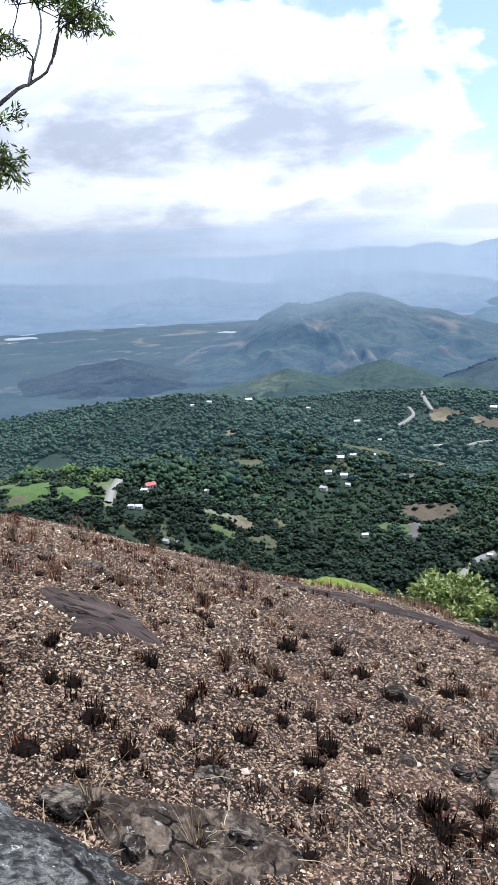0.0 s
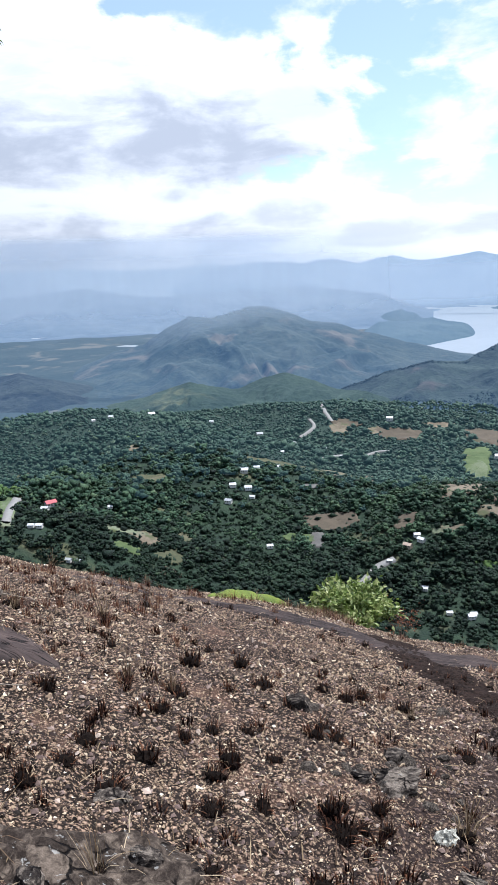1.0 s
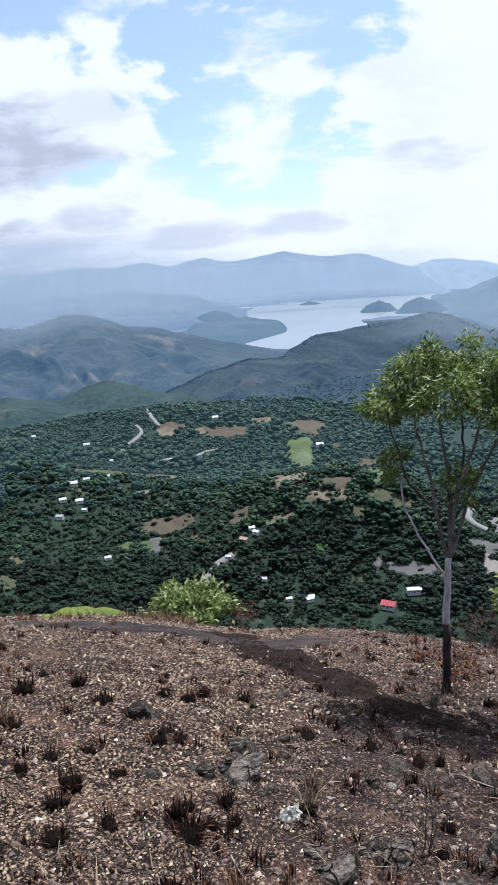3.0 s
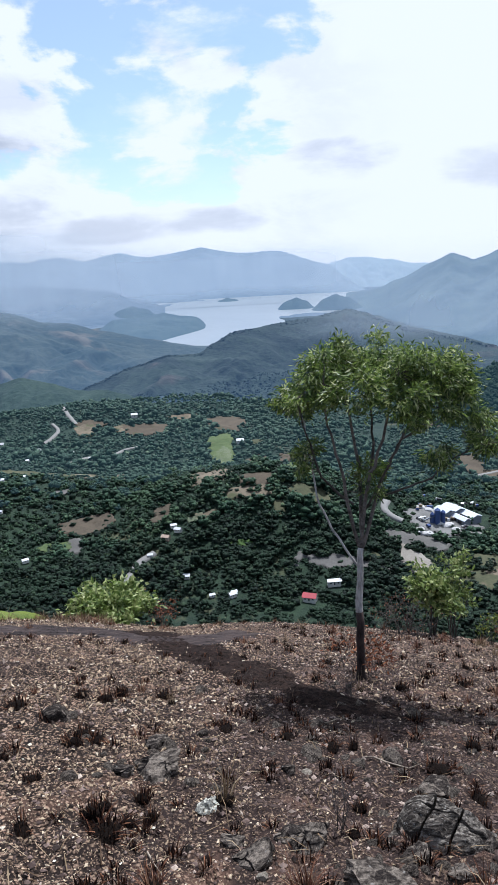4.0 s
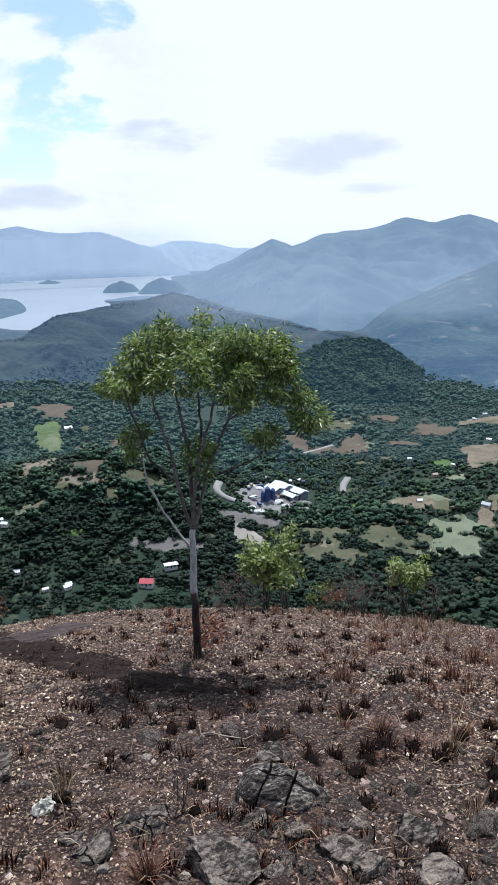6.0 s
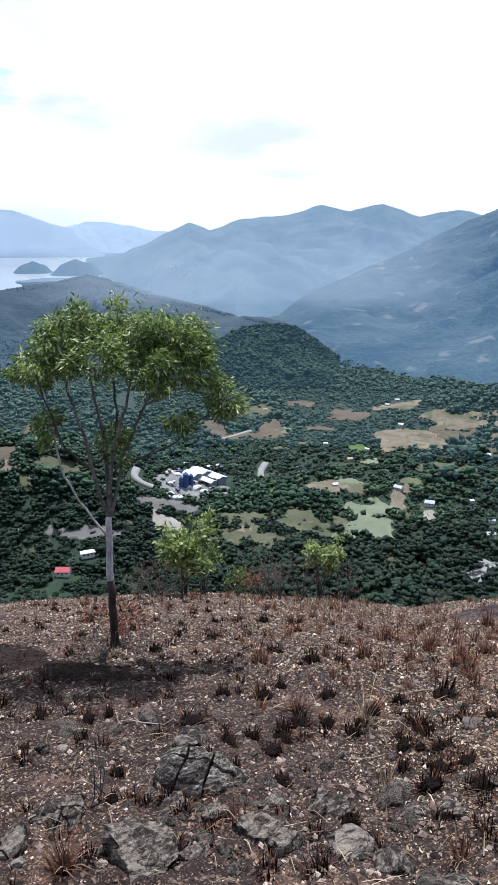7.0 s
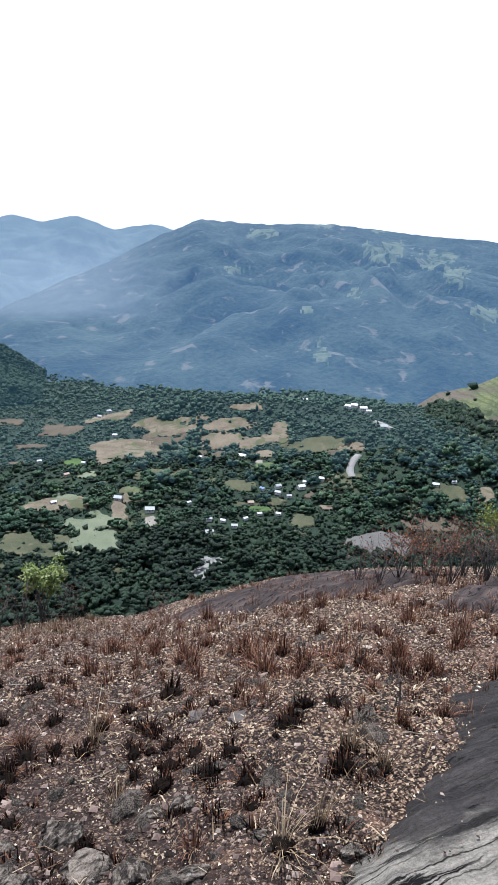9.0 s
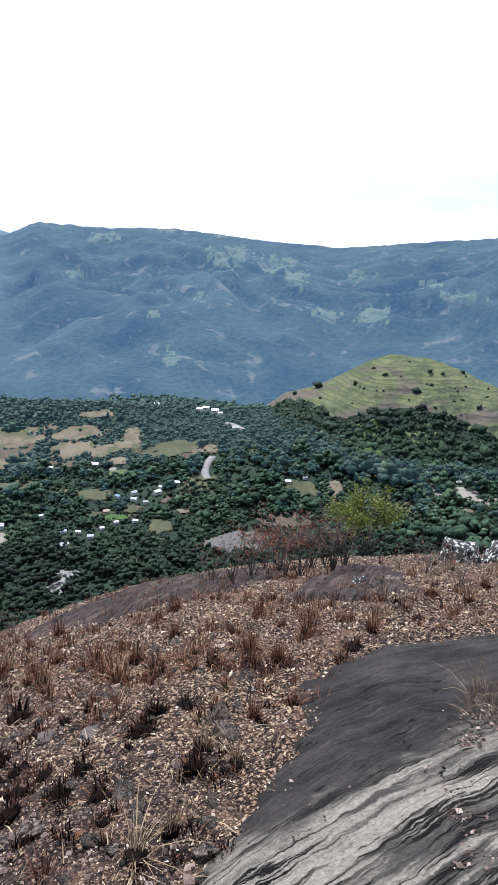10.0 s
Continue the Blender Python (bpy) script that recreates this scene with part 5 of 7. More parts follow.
def layered(name, dark, pale, mid, scale, cracks, turn=0.0, fleck=(0.30, 0.295, 0.28)):
    """Weathered layered rock: banded grain, a net of cracks, pale flecks."""
    m = bpy.data.materials.new(name)
    m.use_nodes = True
    N = Nodes(m.node_tree)
    co = N.add("ShaderNodeTexCoord").outputs["Object"]
    co = N.vec("ADD", co, N.vec("MULTIPLY", N.add("ShaderNodeCombineXYZ", {0: N.add("ShaderNodeObjectInfo").outputs["Random"]}).outputs[0], (37.0, 0, 0)))
    bent_co = N.add("ShaderNodeMapping", {"Vector": co, "Rotation": (0.3, 0.5, radians(turn))}).outputs[0]
    band = N.noise(N.vec("MULTIPLY", bent_co, (1.0, 2.6, 4.0)), scale, 7.0, 0.68, 0.6)
    grain = N.noise(co, scale * 9, 4.0, 0.7)
    warp = N.add("ShaderNodeTexNoise", {"Vector": co, "Scale": cracks * 1.5, "Detail": 3.0}).outputs["Color"]
    net = N.vec("ADD", bent_co, N.vec("MULTIPLY", N.vec("SUBTRACT", warp, (0.5, 0.5, 0.5)), (0.5 / cracks,) * 3))
    cell = N.add("ShaderNodeTexVoronoi", {"Vector": net, "Scale": cracks}, feature="DISTANCE_TO_EDGE").outputs["Distance"]
    tone = N.add("ShaderNodeTexVoronoi", {"Vector": net, "Scale": cracks}).outputs["Color"]
    a = N.math("ADD", band, N.math("MULTIPLY", N.math("SUBTRACT", N.vec("DOT_PRODUCT", tone, (0.5, 0.3, 0.2)), 0.5), 0.22))
    col = N.mix(N.step(a, 0.40, 0.66), dark, pale)
    col = N.mix(N.math("MULTIPLY", N.step(grain, 0.42, 0.62), 0.55), col, mid)
    col = N.mix(N.math("MULTIPLY", N.step(N.noise(co, scale * 3.1, 5.0, 0.65), 0.62, 0.68), 0.7), col, fleck)
    gap = N.math("MULTIPLY", N.step(cell, 0.045, 0.010), N.step(N.noise(co, cracks * 0.9, 3.0, 0.6), 0.50, 0.60))
    col = N.mix(gap, col, (0.005, 0.004, 0.004))
    h = N.math("ADD", band, N.math("SUBTRACT", N.math("MULTIPLY", grain, 0.25), N.math("MULTIPLY", gap, 0.8)))
    relief = N.add("ShaderNodeBump", {"Strength": 1.0, "Distance": 0.16 / scale, "Height": h})
    b = N.add("ShaderNodeBsdfPrincipled", {"Base Color": col, "Roughness": 0.92, "Specular IOR Level": 0.08, "Normal": relief.outputs[0]})
    N.add("ShaderNodeOutputMaterial", {0: b.outputs[0]})
    return m


M_ROCK = layered("grey_rock", (0.012, 0.0098, 0.009), (0.200, 0.168, 0.138), (0.046, 0.037, 0.031), 14.0, 8.0, fleck=(0.24, 0.23, 0.21))
M_GNEISS = layered("banded_gneiss", (0.014, 0.0145, 0.0150), (0.150, 0.150, 0.146), (0.030, 0.029, 0.029), 11.0, 3.0, -14, fleck=(0.46, 0.46, 0.44))
M_BOULDER = layered("cracked_boulder_rock", (0.026, 0.022, 0.019), (0.27, 0.240, 0.205), (0.075, 0.064, 0.054), 16.0, 3.0)
M_PLATE = layered("broken_rock_plates", (0.020, 0.015, 0.012), (0.150, 0.118, 0.092), (0.055, 0.042, 0.034), 7.0, 5.5, 35)
M_LICHEN = material("lichened_rock", (0.010, 0.0098, 0.0098), (0.048, 0.048, 0.046), 6.0, 60.0, 0.85, 0.9, third=(0.40, 0.405, 0.385),
                    third_at=(0.53, 0.59), third_scale=18.0, bump_distance=0.02, spec=0.1)
M_PALE = material("pale_stone", (0.10, 0.086, 0.068), (0.27, 0.235, 0.19), 9.0, 60.0, 0.8, 0.5, vary=0.2)
M_FLAT = material("flat_brown_stone", (0.06, 0.052, 0.047), (0.13, 0.11, 0.10), 7.0, 60.0, 0.85, 0.5, spec=0.1)
M_LITTER = ramp_material("litter", [(0.0, (0.018, 0.012, 0.009)), (0.24, (0.093, 0.061, 0.043)), (0.50, (0.248, 0.178, 0.118)), (0.84, (0.40, 0.306, 0.206)), (0.98, (0.54, 0.456, 0.335)), (1.0, (0.72, 0.67, 0.58))])
M_GRAVEL = ramp_material("gravel", [(0.0, (0.014, 0.011, 0.009)), (0.50, (0.072, 0.050, 0.043)), (0.86, (0.19, 0.136, 0.115)), (1.0, (0.40, 0.325, 0.265))])
M_STRAW = ramp_material("straw", [(0.0, (0.07, 0.042, 0.024)), (0.6, (0.18, 0.125, 0.07)), (1.0, (0.38, 0.30, 0.20))], 0.6, translucent=0.15)
M_DRY = ramp_material("dry_blades", [(0.0, (0.016, 0.007, 0.005)), (0.35, (0.070, 0.027, 0.017)), (0.7, (0.165, 0.070, 0.040)), (1.0, (0.33, 0.20, 0.12))], 0.65, translucent=0.2)
M_BURNT = ramp_material("burnt_blades", [(0.0, (0.004, 0.003, 0.003)), (0.42, (0.011, 0.006, 0.005)), (0.72, (0.040, 0.018, 0.011)), (1.0, (0.17, 0.080, 0.045))], 0.9, 0.05)
M_CHAR = material("charred_root", (0.003, 0.0024, 0.0022), (0.012, 0.008, 0.006), 30.0, 120.0, 0.95, 0.8, spec=0.05)


def inside_distance(x, y, poly):
    """Signed distance to a polygon's outline, positive inside."""
    p = np.array(poly, float)
    q = np.roll(p, -1, 0)
    best, inn = np.full(x.shape, 1e9), np.zeros(x.shape, bool)
    for (ax, ay), (bx, by) in zip(p, q):
        ex, ey = bx - ax, by - ay
        t = np.clip(((x - ax) * ex + (y - ay) * ey) / (ex * ex + ey * ey + 1e-9), 0, 1)
        best = np.minimum(best, np.hypot(x - ax - t * ex, y - ay - t * ey))
        inn ^= ((ay > y) != (by > y)) & (x < (bx - ax) * (y - ay) / (by - ay + 1e-12) + ax)
    return np.where(inn, best, -best)


SLABS = []


def rock_slab(poly, mat, label, thick=0.06, step=0.035, ridge=0.0, turn=0.0, edge=0.16, name="rock_slab"):
    """Bedrock that shows through the soil, with an uneven rim and weathered ledges."""
    p = np.array(poly, float)
    xs, ys = np.arange(p[:, 0].min() - 0.3, p[:, 0].max() + 0.3, step), np.arange(p[:, 1].min() - 0.3, p[:, 1].max() + 0.3, step)
    X, Y = np.meshgrid(xs, ys, indexing="ij")
    d = inside_distance(X, Y, poly) + 0.26 * fbm(X * 1.9, Y * 1.9, 5, 81)
    k = np.clip((d + 0.04) / edge, -1, 1)
    Z = land(X, Y) + thick * np.where(k > 0, k * (2 - k), 2.5 * k)
    if thick > 0.045:
        # worn smooth: the soil's small lumps do not show in the rock
        R = np.hypot(X, Y)
        Z = Z - np.clip(R / 1.5, 0, 1) * 0.030 * np.clip((9 - R) / 3, 0, 1) * fbm(X * 12.0, Y * 12.0, 2, 13)
    if ridge:
        a = math.radians(turn)
        u, v = X * math.cos(a) + Y * math.sin(a), -X * math.sin(a) + Y * math.cos(a)
        w = v * 8.5 + 0.9 * fbm(u * 0.8, v * 2.2, 3, 83)
        Z = Z + ridge * np.clip(d * 4, 0, 1) * ((w - np.floor(w)) ** 2 - 0.4) + 0.02 * np.clip(d * 2, 0, 1) * fbm(u * 1.2, v * 2.5, 4, 85)
    keep = (d > -0.10)
    cell = keep[:-1, :-1] | keep[1:, :-1] | keep[:-1, 1:] | keep[1:, 1:]
    f = quads(len(xs), len(ys)).reshape(len(xs) - 1, len(ys) - 1, 4)[cell]
    used = np.unique(f)
    remap = np.full(X.size, -1)
    remap[used] = np.arange(len(used))
    V = np.stack([X, Y, Z], -1).reshape(-1, 3)[used]
    ob = mesh_object(name, V, np.ascontiguousarray(remap[f][:, ::-1]), mat)
    if ob.data.polygons[0].normal.z < 0:
        ob.data.flip_normals()
    SLABS.append(poly)
    return tagged(ob, label, "rock")


rock_slab([(1.60, 0.75), (1.80, 1.07), (1.97, 1.23), (2.30, 1.34), (2.82, 1.46), (3.40, 1.80), (3.83, 1.76), (4.37, 1.54), (4.85, 1.22), (4.9, 0.5), (3.6, -0.2), (2.2, -0.4), (1.6, 0.2)],
          M_SLAB, "smooth grey bedrock slab with pale streaks", 0.06, 0.022, 0.0, -16, edge=0.4)
rock_slab([(-6.4, 7.2), (-5.2, 7.7), (-4.0, 8.1), (-2.8, 8.3), (-1.9, 8.4), (-1.2, 9.2), (-0.6, 8.6), (-1.27, 7.0), (-2.8, 7.45), (-4.1, 7.2)], M_BARE, "dark bare bedrock along the brow", 0.02, 0.06, edge=0.4)
rock_slab([(4.4, 6.6), (5.8, 7.4), (7.4, 7.2), (8.2, 6.2), (7.2, 4.6), (5.6, 4.4), (5.0, 4.9), (4.5, 5.4)], M_BARE, "purplish bare bedrock shoulder on the brow", 0.05, 0.06, 0.02, 30, edge=0.5)
rock_slab([(5.4, 3.4), (7.5, 4.2), (8.0, 3.6), (6.0, 2.5), (5.3, 2.7)], M_BARE, "dark flat bedrock among dry grass", 0.05, 0.05)
rock_slab([(-4.25, 2.98), (-4.25, 3.37), (-3.65, 3.40), (-3.30, 3.13), (-3.4, 2.85), (-3.82, 2.88)], M_BARE, "flat dark rock showing through burnt soil", 0.04, 0.03)
# dark strip: burnt soil, with the tree's cast shadow painted in
rock_slab([(-2.1, 9.2), (-0.9, 6.5), (-0.1, 5.3), (0.75, 4.35), (0.3, 4.45), (-0.3, 4.85), (-1.1, 5.95), (-2.6, 8.2)], M_CHAR_SHADOW, "charred soil strip darkened for the tree's shadow", 0.02, 0.05, edge=0.3, name="charred_strip")
tagged(bpy.data.objects["charred_strip"], kind="structure")
rock_slab([(-2.3, 1.36), (-1.9, 1.75), (-1.5, 2.0), (-1.3, 1.8), (-1.35, 1.5), (-1.6, 1.32), (-1.9, 1.34)], M_PLATE, "worn grey-brown rock plates underfoot", 0.03, 0.016, 0.012, 50)
rock_slab([(-2.5, 1.15), (-2.15, 1.2), (-2.02, 1.26), (-1.86, 1.30), (-1.58, 1.24), (-1.5, 1.0), (-1.7, 0.7), (-2.4, 0.6)], M_GNEISS, "dark banded rock with pale wavy streaks", 0.06, 0.016, 0.012, -14, edge=0.35)

ROCK_SEED = [0]


def rock_mesh(name, w, deep, h, mat, sharp=0.5, level=4):
    ROCK_SEED[0] += 1
    off = Vector((ROCK_SEED[0] * 7.3, 1.7, ROCK_SEED[0] * 2.1))
    r = random.Random(ROCK_SEED[0])
    cuts = []
    for i in range(16):
        n = Vector((r.gauss(0, 1), r.gauss(0, 1), r.gauss(0, 0.8))).normalized()
        cuts.append((n, r.uniform(0.50, 0.88)))
    cuts.append((Vector((r.uniform(-0.3, 0.3), r.uniform(-0.3, 0.3), 1)).normalized(), 0.5))
    bm = bmesh.new()
    bmesh.ops.create_icosphere(bm, subdivisions=level, radius=1)
    for v in bm.verts:
        c = v.co.copy()
        for n, d in cuts:
            over = c.dot(n) - d
            if over > 0:
                c -= n * over * 0.93
        c *= 1 + sharp * 0.22 * noise.noise(c * 2.2 + off) + 0.12 * noise.noise(c * 4 + off) + 0.07 * noise.noise(c * 10 + off) - 0.10 * max(0.0, 0.10 - abs(noise.noise(c * 1.7 + off * 2))) * 10 * 0.6
        v.co = Vector((c.x * w / 2 * 1.3, c.y * deep / 2 * 1.3, c.z * h * 1.1))
    me = bpy.data.meshes.new(name)
    bm.to_mesh(me)
    bm.free()
    me.materials.append(mat)
    me.polygons.foreach_set("use_smooth", np.full(len(me.polygons), False))
    return me


def stone(x, y, w, h, kind):
    mat = {"rock": M_ROCK, "cracked": M_BOULDER, "pale": M_PALE, "flat": M_FLAT, "lichen": M_LICHEN}[kind]
    words = {"rock": "grey weathered rock half buried in burnt soil", "pale": "small pale stone on the burnt ground", "flat": "flat brown stone lying on the soil",
             "lichen": "dark boulder mottled with white lichen", "cracked": "grey boulder split by dark cracks"}[kind]
    z = float(land(x, y))
    turn = random.uniform(-40, 40)
    if kind == "cracked":
        root = empty("boulder", pose(x, y, z - 0.01, 4, 8, -24))
        off = Vector((3.1, 0.4, 9.2))
        xs, ys = (-1.0, -0.35, 0.30, 1.0), (-1.0, 0.08, 1.0)
        for ci in range(3):
            for cj in range(2):
                bm = bmesh.new()
                n = 25
                rows = []
                for a in range(n):
                    line = []
                    for c in range(n):
                        fu, fv = a / (n - 1), c / (n - 1)
                        u, v = xs[ci] + (xs[ci + 1] - xs[ci]) * fu, ys[cj] + (ys[cj + 1] - ys[cj]) * fv
                        u += 0.10 * v + 0.06 * noise.noise(Vector((u, v, 1)) * 2 + off)
                        v += 0.12 * (cj - 0.5) * noise.noise(Vector((u * 2, 0.3, 5)))
                        rr = max(0.0, 1 - (abs(u) ** 2.6 + abs(v) ** 2.6))
                        rim = min(fu, 1 - fu, fv, 1 - fv)
                        lip = 1 - max(0.0, 1 - rim / 0.045) ** 2
                        top = rr ** 0.45 * (0.72 + 0.20 * noise.noise(Vector((u, v, 0)) * 2.5 + off)) + 0.10 * noise.noise(Vector((ci * 3.3, cj * 5.1, 0.5)))
                        top += 0.06 * noise.noise(Vector((u, v, 2)) * 7 + off) + 0.03 * noise.noise(Vector((u, v, 4)) * 17 + off)
                        top = top * (0.45 + 0.55 * lip) - (0.25 if rim == 0 else 0)
                        line.append(bm.verts.new((u * w * 0.5, v * w * 0.34, top * h * 0.72)))
                    rows.append(line)
                for a in range(n - 1):
                    for c in range(n - 1):
                        bm.faces.new((rows[a][c], rows[a + 1][c], rows[a + 1][c + 1], rows[a][c + 1]))
                part("piece", bm, mat, root)
        return tagged(root, words, "boulder")
    height = h * {"flat": 0.18, "lichen": 0.85}.get(kind, 0.62)
    w = w * (0.8 if kind != "rock" else 0.68)
    ob = new("rock" if kind != "pale" else "stone", rock_mesh("rock", w, w * random.uniform(0.65, 0.95), height, mat))
    ob.matrix_basis = pose(x, y, z + height * 0.05, random.uniform(-14, 14), random.uniform(-14, 14), turn)
    return tagged(ob, words, "rock" if w > 0.1 else "stone", "hilltop rocks")


stone(0.56, 2.74, 0.42, 0.27, 'cracked')
stone(-0.09, 2.56, 0.30, 0.13, 'rock')
stone(0.23, 2.19, 0.44, 0.17, 'rock')
stone(0.58, 2.39, 0.20, 0.11, 'rock')
stone(0.40, 2.52, 0.19, 0.12, 'rock')
stone(0.79, 2.11, 0.17, 0.12, 'rock')
stone(1.11, 2.32, 0.32, 0.18, 'rock')
stone(0.88, 2.45, 0.16, 0.08, 'rock')
stone(0.43, 2.14, 0.19, 0.11, 'rock')
stone(0.60, 3.19, 0.31, 0.17, 'rock')
stone(-0.88, 3.25, 0.37, 0.22, 'rock')
stone(-1.00, 3.60, 0.30, 0.15, 'rock')
stone(-0.25, 2.26, 0.06, 0.05, 'pale')
stone(-0.08, 3.40, 0.09, 0.04, 'pale')
stone(0.28, 2.20, 0.13, 0.06, 'rock')
stone(0.07, 2.17, 0.07, 0.05, 'pale')
stone(-0.41, 2.51, 0.17, 0.06, 'rock')
stone(0.40, 2.71, 0.12, 0.05, 'rock')
stone(-0.18, 3.32, 0.10, 0.06, 'rock')
stone(2.39, 2.67, 0.22, 0.17, 'flat')
stone(-4.88, 4.23, 0.41, 0.14, 'rock')
stone(-2.09, 1.39, 0.30, 0.12, 'rock')
stone(-1.88, 2.05, 0.20, 0.12, 'rock')
stone(-1.70, 1.37, 0.23, 0.14, 'rock')
stone(-1.51, 1.75, 0.22, 0.17, 'rock')
stone(-1.74, 3.88, 0.37, 0.25, 'rock')
stone(1.81, 1.29, 0.16, 0.12, 'rock')
stone(2.31, 2.97, 0.19, 0.08, 'flat')
stone(8.85, 3.01, 0.98, 0.46, 'lichen')
stone(8.80, 2.42, 0.75, 0.46, 'lichen')
stone(6.38, 2.82, 0.43, 0.16, 'rock')
stone(6.19, 3.04, 0.24, 0.15, 'lichen')
stone(1.64, 1.62, 0.13, 0.07, 'rock')
stone(0.76, 2.24, 0.33, 0.14, 'rock')
stone(0.69, 2.70, 0.28, 0.12, 'rock')
stone(-0.09, 2.55, 0.35, 0.17, 'rock')
stone(0.57, 2.86, 0.29, 0.19, 'rock')
stone(-0.28, 2.40, 0.28, 0.14, 'rock')
stone(-0.90, 3.16, 0.31, 0.21, 'rock')
stone(-1.07, 3.16, 0.21, 0.10, 'rock')
stone(1.20, 1.90, 0.21, 0.08, 'rock')
stone(1.59, 2.09, 0.17, 0.09, 'rock')
stone(1.47, 2.17, 0.21, 0.07, 'rock')
stone(1.08, 2.06, 0.33, 0.11, 'rock')
stone(0.80, 2.12, 0.22, 0.11, 'rock')
stone(1.35, 1.67, 0.23, 0.10, 'rock')


def rubble():
    """Loose dark rocks where the fire burnt down to stone."""
    rng = np.random.default_rng(63)
    shapes = [rock_mesh("rock", 1.0, 0.8, 0.34, M_ROCK, level=2) for i in range(9)]
    az, r = rng.uniform(-24, 56, 420), 1.7 + 3.6 * rng.random(420) ** 1.3
    for i in range(420):
        x, y = place(float(az[i]), float(r[i]))
        if fbm(np.array([x * 1.3]), np.array([y * 1.3]), 3, 99)[0] < -0.2:
            continue
        s = float(np.clip(rng.lognormal(math.log(0.065), 0.45), 0.03, 0.17))
        ob = new("rock", shapes[i % 9])
        ob.matrix_basis = Matrix.LocRotScale((x, y, float(land(x, y)) + 0.02 * s), Euler((rng.normal(0, 0.25), rng.normal(0, 0.25), rng.uniform(0, 6.28))), Vector((s, s, s * rng.uniform(0.7, 1.4))))
        tagged(ob, "small dark rock among burnt rubble", "rock", "loose rubble")


rubble()


def off_slab(x, y, margin=0.02):
    ok = np.ones(len(x), bool)
    loose = np.modf(np.abs(np.sin(x * 1271.3 + y * 3113.7)) * 997)[0]
    for i, s in enumerate(SLABS):
        share = {0: 0.03, 4: 0.32, 5: 0.5, 6: 0.5}.get(i, 0.16)
        ok &= (inside_distance(x, y, s) < margin) | (loose < share)
    return ok


def near_scatter(n, rng, r0=1.0, r1=13.0, power=1.3):
    r = r0 + (r1 - r0) * rng.random(n) ** power
    a = np.radians(rng.uniform(-60, 80, n))
    return r * np.sin(a), r * np.cos(a)


def litter():
    rng = np.random.default_rng(11)
    # flat chips of bark, leaf and stone: paler on the open slope, darker where it burnt hardest
    x, y = near_scatter(200000, rng, 1.0, 12.5, 1.3)
    bare = fbm(x * 1.1, y * 1.1, 4, 91)
    ok = off_slab(x, y) & (bare + rng.normal(0, 0.25, len(x)) > -0.30)
    x, y, bare = x[ok], y[ok], bare[ok]
    az = np.degrees(np.arctan2(x, y))
    pale = np.interp(az, [-60, -14, -4, 8, 20, 32, 50, 80], [0.95, 0.80, 0.28, 0.20, 0.46, 0.78, 0.90, 0.90]) + 0.35 * bare - 0.32 * ((np.hypot(x, y) > 4.2) & (az > 22)) > rng.random(len(x))
    for pick, mat, name, label in ((pale, M_LITTER, "leaf_litter", "tan and brown chips of leaf and stone"), (~pale, M_GRAVEL, "burnt_litter", "charred dark chips and ash")):
        u, v = x[pick], y[pick]
        n = len(u)
        size = rng.lognormal(math.log(0.0068), 0.48, n).clip(0.0025, 0.016) * np.clip(np.hypot(u, v) / 3.6, 0.55, 1.3)
        ang = np.array([0.3, 1.9, 3.4, 5.0])[None] + rng.normal(0, 0.3, (n, 4)) + rng.uniform(0, 6.28, (n, 1))
        rad = size[:, None] * rng.uniform(0.55, 1.25, (n, 4)) * np.array([1.25, 0.75, 1.25, 0.75])
        tilt = rng.normal(0, 0.42, (n, 2))
        vx, vy = rad * np.cos(ang), rad * np.sin(ang)
        vz = vx * tilt[:, :1] + vy * tilt[:, 1:] + size[:, None] * 0.25
        rim = np.stack([u[:, None] + vx, v[:, None] + vy, land(u, v)[:, None] + vz], -1)
        peak = np.stack([u + rng.normal(0, 0.3, n) * size, v + rng.normal(0, 0.3, n) * size, land(u, v) + size * rng.uniform(0.4, 1.1, n)], -1)
        V = np.concatenate([rim, peak[:, None]], 1).reshape(-1, 3)
        base = (np.arange(n) * 5)[:, None]
        faces = np.concatenate([base + [i, (i + 1) % 4, 4] for i in range(4)])
        ob = mesh_object(name, V, np.ascontiguousarray(faces), mat, smooth=False)
        tagged(ob, label, "litter", kind="stuff")
    # clods and gravel
    x, y = near_scatter(34000, rng, 1.0, 12.0, 1.3)
    ok = off_slab(x, y) & (fbm(x * 0.8, y * 0.8, 3, 95) + rng.normal(0, 0.25, len(x)) > -0.15)
    x, y = x[ok], y[ok]
    n = len(x)
    size = rng.lognormal(math.log(0.0095), 0.40, n).clip(0.004, 0.020)
    base, f = ico(0)
    lump = rng.uniform(0.65, 1.25, (n, len(base), 1))
    stretch = rng.uniform(0.6, 1.4, (n, 1, 3)) * np.array([1, 1, 0.6])
    V = base[None] * lump * stretch * size[:, None, None] + np.stack([x, y, land(x, y) + size * 0.2], -1)[:, None, :]
    ob = mesh_object("gravel", V.reshape(-1, 3), np.ascontiguousarray((f[None] + (np.arange(n) * len(base))[:, None, None]).reshape(-1, 3)), M_GRAVEL, smooth=False)
    tagged(ob, "dark clods and gravel on burnt soil", "gravel", kind="stuff")
    # fallen straws
    x, y = near_scatter(3600, rng, 1.0, 11.0, 1.2)
    ok = off_slab(x, y, 0.15)
    x, y = x[ok], y[ok]
    n = len(x)
    a, ln = rng.uniform(0, 6.28, n), rng.uniform(0.03, 0.16, n)
    wd = rng.uniform(0.0012, 0.003, n)
    dx, dy = np.cos(a) * ln / 2, np.sin(a) * ln / 2
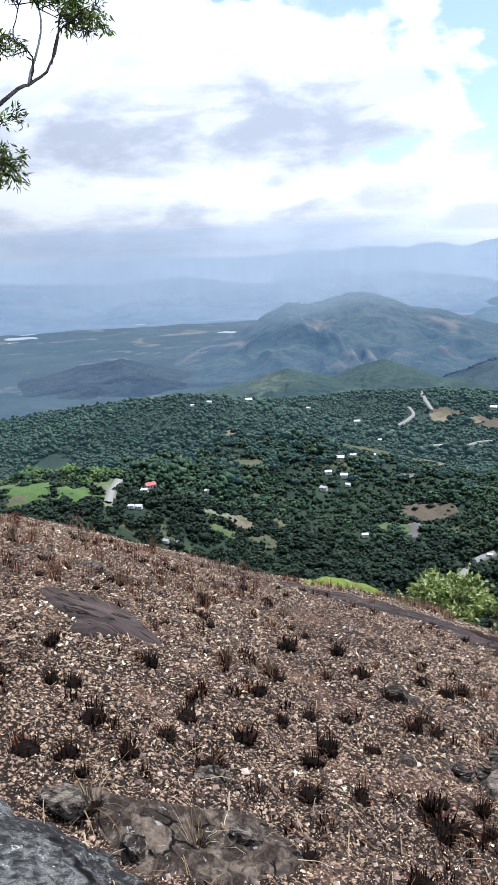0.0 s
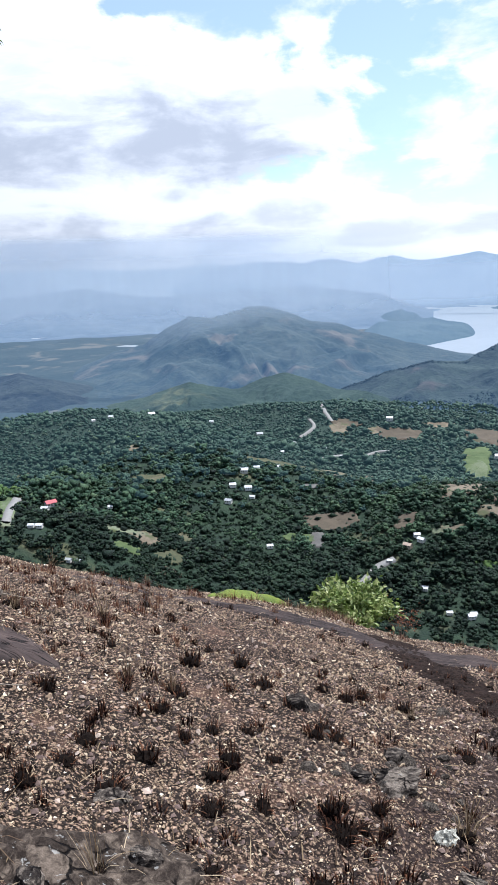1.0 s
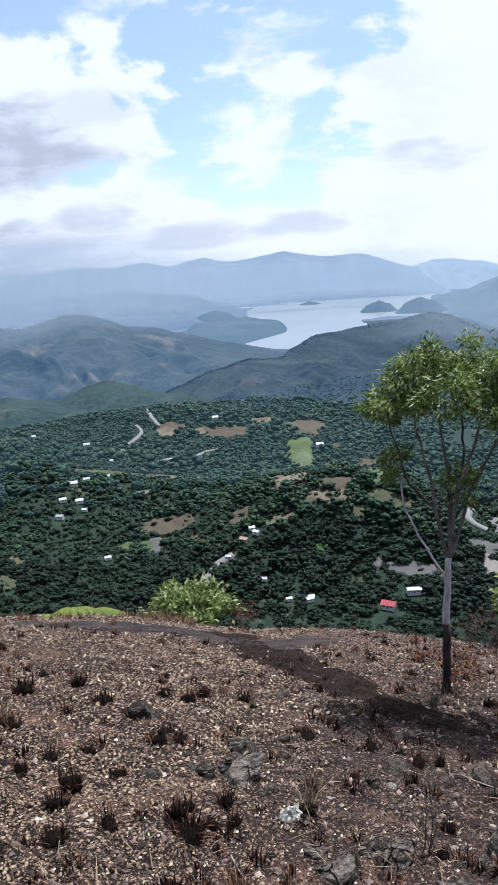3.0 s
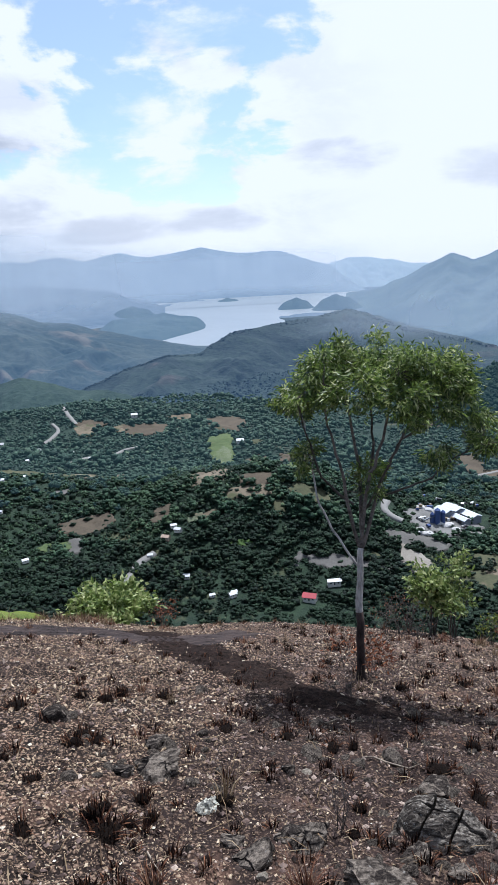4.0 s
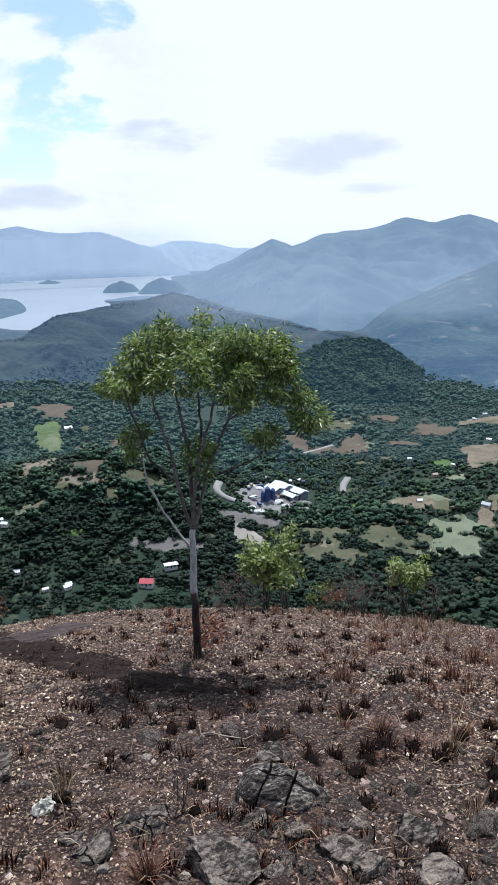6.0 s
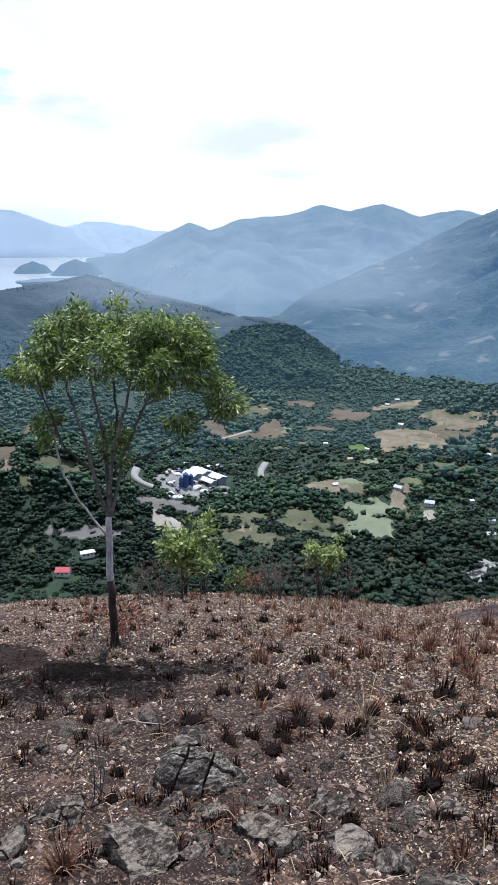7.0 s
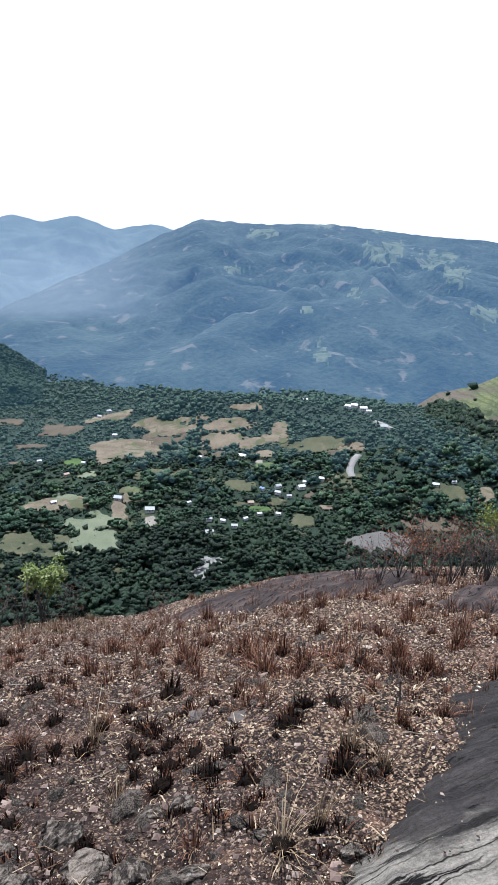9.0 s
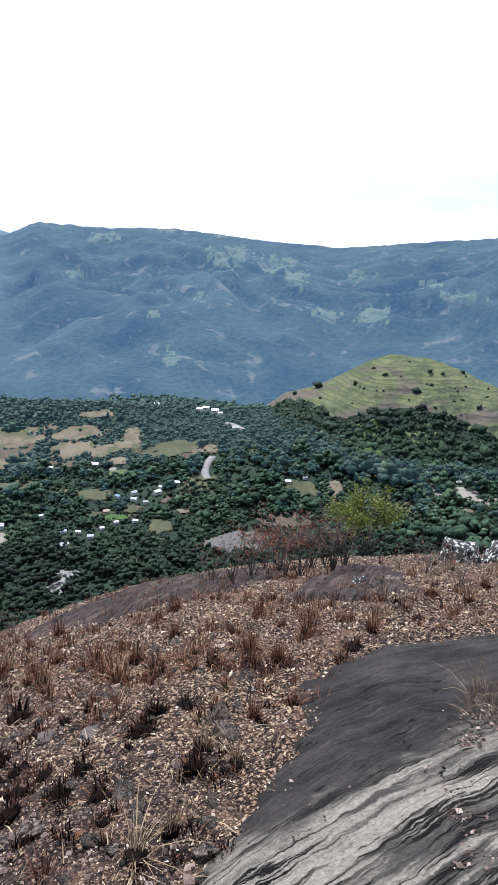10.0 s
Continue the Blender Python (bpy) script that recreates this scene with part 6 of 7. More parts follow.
    px, py = -np.sin(a) * wd, np.cos(a) * wd
    up = rng.uniform(0.0, 0.05, n)
    c = [(x - dx - px, y - dy - py, 0.01), (x - dx + px, y - dy + py, 0.01), (x + px, y + py, 0.02 + up * 0.7), (x - px, y - py, 0.02 + up * 0.7), (x + dx, y + dy, 0.008 + up)]
    V = np.stack([np.stack([u, v, land(u, v) + w], -1) for u, v, w in c], 1).reshape(-1, 3)
    b = (np.arange(n) * 5)[:, None]
    faces = np.concatenate([b + [0, 1, 2], b + [0, 2, 3], b + [3, 2, 4]])
    ob = mesh_object("straws", V, np.ascontiguousarray(faces), M_STRAW, smooth=False)
    tagged(ob, "fallen pale dry grass straws", "straw", kind="stuff")


litter()

# ---- burnt and dry grass ----
TUFTS = {"burnt": (96, 0.02, 0.105, 0.056, 0.0046, M_BURNT), "dry": (120, 0.05, 0.18, 0.048, 0.0030, M_DRY), "straw": (34, 0.12, 0.30, 0.035, 0.0030, M_STRAW)}
TUFT_WORDS = {"burnt": "charred black grass stump on burnt soil", "dry": "scorched red-brown grass tuft", "straw": "dry straw-coloured grass tuft with arching blades"}
TUFT_SETS = {}


def blade_mesh(name, count, lo, hi, foot, width, mat, rng, lean=0.55, bend=0.5):
    """Tapered arching blades that spring from one root."""
    a = rng.uniform(0, 6.28, count)
    r = foot * np.sqrt(rng.random(count))
    x, y = r * np.cos(a), r * np.sin(a)
    out = a + rng.normal(0, 0.6, count)
    ln = rng.uniform(lo, hi, count)
    tip = np.abs(rng.normal(0, lean, count)).clip(0, 1.3)
    w = width * rng.uniform(0.6, 1.3, count)
    verts, faces = [], []
    rows = 4
    for s in range(rows):
        t = s / (rows - 1)
        th = tip * (0.35 + bend * 1.3 * t)
        d = ln * t
        cx, cy, cz = x + np.cos(out) * np.sin(th) * d, y + np.sin(out) * np.sin(th) * d, np.cos(th) * d - 0.01
        k = w * (1 - 0.8 * t)
        verts.append(np.stack([np.stack([cx - np.sin(out) * k, cy + np.cos(out) * k, cz], -1), np.stack([cx + np.sin(out) * k, cy - np.cos(out) * k, cz], -1)], 1))
    V = np.stack(verts, 1).reshape(-1, 3)
    b = (np.arange(count) * rows * 2)[:, None]
    F = np.concatenate([b + [2 * s, 2 * s + 1, 2 * s + 3, 2 * s + 2] for s in range(rows - 1)])
    me_ob = mesh_object(name, V, np.ascontiguousarray(F), mat, smooth=False)
    return me_ob


def tuft_pattern(kind, i):
    rng = np.random.default_rng(100 + i + len(kind) * 17)
    n, lo, hi, foot, width, mat = TUFTS[kind]
    root = empty("grass_tuft")
    bl = blade_mesh("tussock", n, lo, hi, foot, width, mat, rng, 0.62 if kind == "burnt" else 0.60, 0.7)
    bl.parent = root
    tagged(bl, kind="stuff")
    if kind != "burnt":
        st = blade_mesh("stubble", 22, 0.02, 0.06, foot * 1.1, 0.0045, M_BURNT, rng)
        st.parent = root
        tagged(st, kind="stuff")
    bm = bmesh.new()
    bmesh.ops.create_icosphere(bm, subdivisions=2, radius=1)
    for v in bm.verts:
        k = 1 + 0.4 * noise.noise(v.co * 2.3 + Vector((i * 5.1, len(kind), 0)))
        big = 0.054 if kind == "burnt" else 0.046
        v.co = Vector((v.co.x * big * k, v.co.y * big * k, v.co.z * big * 0.66 * k))
    part("root", bm, M_CHAR, root, "charred black root crown")
    return tagged(root, TUFT_WORDS[kind], "grass tuft", "grass tufts")


def tuft(x, y, kind, scale=1.0):
    i = len(TUFT_SETS.get(kind, []))
    r = random.Random(int(x * 1000) + int(y * 777))
    m = Matrix.LocRotScale((x, y, float(land(x, y)) + 0.004), Euler((r.uniform(-0.15, 0.15), r.uniform(-0.15, 0.15), r.uniform(0, 6.28))), Vector((r.uniform(0.65, 1.3), r.uniform(0.65, 1.3), r.uniform(0.6, 1.35))) * scale * r.uniform(0.75, 1.2))
    if i < 6:
        t = tuft_pattern(kind, i)
        TUFT_SETS.setdefault(kind, []).append(t)
    else:
        t = copy_thing(TUFT_SETS[kind][r.randrange(6)], m)
    t.matrix_basis = m


tuft(-2.30, 1.61, 'burnt')
tuft(-2.17, 1.84, 'burnt')
tuft(-1.94, 3.05, 'burnt')
tuft(-1.80, 3.24, 'burnt')
tuft(-1.98, 2.44, 'burnt')
tuft(-1.95, 2.12, 'burnt')
tuft(-1.52, 2.29, 'burnt')
tuft(-1.33, 2.45, 'burnt')
tuft(-1.55, 4.39, 'burnt')
tuft(-1.67, 2.61, 'burnt')
tuft(-2.49, 1.93, 'burnt')
tuft(-2.93, 2.07, 'burnt')
tuft(-2.82, 2.12, 'burnt')
tuft(-2.83, 2.71, 'burnt')
tuft(-3.41, 3.51, 'burnt')
tuft(-3.29, 3.90, 'burnt')
tuft(-3.28, 2.39, 'burnt')
tuft(-2.28, 2.37, 'burnt')
tuft(-1.98, 2.83, 'burnt')
tuft(-1.68, 2.78, 'burnt')
tuft(-1.51, 2.99, 'burnt')
tuft(-1.46, 3.64, 'burnt')
tuft(-1.07, 2.61, 'burnt')
tuft(-2.90, 4.73, 'burnt')
tuft(-2.72, 4.14, 'burnt')
tuft(-1.76, 3.83, 'burnt')
tuft(-2.09, 4.11, 'burnt')
tuft(-1.52, 4.70, 'burnt')
tuft(-0.98, 2.51, 'burnt')
tuft(-4.53, 4.13, 'burnt')
tuft(-4.19, 3.60, 'burnt')
tuft(-2.45, 1.51, 'burnt')
tuft(-3.98, 5.81, 'burnt')
tuft(-4.32, 5.87, 'burnt')
tuft(-2.47, 4.51, 'burnt')
tuft(-0.81, 2.70, 'burnt')
tuft(1.47, 4.66, 'dry')
tuft(2.26, 5.92, 'dry')
tuft(2.40, 4.68, 'dry')
tuft(3.11, 4.82, 'dry')
tuft(3.23, 3.81, 'dry')
tuft(3.46, 3.47, 'dry')
tuft(3.97, 3.56, 'dry')
tuft(3.61, 2.99, 'dry')
tuft(4.17, 3.10, 'dry')
tuft(3.68, 2.56, 'dry')
tuft(2.96, 4.13, 'dry')
tuft(3.36, 4.37, 'dry')
tuft(3.02, 3.17, 'dry')
tuft(3.24, 3.01, 'dry')
tuft(3.10, 5.57, 'dry')
tuft(2.49, 5.34, 'dry')
tuft(2.11, 4.83, 'dry')
tuft(2.13, 3.52, 'burnt')
tuft(1.84, 3.37, 'burnt')
tuft(1.69, 3.76, 'burnt')
tuft(2.27, 3.06, 'burnt')
tuft(2.41, 2.95, 'burnt')
tuft(2.62, 2.38, 'burnt')
tuft(2.77, 2.30, 'burnt')
tuft(2.01, 3.04, 'burnt')
tuft(1.59, 3.11, 'burnt')
tuft(1.32, 3.33, 'burnt')
tuft(1.26, 3.87, 'burnt')
tuft(2.01, 2.27, 'burnt')
tuft(2.45, 2.33, 'burnt')
tuft(2.71, 2.01, 'burnt')
tuft(2.25, 1.74, 'burnt')
tuft(3.12, 2.28, 'dry')
tuft(1.84, 2.23, 'burnt')
tuft(1.64, 2.60, 'burnt')
tuft(1.82, 2.55, 'burnt')
tuft(1.04, 3.00, 'burnt')
tuft(3.37, 2.60, 'dry')
tuft(3.51, 2.99, 'dry')
tuft(3.45, 2.37, 'dry')
tuft(3.59, 2.24, 'dry')
tuft(4.07, 1.94, 'burnt')
tuft(4.97, 1.87, 'burnt')
tuft(4.50, 2.02, 'dry')
tuft(4.32, 2.47, 'dry')
tuft(4.79, 2.47, 'dry')
tuft(4.31, 2.71, 'dry')
tuft(4.65, 3.19, 'dry')
tuft(5.58, 2.36, 'burnt')
tuft(5.79, 1.77, 'dry')
tuft(6.39, 1.84, 'straw')
tuft(7.71, 2.68, 'straw')
tuft(8.32, 3.14, 'straw')
tuft(3.40, 0.77, 'straw')
tuft(3.52, 0.87, 'straw')
tuft(2.40, 1.61, 'straw')
tuft(2.42, 1.85, 'straw')
tuft(1.82, 1.48, 'straw')
tuft(1.65, 1.50, 'straw')
tuft(2.85, 1.86, 'dry')
tuft(3.09, 1.76, 'dry')
tuft(4.76, 4.32, 'dry')
tuft(4.34, 4.14, 'dry')
tuft(3.07, 3.30, 'dry')
tuft(3.30, 3.76, 'dry')
tuft(3.74, 4.81, 'dry')
tuft(3.06, 4.25, 'dry')
tuft(-0.48, 2.87, 'straw')
tuft(-0.67, 2.13, 'dry')
tuft(-0.08, 2.16, 'dry')
tuft(0.21, 3.76, 'burnt')
tuft(-1.52, 4.64, 'burnt')
tuft(-0.62, 3.96, 'burnt')
tuft(0.99, 3.94, 'burnt')
tuft(1.43, 4.02, 'burnt')
tuft(0.97, 3.18, 'burnt')
tuft(1.16, 3.18, 'burnt')
tuft(0.66, 2.92, 'burnt')
tuft(1.53, 5.56, 'burnt')
tuft(1.34, 5.68, 'burnt')
tuft(1.00, 5.81, 'burnt')
tuft(0.61, 6.18, 'burnt')
tuft(-1.33, 3.52, 'burnt')
tuft(-1.43, 3.43, 'burnt')
tuft(-1.04, 2.70, 'burnt')
tuft(-0.96, 2.51, 'burnt')
tuft(-1.78, 4.52, 'burnt')
tuft(0.71, 5.25, 'burnt')
tuft(2.05, 6.44, 'burnt')
tuft(2.44, 6.37, 'burnt')
tuft(1.70, 4.98, 'burnt')
tuft(0.08, 3.74, 'burnt')
tuft(0.83, 3.14, 'burnt')
tuft(0.68, 3.47, 'burnt')
tuft(-1.60, 1.59, 'straw')
tuft(-1.97, 1.42, 'straw')
tuft(-5.97, 4.18, 'straw')
tuft(-6.49, 5.61, 'straw')
tuft(-7.14, 7.55, 'straw')
tuft(-4.44, 4.11, 'straw')
tuft(-2.75, 3.38, 'straw')
tuft(-2.43, 3.43, 'straw')
tuft(4.27, 5.58, 'dry')
tuft(3.93, 5.60, 'dry')
tuft(3.30, 5.03, 'dry')
tuft(2.76, 4.53, 'dry')
tuft(3.18, 5.73, 'dry')
tuft(1.84, 6.66, 'burnt')
tuft(1.27, 5.54, 'burnt')
tuft(3.02, 4.08, 'dry')
tuft(3.25, 3.62, 'dry')
tuft(3.55, 3.72, 'dry')
tuft(1.52, 3.35, 'burnt')
tuft(1.19, 3.25, 'burnt')
tuft(2.00, 3.14, 'burnt')
tuft(2.45, 3.51, 'burnt')
tuft(2.12, 4.53, 'burnt')
tuft(1.91, 4.62, 'burnt')
tuft(1.69, 3.21, 'straw')
tuft(1.42, 2.40, 'straw')
tuft(1.64, 2.36, 'burnt')
tuft(1.95, 2.52, 'burnt')
tuft(1.89, 1.99, 'burnt')


def stubble_field(kind, spots, label):
    """Stumps too many to tell apart, joined."""
    rng = np.random.default_rng(57)
    n, lo, hi, foot, width, mat = TUFTS[kind]
    V, F, base = [], [], 0
    for x, y, k in spots:
        ob = blade_mesh("one", 46, lo * k, hi * k, foot * k, width, mat, rng, 0.62, 0.7)
        v, f = np.empty(len(ob.data.vertices) * 3, np.float32), np.empty(len(ob.data.loops), np.int32)
        ob.data.vertices.foreach_get("co", v)
        ob.data.loops.foreach_get("vertex_index", f)
        V.append(v.reshape(-1, 3) + np.array([x, y, float(land(x, y))]))
        F.append(f.reshape(-1, 4) + base)
        base += len(v) // 3
        me = ob.data
        bpy.data.objects.remove(ob)
        bpy.data.meshes.remove(me)
    ob = mesh_object("grass_stubble", np.concatenate(V), np.ascontiguousarray(np.concatenate(F)), mat, smooth=False)
    tagged(ob, label, "grass", kind="stuff")


def more_tufts():
    rng = np.random.default_rng(23)
    x, y = near_scatter(1300, rng, 1.4, 11.5, 0.9)
    ok = off_slab(x, y, -0.02) & (fbm(x * 0.7, y * 0.7, 2, 97) > -0.25)
    x, y = x[ok], y[ok]
    done, rest = 0, {"burnt": [], "dry": []}
    for px, py in zip(x, y):
        az, r = math.degrees(math.atan2(px, py)), math.hypot(px, py)
        p = rng.random()
        kind = "burnt"
        if r > 3.6 and az > 18 and p < 0.8:
            kind = "dry"
        elif r > 8.5 and p < 0.6:
            kind = "straw" if p < 0.3 else "dry"
        elif p < 0.05:
            kind = "straw"
        size = float(rng.uniform(0.5, 1.0))
        if done < 118:
            tuft(float(px), float(py), kind, size)
            done += 1
        else:
            rest["burnt" if kind == "burnt" else "dry"].append((float(px), float(py), size * 0.9))
    stubble_field("burnt", rest["burnt"], "charred black grass stubble on burnt soil")
    stubble_field("dry", rest["dry"], "scorched red-brown grass stubble")


more_tufts()


def grit_patch(spots, label):
    """Loose chips and crumbs caught in the hollows of the slab."""
    rng = np.random.default_rng(71)
    base, f = ico(0)
    V = []
    for x, y, wide, deep, n in spots:
        u, v = x + rng.normal(0, wide, n), y + rng.normal(0, deep, n)
        size = rng.lognormal(math.log(0.0042), 0.45, n).clip(0.002, 0.011)
        shape = base[None] * rng.uniform(0.6, 1.3, (n, len(base), 1)) * rng.uniform(0.6, 1.5, (n, 1, 3)) * np.array([1, 1, 0.55])
        V.append(shape * size[:, None, None] + np.stack([u, v, land(u, v) + 0.058 + size * 0.3], -1)[:, None, :])
    V = np.concatenate(V)
    ob = mesh_object("loose_grit", V.reshape(-1, 3), np.ascontiguousarray((f[None] + (np.arange(len(V)) * len(base))[:, None, None]).reshape(-1, 3)), M_GRAVEL, smooth=False)
    tagged(ob, label, "gravel", kind="stuff")


grit_patch([(3.30, 0.74, 0.13, 0.10, 520), (2.98, 0.72, 0.09, 0.05, 160), (2.60, 0.65, 0.07, 0.05, 120), (2.40, 0.55, 0.05, 0.06, 160), (2.20, 0.42, 0.05, 0.07, 140), (2.7, 1.0, 0.5, 0.2, 70)], "pale grit and chips on the bedrock")
for gx, gy, gs in ((3.28, 0.70, 0.8), (3.40, 0.68, 0.9), (3.46, 0.80, 0.8), (3.36, 0.85, 0.7), (3.24, 0.78, 0.6), (3.55, 0.74, 0.9), (2.62, 0.66, 0.35), (2.42, 0.56, 0.35)):
    tuft(gx, gy, "straw", gs)


def crumpled_scrap(x, y, size):
    """A thin sheet crumpled into sharp folds."""
    bm = bmesh.new()
    n = 11
    g = []
    for i in range(n):
        for j in range(n):
            u, v = i / (n - 1) - 0.5, j / (n - 1) - 0.5
            q = Vector((u, v, 0)) * 7
            g.append(bm.verts.new((size * (u * (1 - 0.5 * abs(v)) + 0.12 * noise.noise(q)), size * (v * 0.7 + 0.12 * noise.noise(q + Vector((9, 0, 0)))),
                                   size * (0.16 + 0.30 * abs(noise.noise(q * 0.8 + Vector((0, 7, 0)))) - 0.5 * (u * u + v * v)))))
    for i in range(n - 1):
        for j in range(n - 1):
            bm.faces.new((g[i * n + j], g[(i + 1) * n + j], g[(i + 1) * n + j + 1], g[i * n + j + 1]))
    me = bpy.data.meshes.new("crumpled_scrap")
    bm.to_mesh(me)
    bm.free()
    me.materials.append(material("white_scrap", (0.05, 0.045, 0.035), (0.52, 0.51, 0.44), 30.0, 90.0, 0.8, 0.6, bump_distance=0.004))
    ob = new("crumpled_scrap", me)
    ob.matrix_basis = pose(x, y, float(land(x, y)) + 0.005, 8, -6, 30)
    tagged(ob, "crumpled whitish scrap lying on burnt soil", "scrap")


crumpled_scrap(-0.56, 2.83, 0.13)


def fallen_stick(x, y, length, turn, thick):
    r = random.Random(int(x * 900) + int(y * 300))
    a = radians(turn)
    pts = []
    for i in range(6):
        k = i / 5 - 0.5
        px, py = x + math.cos(a) * length * k - math.sin(a) * r.uniform(-0.03, 0.03) * length, y + math.sin(a) * length * k + math.cos(a) * r.uniform(-0.03, 0.03) * length
        pts.append((px, py, float(land(px, py)) + thick * 1.6 + 0.004))
    bm = bmesh.new()
    tube(bm, pts, [thick, thick * 0.95, thick * 0.85, thick * 0.75, thick * 0.6, thick * 0.35], 6)
    me = bpy.data.meshes.new("fallen_stick")
    bm.to_mesh(me)
    bm.free()
    me.materials.append(M_STICK)
    tagged(new("fallen_stick", me), "bleached fallen stick on burnt soil", "stick", "fallen sticks")


M_STICK = material("bleached_wood", (0.10, 0.078, 0.060), (0.30, 0.25, 0.195), 12.0, 80.0, 0.85, 0.5, bump_distance=0.003)
# ---- trees and shrubs ----
M_BARK = material("pale_bark", (0.22, 0.20, 0.185), (0.52, 0.49, 0.46), 9.0, 60.0, 0.8, 0.5, stretch=(1, 1, 0.3), bump_distance=0.006)
M_LIMB = material("grey_limb_bark", (0.055, 0.046, 0.040), (0.20, 0.175, 0.155), 9.0, 60.0, 0.85, 0.5, bump_distance=0.004)
M_BARK_DARK = material("dark_twig_bark", (0.03, 0.024, 0.02), (0.11, 0.095, 0.085), 9.0, 60.0, 0.85, 0.5, bump_distance=0.004)
M_CHARBARK = material("charred_bark", (0.012, 0.009, 0.008), (0.055, 0.035, 0.03), 14.0, 70.0, 0.9, 0.9, stretch=(1, 1, 0.4), bump_distance=0.008)
M_LEAF = ramp_material("gum_leaf", [(0.0, (0.026, 0.048, 0.014)), (0.45, (0.092, 0.145, 0.028)), (0.80, (0.225, 0.30, 0.058)), (1.0, (0.50, 0.51, 0.28))], 0.38, 0.5, 0.44, 20.0, 0.1)
M_LEAF_BUSH = ramp_material("bush_leaf", [(0.0, (0.050, 0.085, 0.020)), (0.5, (0.165, 0.225, 0.050)), (1.0, (0.39, 0.42, 0.18))], 0.5, 0.4, 0.35, 20.0, 0.1)
M_LEAF_YELLOW = ramp_material("yellow_leaf", [(0.0, (0.05, 0.085, 0.016)), (0.6, (0.13, 0.17, 0.028)), (1.0, (0.26, 0.25, 0.045))], 0.5, 0.4, 0.35, 20.0, 0.1)
M_LEAF_DEAD = ramp_material("dead_leaf", [(0.0, (0.045, 0.016, 0.010)), (0.6, (0.16, 0.058, 0.030)), (1.0, (0.34, 0.135, 0.062))], 0.7, 0.3, 0.3, 20.0, 0.1)


def tube(bm, pts, radii, seg=8):
    """A round tapered limb through the points."""
    pts = [Vector(p) for p in pts]
    rings = []
    side = None
    for i, p in enumerate(pts):
        d = (pts[min(i + 1, len(pts) - 1)] - pts[max(i - 1, 0)]).normalized()
        ref = Vector((1, 0, 0)) if abs(d.x) < 0.8 else Vector((0, 1, 0))
        side = (side - d * side.dot(d)).normalized() if side else d.cross(ref).normalized()
        up = d.cross(side)
        rings.append([bm.verts.new(p + (side * math.cos(2 * math.pi * k / seg) + up * math.sin(2 * math.pi * k / seg)) * radii[i]) for k in range(seg)])
    for a, b in zip(rings, rings[1:]):
        for k in range(seg):
            f = bm.faces.new((a[k], a[(k + 1) % seg], b[(k + 1) % seg], b[k]))
            f.smooth = True
    bm.faces.new(rings[-1])


def bent(pts, rng, wobble, n=4):
    """The points joined smoothly, with small kinks."""
    pts = [Vector(p) for p in pts]
    out = []
    for i in range(len(pts) - 1):
        p0, p1, p2, p3 = pts[max(i - 1, 0)], pts[i], pts[i + 1], pts[min(i + 2, len(pts) - 1)]
        for s in range(n):
            t = s / n
            q = 0.5 * ((2 * p1) + (p2 - p0) * t + (2 * p0 - 5 * p1 + 4 * p2 - p3) * t * t + (3 * p1 - p0 - 3 * p2 + p3) * t ** 3)
            if i or s:
                q = q + Vector(rng.normal(0, wobble, 3))
            out.append(q)
    return out + [pts[-1]]


def leaves(name, pos, way, length, width, mat, parent, label="", rng=None):
    """Folded pointed leaves, each hanging its own way."""
    pos, way = np.asarray(pos), np.asarray(way)
    n = len(pos)
    way = way / np.linalg.norm(way, axis=1, keepdims=True)
    side = np.cross(way, rng.normal(0, 1, (n, 3)))
    side /= np.linalg.norm(side, axis=1, keepdims=True) + 1e-9
    nor = np.cross(side, way)
    L = (length * rng.uniform(0.6, 1.25, n))[:, None]
    W = (width * rng.uniform(0.7, 1.25, n))[:, None]
    mid = pos + way * L * 0.42
    tip = pos + way * L + nor * L * rng.normal(0, 0.12, (n, 1))
    V = np.stack([pos, mid + side * W / 2 + nor * W * 0.2, tip, mid - side * W / 2 + nor * W * 0.2], 1).reshape(-1, 3)
    b = (np.arange(n) * 4)[:, None]
    ob = mesh_object(name, V, np.ascontiguousarray(np.concatenate([b + [0, 1, 2], b + [0, 2, 3]])), mat, parent, smooth=False)
    return tagged(ob, label)


for stick in ((0.42, 3.56, 0.34, -12, 0.006), (0.10, 4.25, 0.42, 20, 0.006), (2.30, 3.75, 0.40, -15, 0.009), (2.9, 3.3, 0.30, 30, 0.006), (-3.55, 3.05, 0.42, 8, 0.006), (-3.0, 2.55, 0.26, 40, 0.005), (-1.75, 1.72, 0.30, 65, 0.005),
              (1.9, 4.9, 0.5, -30, 0.008), (3.95, 4.4, 0.5, 10, 0.008), (2.85, 1.72, 0.26, -20, 0.005), (0.95, 2.7, 0.24, 50, 0.005), (-0.7, 2.3, 0.22, -60, 0.004), (-4.6, 4.4, 0.5, 25, 0.008), (1.55, 2.85, 0.28, 5, 0.005)):
    fallen_stick(*stick)


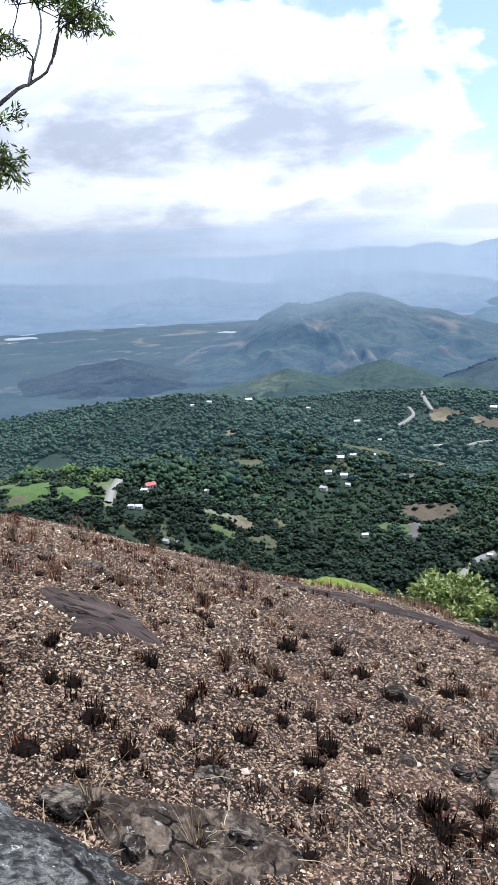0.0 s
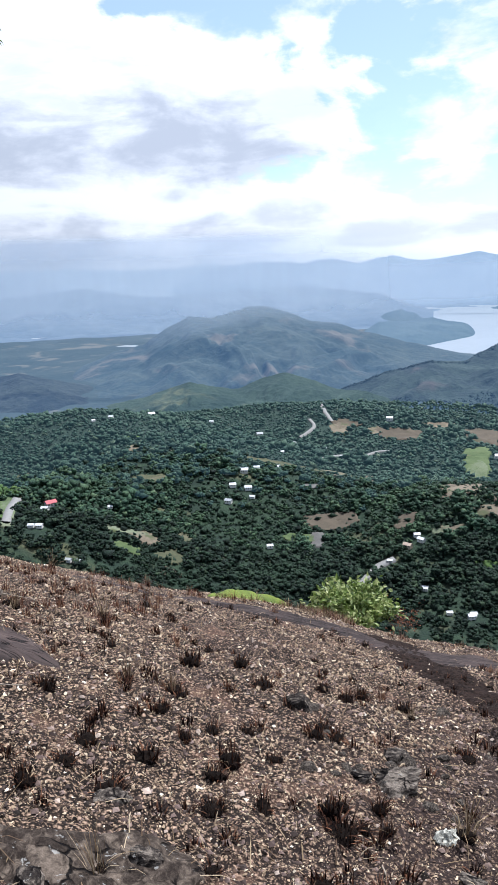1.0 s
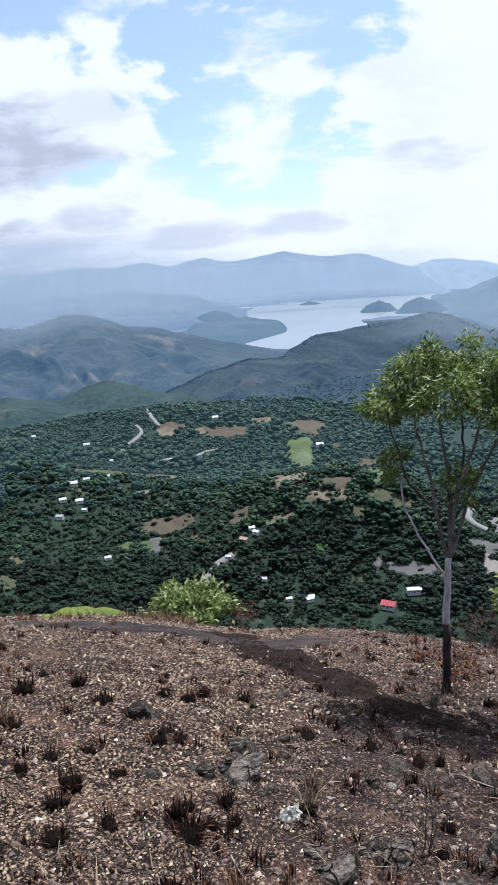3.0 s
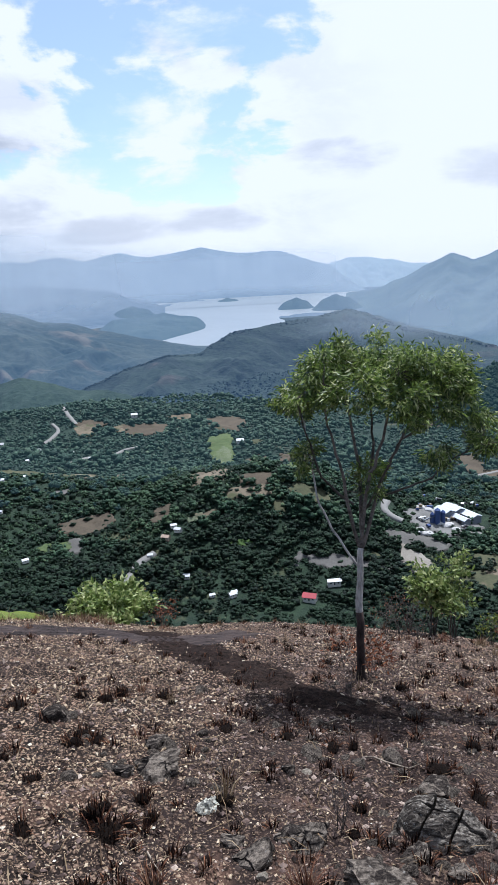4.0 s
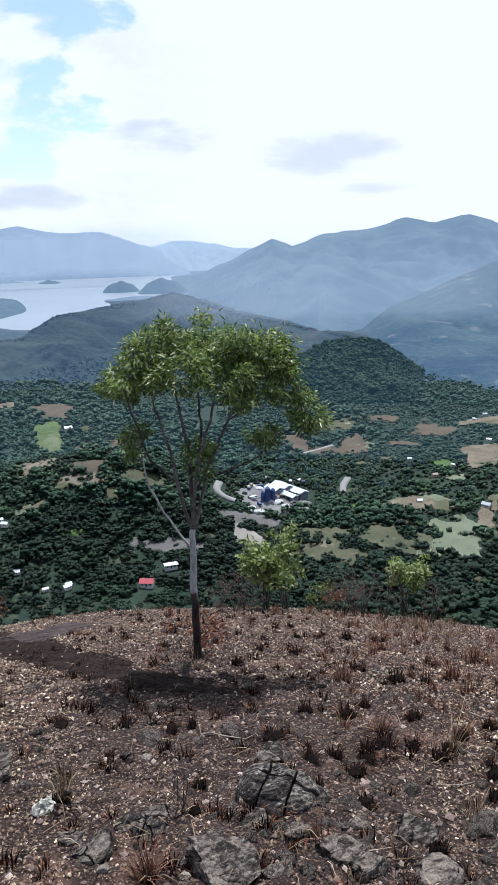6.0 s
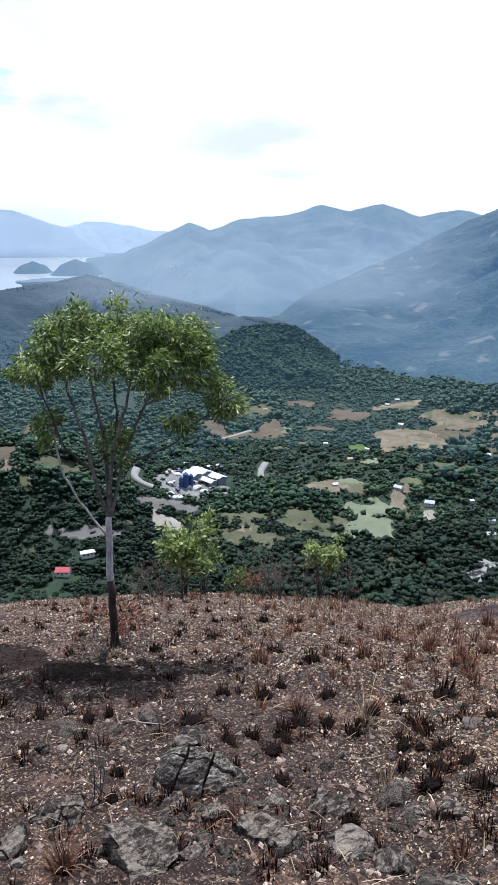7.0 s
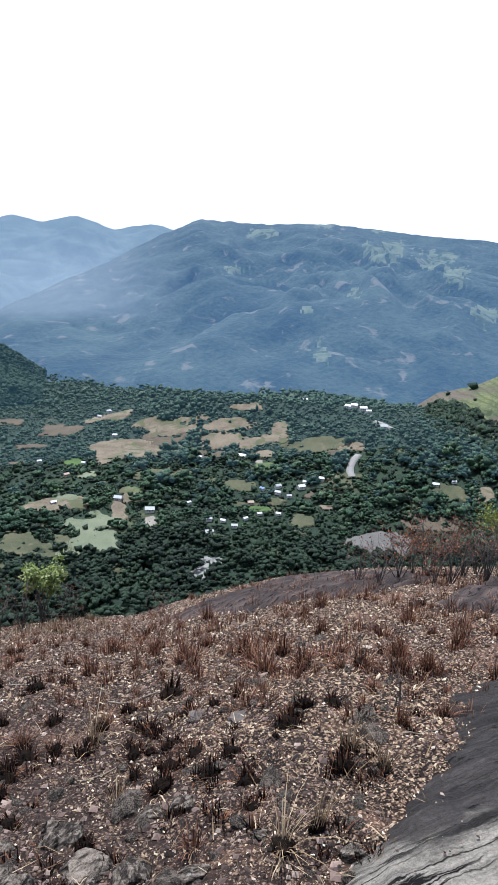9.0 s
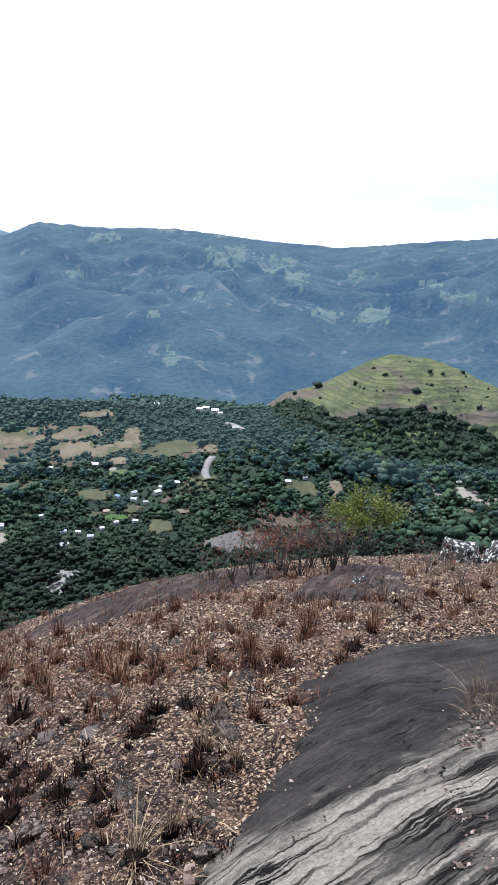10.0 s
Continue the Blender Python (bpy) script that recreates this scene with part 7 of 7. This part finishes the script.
def gum_tree(base, az, stems, blobs, trunk_split, label, per_blob, rng, leaf=0.085, depth=0.45):
    """A slim gum tree. Stems and leaf clusters are given as (across, up) in the tree's own upright plane, with a depth for each."""
    root = empty("gum_tree", pose(base[0], base[1], float(land(base[0], base[1])) - 0.03, 0, 0, -az))
    trunk, r0, r1 = trunk_split
    path = bent([(x, 0, z) for x, z in trunk], rng, 0.004)
    cut = max(2, int(len(path) * 0.42))
    radius = [r0 + (r1 - r0) * i / (len(path) - 1) for i in range(len(path))]
    radius[0] *= 1.5
    bm = bmesh.new()
    tube(bm, path[cut:], radius[cut:], 12)
    part("trunk", bm, M_BARK, root, "pale grey smooth trunk")
    bm = bmesh.new()
    tube(bm, path[:cut + 1], [r * 1.03 for r in radius[:cut + 1]], 12)
    part("charred_base", bm, M_CHARBARK, root, "fire-blackened lower trunk")
    ends = []
    for pts, ra, rb, dep in stems:
        k = len(pts)
        p3 = [(x, dep * (i / (k - 1)) ** 1.1, z) for i, (x, z) in enumerate(pts)]
        curve = bent(p3, rng, 0.006)
        bm = bmesh.new()
        tube(bm, curve, [ra + (rb - ra) * i / (len(curve) - 1) for i in range(len(curve))], 7)
        part("limb", bm, M_BARK if dep == 0.1 and ra < 0.015 else M_LIMB if ra > 0.0165 else M_BARK_DARK, root)
        ends += curve[len(curve) // 3:]
    P, D = [], []
    twigs = bmesh.new()
    for x, z, r, dep in blobs:
        c = Vector((x, dep, z))
        near = sorted(ends, key=lambda e: (e - c).length)[:4]
        subs = []
        for s in range(9):
            q = c + Vector(rng.normal(0, 1, 3)).normalized() * r * rng.uniform(0.35, 0.95)
            src = near[s % 4]
            if q.z < src.z - r * 0.3:
                q.z = src.z
            mid = src.lerp(q, 0.5) + Vector(rng.normal(0, 0.03, 3)) - Vector((0, 0, 0.03))
            tube(twigs, [src, mid, q], [0.0045, 0.003, 0.0012], 4)
            subs.append(q)
        n = int(per_blob * (r / 0.22) ** 2)
        for i in range(n):
            q = subs[i % len(subs)]
            p = q + Vector(rng.normal(0, 1, 3)) * r * 0.19
            P.append(p)
            o = (p - c) / r
            D.append((o.x * 0.7 + rng.normal(0, 0.5), o.y * 0.7 + rng.normal(0, 0.5), o.z * 0.35 - 0.40 + rng.normal(0, 0.5)))
    tagged(part("twig_spray", twigs, M_BARK_DARK, root), kind="stuff")
    leaves("crown", P, D, leaf, leaf * 0.25, M_LEAF, root, "drooping glossy green leaves", rng)
    return tagged(root, label, "tree")


rng_tree = np.random.default_rng(5)
gum_tree((0.388, 5.458), 4.06,
         [([(-0.02, 1.11), (-0.21, 1.43), (-0.34, 1.71), (-0.38, 2.00), (-0.43, 2.33), (-0.55, 2.58)], 0.0105, 0.005, 0.1),
          ([(0.01, 1.24), (-0.09, 1.70), (-0.15, 2.04), (-0.23, 2.37), (-0.25, 2.70)], 0.017, 0.006, -0.25),
          ([(0.01, 1.24), (0.01, 1.85), (-0.03, 2.18), (-0.09, 2.50), (-0.13, 2.80)], 0.018, 0.006, 0.25),
          ([(0.01, 1.24), (0.08, 1.85), (0.17, 2.13), (0.24, 2.50), (0.31, 2.76)], 0.018, 0.006, -0.2),
          ([(0.02, 1.26), (0.17, 1.80), (0.35, 2.17), (0.53, 2.44), (0.61, 2.66)], 0.017, 0.005, 0.2),
          ([(0.10, 1.70), (0.35, 1.78), (0.58, 1.89), (0.76, 2.05), (1.00, 2.16)], 0.011, 0.004, -0.05),
          ([(-0.04, 1.65), (-0.25, 1.85), (-0.35, 2.12), (-0.41, 2.38), (-0.45, 2.60)], 0.012, 0.004, -0.3),
          ([(0.02, 1.50), (0.12, 2.04), (0.11, 2.36), (0.09, 2.77)], 0.015, 0.005, 0.4),
          ([(0.05, 1.60), (0.22, 1.95), (0.30, 2.20), (0.46, 2.40)], 0.011, 0.004, -0.35)],
         [(-0.20, 2.79, 0.23, 0.1), (0.11, 2.82, 0.25, 0.2), (0.43, 2.74, 0.26, -0.1), (0.66, 2.60, 0.26, 0.15), (-0.40, 2.60, 0.20, -0.2), (0.82, 2.44, 0.20, 0.0),
          (1.03, 2.18, 0.17, -0.05), (0.34, 2.54, 0.20, -0.35), (0.0, 2.62, 0.24, -0.3), (-0.41, 2.06, 0.15, -0.10), (0.10, 1.76, 0.16, 0.05), (0.62, 2.10, 0.13, -0.1), (0.55, 2.44, 0.17, -0.3),
          (-0.54, 2.50, 0.15, 0.1), (0.78, 2.54, 0.20, 0.2), (0.56, 2.74, 0.20, -0.2), (-0.26, 2.56, 0.20, 0.2), (-0.46, 2.44, 0.17, 0.2), (0.28, 2.80, 0.2, 0.05), (0.22, 2.68, 0.26, 0.4), (-0.1, 2.72, 0.22, 0.45), (0.48, 2.62, 0.22, 0.4), (0.92, 2.28, 0.14, 0.1), (-0.3, 2.75, 0.2, -0.05)],
         ([(0.0, 0.0), (-0.005, 0.57), (-0.001, 0.95), (0.012, 1.27)], 0.036, 0.024), "slender gum tree with umbrella crown and charred foot", 1250, rng_tree, 0.058)
gum_tree((-5.34, 2.80), -57.0,
         [([(0.02, 2.5), (0.55, 2.98), (1.08, 3.43), (1.28, 3.56), (1.46, 3.70), (1.56, 4.05)], 0.022, 0.005, 0.0), ([(1.28, 3.56), (1.42, 3.93), (1.41, 4.19)], 0.010, 0.004, 0.1),
          ([(1.46, 3.70), (1.52, 3.90), (1.73, 4.07)], 0.008, 0.003, -0.1), ([(1.30, 3.57), (1.33, 3.75), (1.22, 3.88), (1.28, 4.1)], 0.008, 0.003, 0.05), ([(0.02, 2.4), (0.5, 2.6), (0.98, 2.95)], 0.014, 0.004, 0.1),
          ([(0.0, 2.6), (0.1, 3.4), (0.3, 4.2)], 0.03, 0.008, 0.1), ([(0.0, 2.6), (-0.3, 3.4), (-0.5, 4.1)], 0.03, 0.008, -0.1)],
         [(1.73, 4.08, 0.16, 0.0), (1.60, 4.18, 0.19, 0.1), (1.83, 3.98, 0.10, 0.0), (1.15, 3.74, 0.14, 0.0), (1.08, 3.02, 0.17, 0.0), (1.22, 4.25, 0.12, 0.0), (1.42, 4.22, 0.13, 0.0), (0.95, 3.0, 0.16, 0.05),
          (0.35, 4.3, 0.35, 0.1), (-0.5, 4.2, 0.4, -0.1), (0.0, 4.5, 0.4, 0.2)],
         ([(0.0, 0.0), (0.02, 1.0), (-0.02, 2.0), (0.02, 2.62)], 0.07, 0.045), "tall gum tree with a reaching side branch", 760, rng_tree, 0.062)


def shrub(name, x, y, wide, high, mat, label, rng, count=700, leaf=0.05, ratio=0.55, dome=0.75, stems=9, bare=0.0, top_only=False):
    """A many-stemmed shrub: thin branching stems and a crown of single leaves in uneven clumps."""
    root = empty(name, pose(x, y, float(land(x, y)) - 0.02))
    bm = bmesh.new()
    tips = []
    thin = 0.012 * min(1.0, (high / 1.1) ** 1.3)
    for i in range(stems):
        a, t = 2 * math.pi * i / stems + rng.normal(0, 0.3), rng.uniform(0.3, 1.0)
        tip = Vector((math.cos(a) * wide / 2 * t, math.sin(a) * wide / 2 * t, high * (1 - 0.45 * t * t) * rng.uniform(0.7, 1.0)))
        mid = Vector((tip.x * 0.35, tip.y * 0.35, tip.z * 0.55)) + Vector(rng.normal(0, 0.03, 3))
        tube(bm, [Vector((rng.normal(0, 0.02), rng.normal(0, 0.02), 0)), mid, tip], [thin * 1.0, thin * 0.65, thin * 0.25], 5)
        for k in range(4):
            s = mid.lerp(tip, rng.uniform(0.2, 0.9))
            e = s + Vector((rng.normal(0, wide * 0.14), rng.normal(0, wide * 0.14), abs(rng.normal(0, high * 0.16))))
            tube(bm, [s, s.lerp(e, 0.5) + Vector(rng.normal(0, 0.015, 3)), e], [thin * 0.42, thin * 0.33, thin * 0.12], 4)
            tips += [e, s.lerp(e, 0.6)]
        tips.append(tip)
    part("branching", bm, M_BARK_DARK, root)
    if count:
        P, D = [], []
        for i in range(count):
            c = tips[int(rng.integers(len(tips)))]
            if top_only and c.z < high * 0.64:
                continue
            p = c + Vector(rng.normal(0, 1, 3)) * wide * 0.055
            p.z = max(p.z, 0.03)
            P.append(p)
            D.append((p.x / wide + rng.normal(0, 0.5), p.y / wide + rng.normal(0, 0.5), rng.normal(0.1, 0.5)))
        leaves("foliage", P, D, leaf, leaf * ratio, mat, root, "", rng)
    return tagged(root, label, "shrub")


def at(az, r):
    return place(az, r)


rng_shrub = np.random.default_rng(9)
shrub("shrub", *at(-17.9, 11.2), 1.35, 0.60, M_LEAF_BUSH, "broad light green leafy shrub on the brow", rng_shrub, 4200, 0.10, 0.6, stems=20)
shrub("shrub", *at(-13.6, 11.6), 0.7, 0.65, M_LEAF_DEAD, "half-bare brown shrub beside a green one", rng_shrub, 260, 0.045, 0.5)
shrub("shrub", *at(10.3, 10.3), 1.0, 1.25, M_LEAF_BUSH, "light green sapling behind the burnt brow", rng_shrub, 1300, 0.10, 0.55, stems=9)
shrub("shrub", *at(12.0, 10.8), 0.7, 1.45, M_LEAF_BUSH, "thin leafy green sapling", rng_shrub, 650, 0.095, 0.5, stems=7)
shrub("shrub", *at(22.6, 10.8), 0.75, 1.35, M_LEAF_BUSH, "upright pale green sapling on the brow", rng_shrub, 1100, 0.09, 0.5, stems=8)
shrub("shrub", *at(15.2, 10.4), 0.5, 0.55, M_LEAF_YELLOW, "small yellow and rust leaved shrub", rng_shrub, 260, 0.05, 0.5)
shrub("shrub", *at(16.6, 10.2), 0.45, 0.5, M_LEAF_DEAD, "small rust-brown withered shrub", rng_shrub, 220, 0.045, 0.5)
shrub("shrub", *at(63.0, 13.2), 1.5, 1.25, M_LEAF_YELLOW, "flat-topped shrub with yellow-green leaves", rng_shrub, 8000, 0.06, 0.5, stems=16, top_only=True)
shrub("shrub", *at(4.9, 5.62), 0.42, 0.42, M_LEAF_DEAD, "scorched red-brown leaves at the tree's foot", rng_shrub, 240, 0.05, 0.45, stems=6)
shrub("shrub", *at(2.3, 5.9), 0.3, 0.4, M_LEAF_DEAD, "withered dark shrub beside the tree", rng_shrub, 80, 0.04, 0.45, stems=6)
for az, r, w, h, n, words in ((-36.5, 7.2, 0.6, 0.42, 0, "bare forked burnt twigs"), (-23.0, 8.2, 0.5, 0.3, 0, "bare pale twigs on the rock"), (45.5, 2.86, 0.16, 0.33, 0, "thin burnt upright twigs"), (55.8, 3.5, 0.16, 0.40, 0, "thin burnt upright twigs"),
                              (57, 8.2, 0.9, 0.75, 420, "reddish dead twiggy shrub"), (59, 8.8, 0.9, 0.8, 420, "reddish dead twiggy shrub"), (55, 9.0, 0.8, 0.7, 360, "reddish dead twiggy shrub"), (61, 8.0, 0.6, 0.9, 30, "bare grey dead shrub"),
                              (52.5, 7.6, 0.6, 0.7, 40, "bare grey dead shrub"), (67.5, 5.8, 0.5, 0.45, 0, "bare forked burnt twigs"), (1.9, 2.7, 0.12, 0.42, 0, "thin burnt upright twigs"), (7.5, 9.6, 0.8, 0.65, 60, "dark scorched shrub on the brow"),
                              (9.0, 9.2, 0.6, 0.5, 40, "dark scorched shrub on the brow"), (3.2, 5.0, 0.14, 0.35, 0, "thin burnt upright twigs"), (25, 9.8, 0.9, 0.7, 60, "brown dead shrub on the brow"), (19, 10.2, 0.8, 0.7, 80, "brown dead shrub on the brow"),
                              (18.2, 9.6, 0.6, 0.6, 30, "brown dead shrub on the brow"), (-6.0, 5.2, 0.3, 0.2, 0, "bare pale twigs on charred soil"), (-49.5, 8.6, 0.5, 0.45, 60, "reddish dead twiggy shrub"), (33, 9.5, 0.6, 0.5, 30, "brown dead shrub on the brow"), (54, 8.3, 0.8, 0.8, 480, "reddish dead twiggy shrub"), (56.2, 8.9, 0.8, 0.9, 420, "reddish dead twiggy shrub"), (58.3, 8.0, 0.7, 0.8, 90, "bare grey dead shrub"), (60.2, 9.2, 0.9, 0.9, 60, "bare grey dead shrub"),
                              (62.0, 8.6, 0.7, 0.8, 50, "bare grey dead shrub"), (50.5, 8.2, 0.5, 0.6, 40, "bare grey dead shrub"), (69, 7.6, 0.8, 0.5, 60, "brown dead shrub on the brow"), (72, 6.8, 0.7, 0.5, 60, "brown dead shrub on the brow"), (21, 9.4, 0.8, 0.8, 60, "brown dead shrub on the brow"), (17.4, 10.0, 0.9, 0.8, 90, "brown dead shrub on the brow"), (8.2, 10.2, 0.8, 0.7, 90, "dark scorched shrub on the brow"), (6.2, 9.4, 0.7, 0.55, 60, "dark scorched shrub on the brow")):
    shrub("dead_shrub", *at(az, r), w, h, M_LEAF_DEAD, words, rng_shrub, n, 0.035, 0.4, stems=5 if n == 0 else 9)


def brow_grass():
    """The taller grass along the brow, too thick to tell tuft from tuft."""
    rng = np.random.default_rng(31)
    for mat, label, zones in ((M_STRAW, "tall dry straw-coloured grass along the brow", ((14, 28, 7.8, 10.8, 34), (-24, -18, 9.5, 11.2, 26), (66, 78, 5, 9, 26))),
                              (M_DRY, "tall scorched red-brown grass along the brow", ((14, 34, 6.0, 10.5, 45), (-57, -34, 5.6, 9.5, 80), (28, 66, 5.0, 9.0, 100), (34, 66, 3.4, 6.0, 40), (-24, -17, 9.5, 11.0, 16)))):
        V, F, base = [], [], 0
        for az0, az1, r0, r1, n in zones:
            for i in range(n):
                x, y = place(rng.uniform(az0, az1), rng.uniform(r0, r1))
                ob = blade_mesh("one", 40, 0.03, 0.15, 0.055, 0.0036, mat, rng, 0.7)
                k = len(ob.data.vertices)
                co = np.empty(k * 3, np.float32)
                ob.data.vertices.foreach_get("co", co)
                V.append(co.reshape(-1, 3) + np.array([x, y, float(land(x, y))]))
                li = np.empty(len(ob.data.loops), np.int32)
                ob.data.loops.foreach_get("vertex_index", li)
                F.append(li.reshape(-1, 4) + base)
                base += k
                me = ob.data
                bpy.data.objects.remove(ob)
                bpy.data.meshes.remove(me)
        ob = mesh_object("tall_grass", np.concatenate(V), np.ascontiguousarray(np.concatenate(F)), mat, smooth=False)
        tagged(ob, label, "grass", kind="stuff")


brow_grass()

M_MOSS = material("mossy_grass", (0.05, 0.075, 0.012), (0.13, 0.16, 0.025), 4.0, 60.0, 0.95, 1.0, bump_distance=0.03)
mound = rock_slab([at(-30.5, 9.6), at(-28.5, 10.2), at(-26, 10.8), at(-23.5, 11.4), at(-23.2, 12.2), at(-26, 12.2), at(-29, 11.4)], M_MOSS, "bright green mossy grass mound below the brow", 0.16, 0.06, edge=0.5, name="grass_mound")
tagged(mound, category="grass mound")
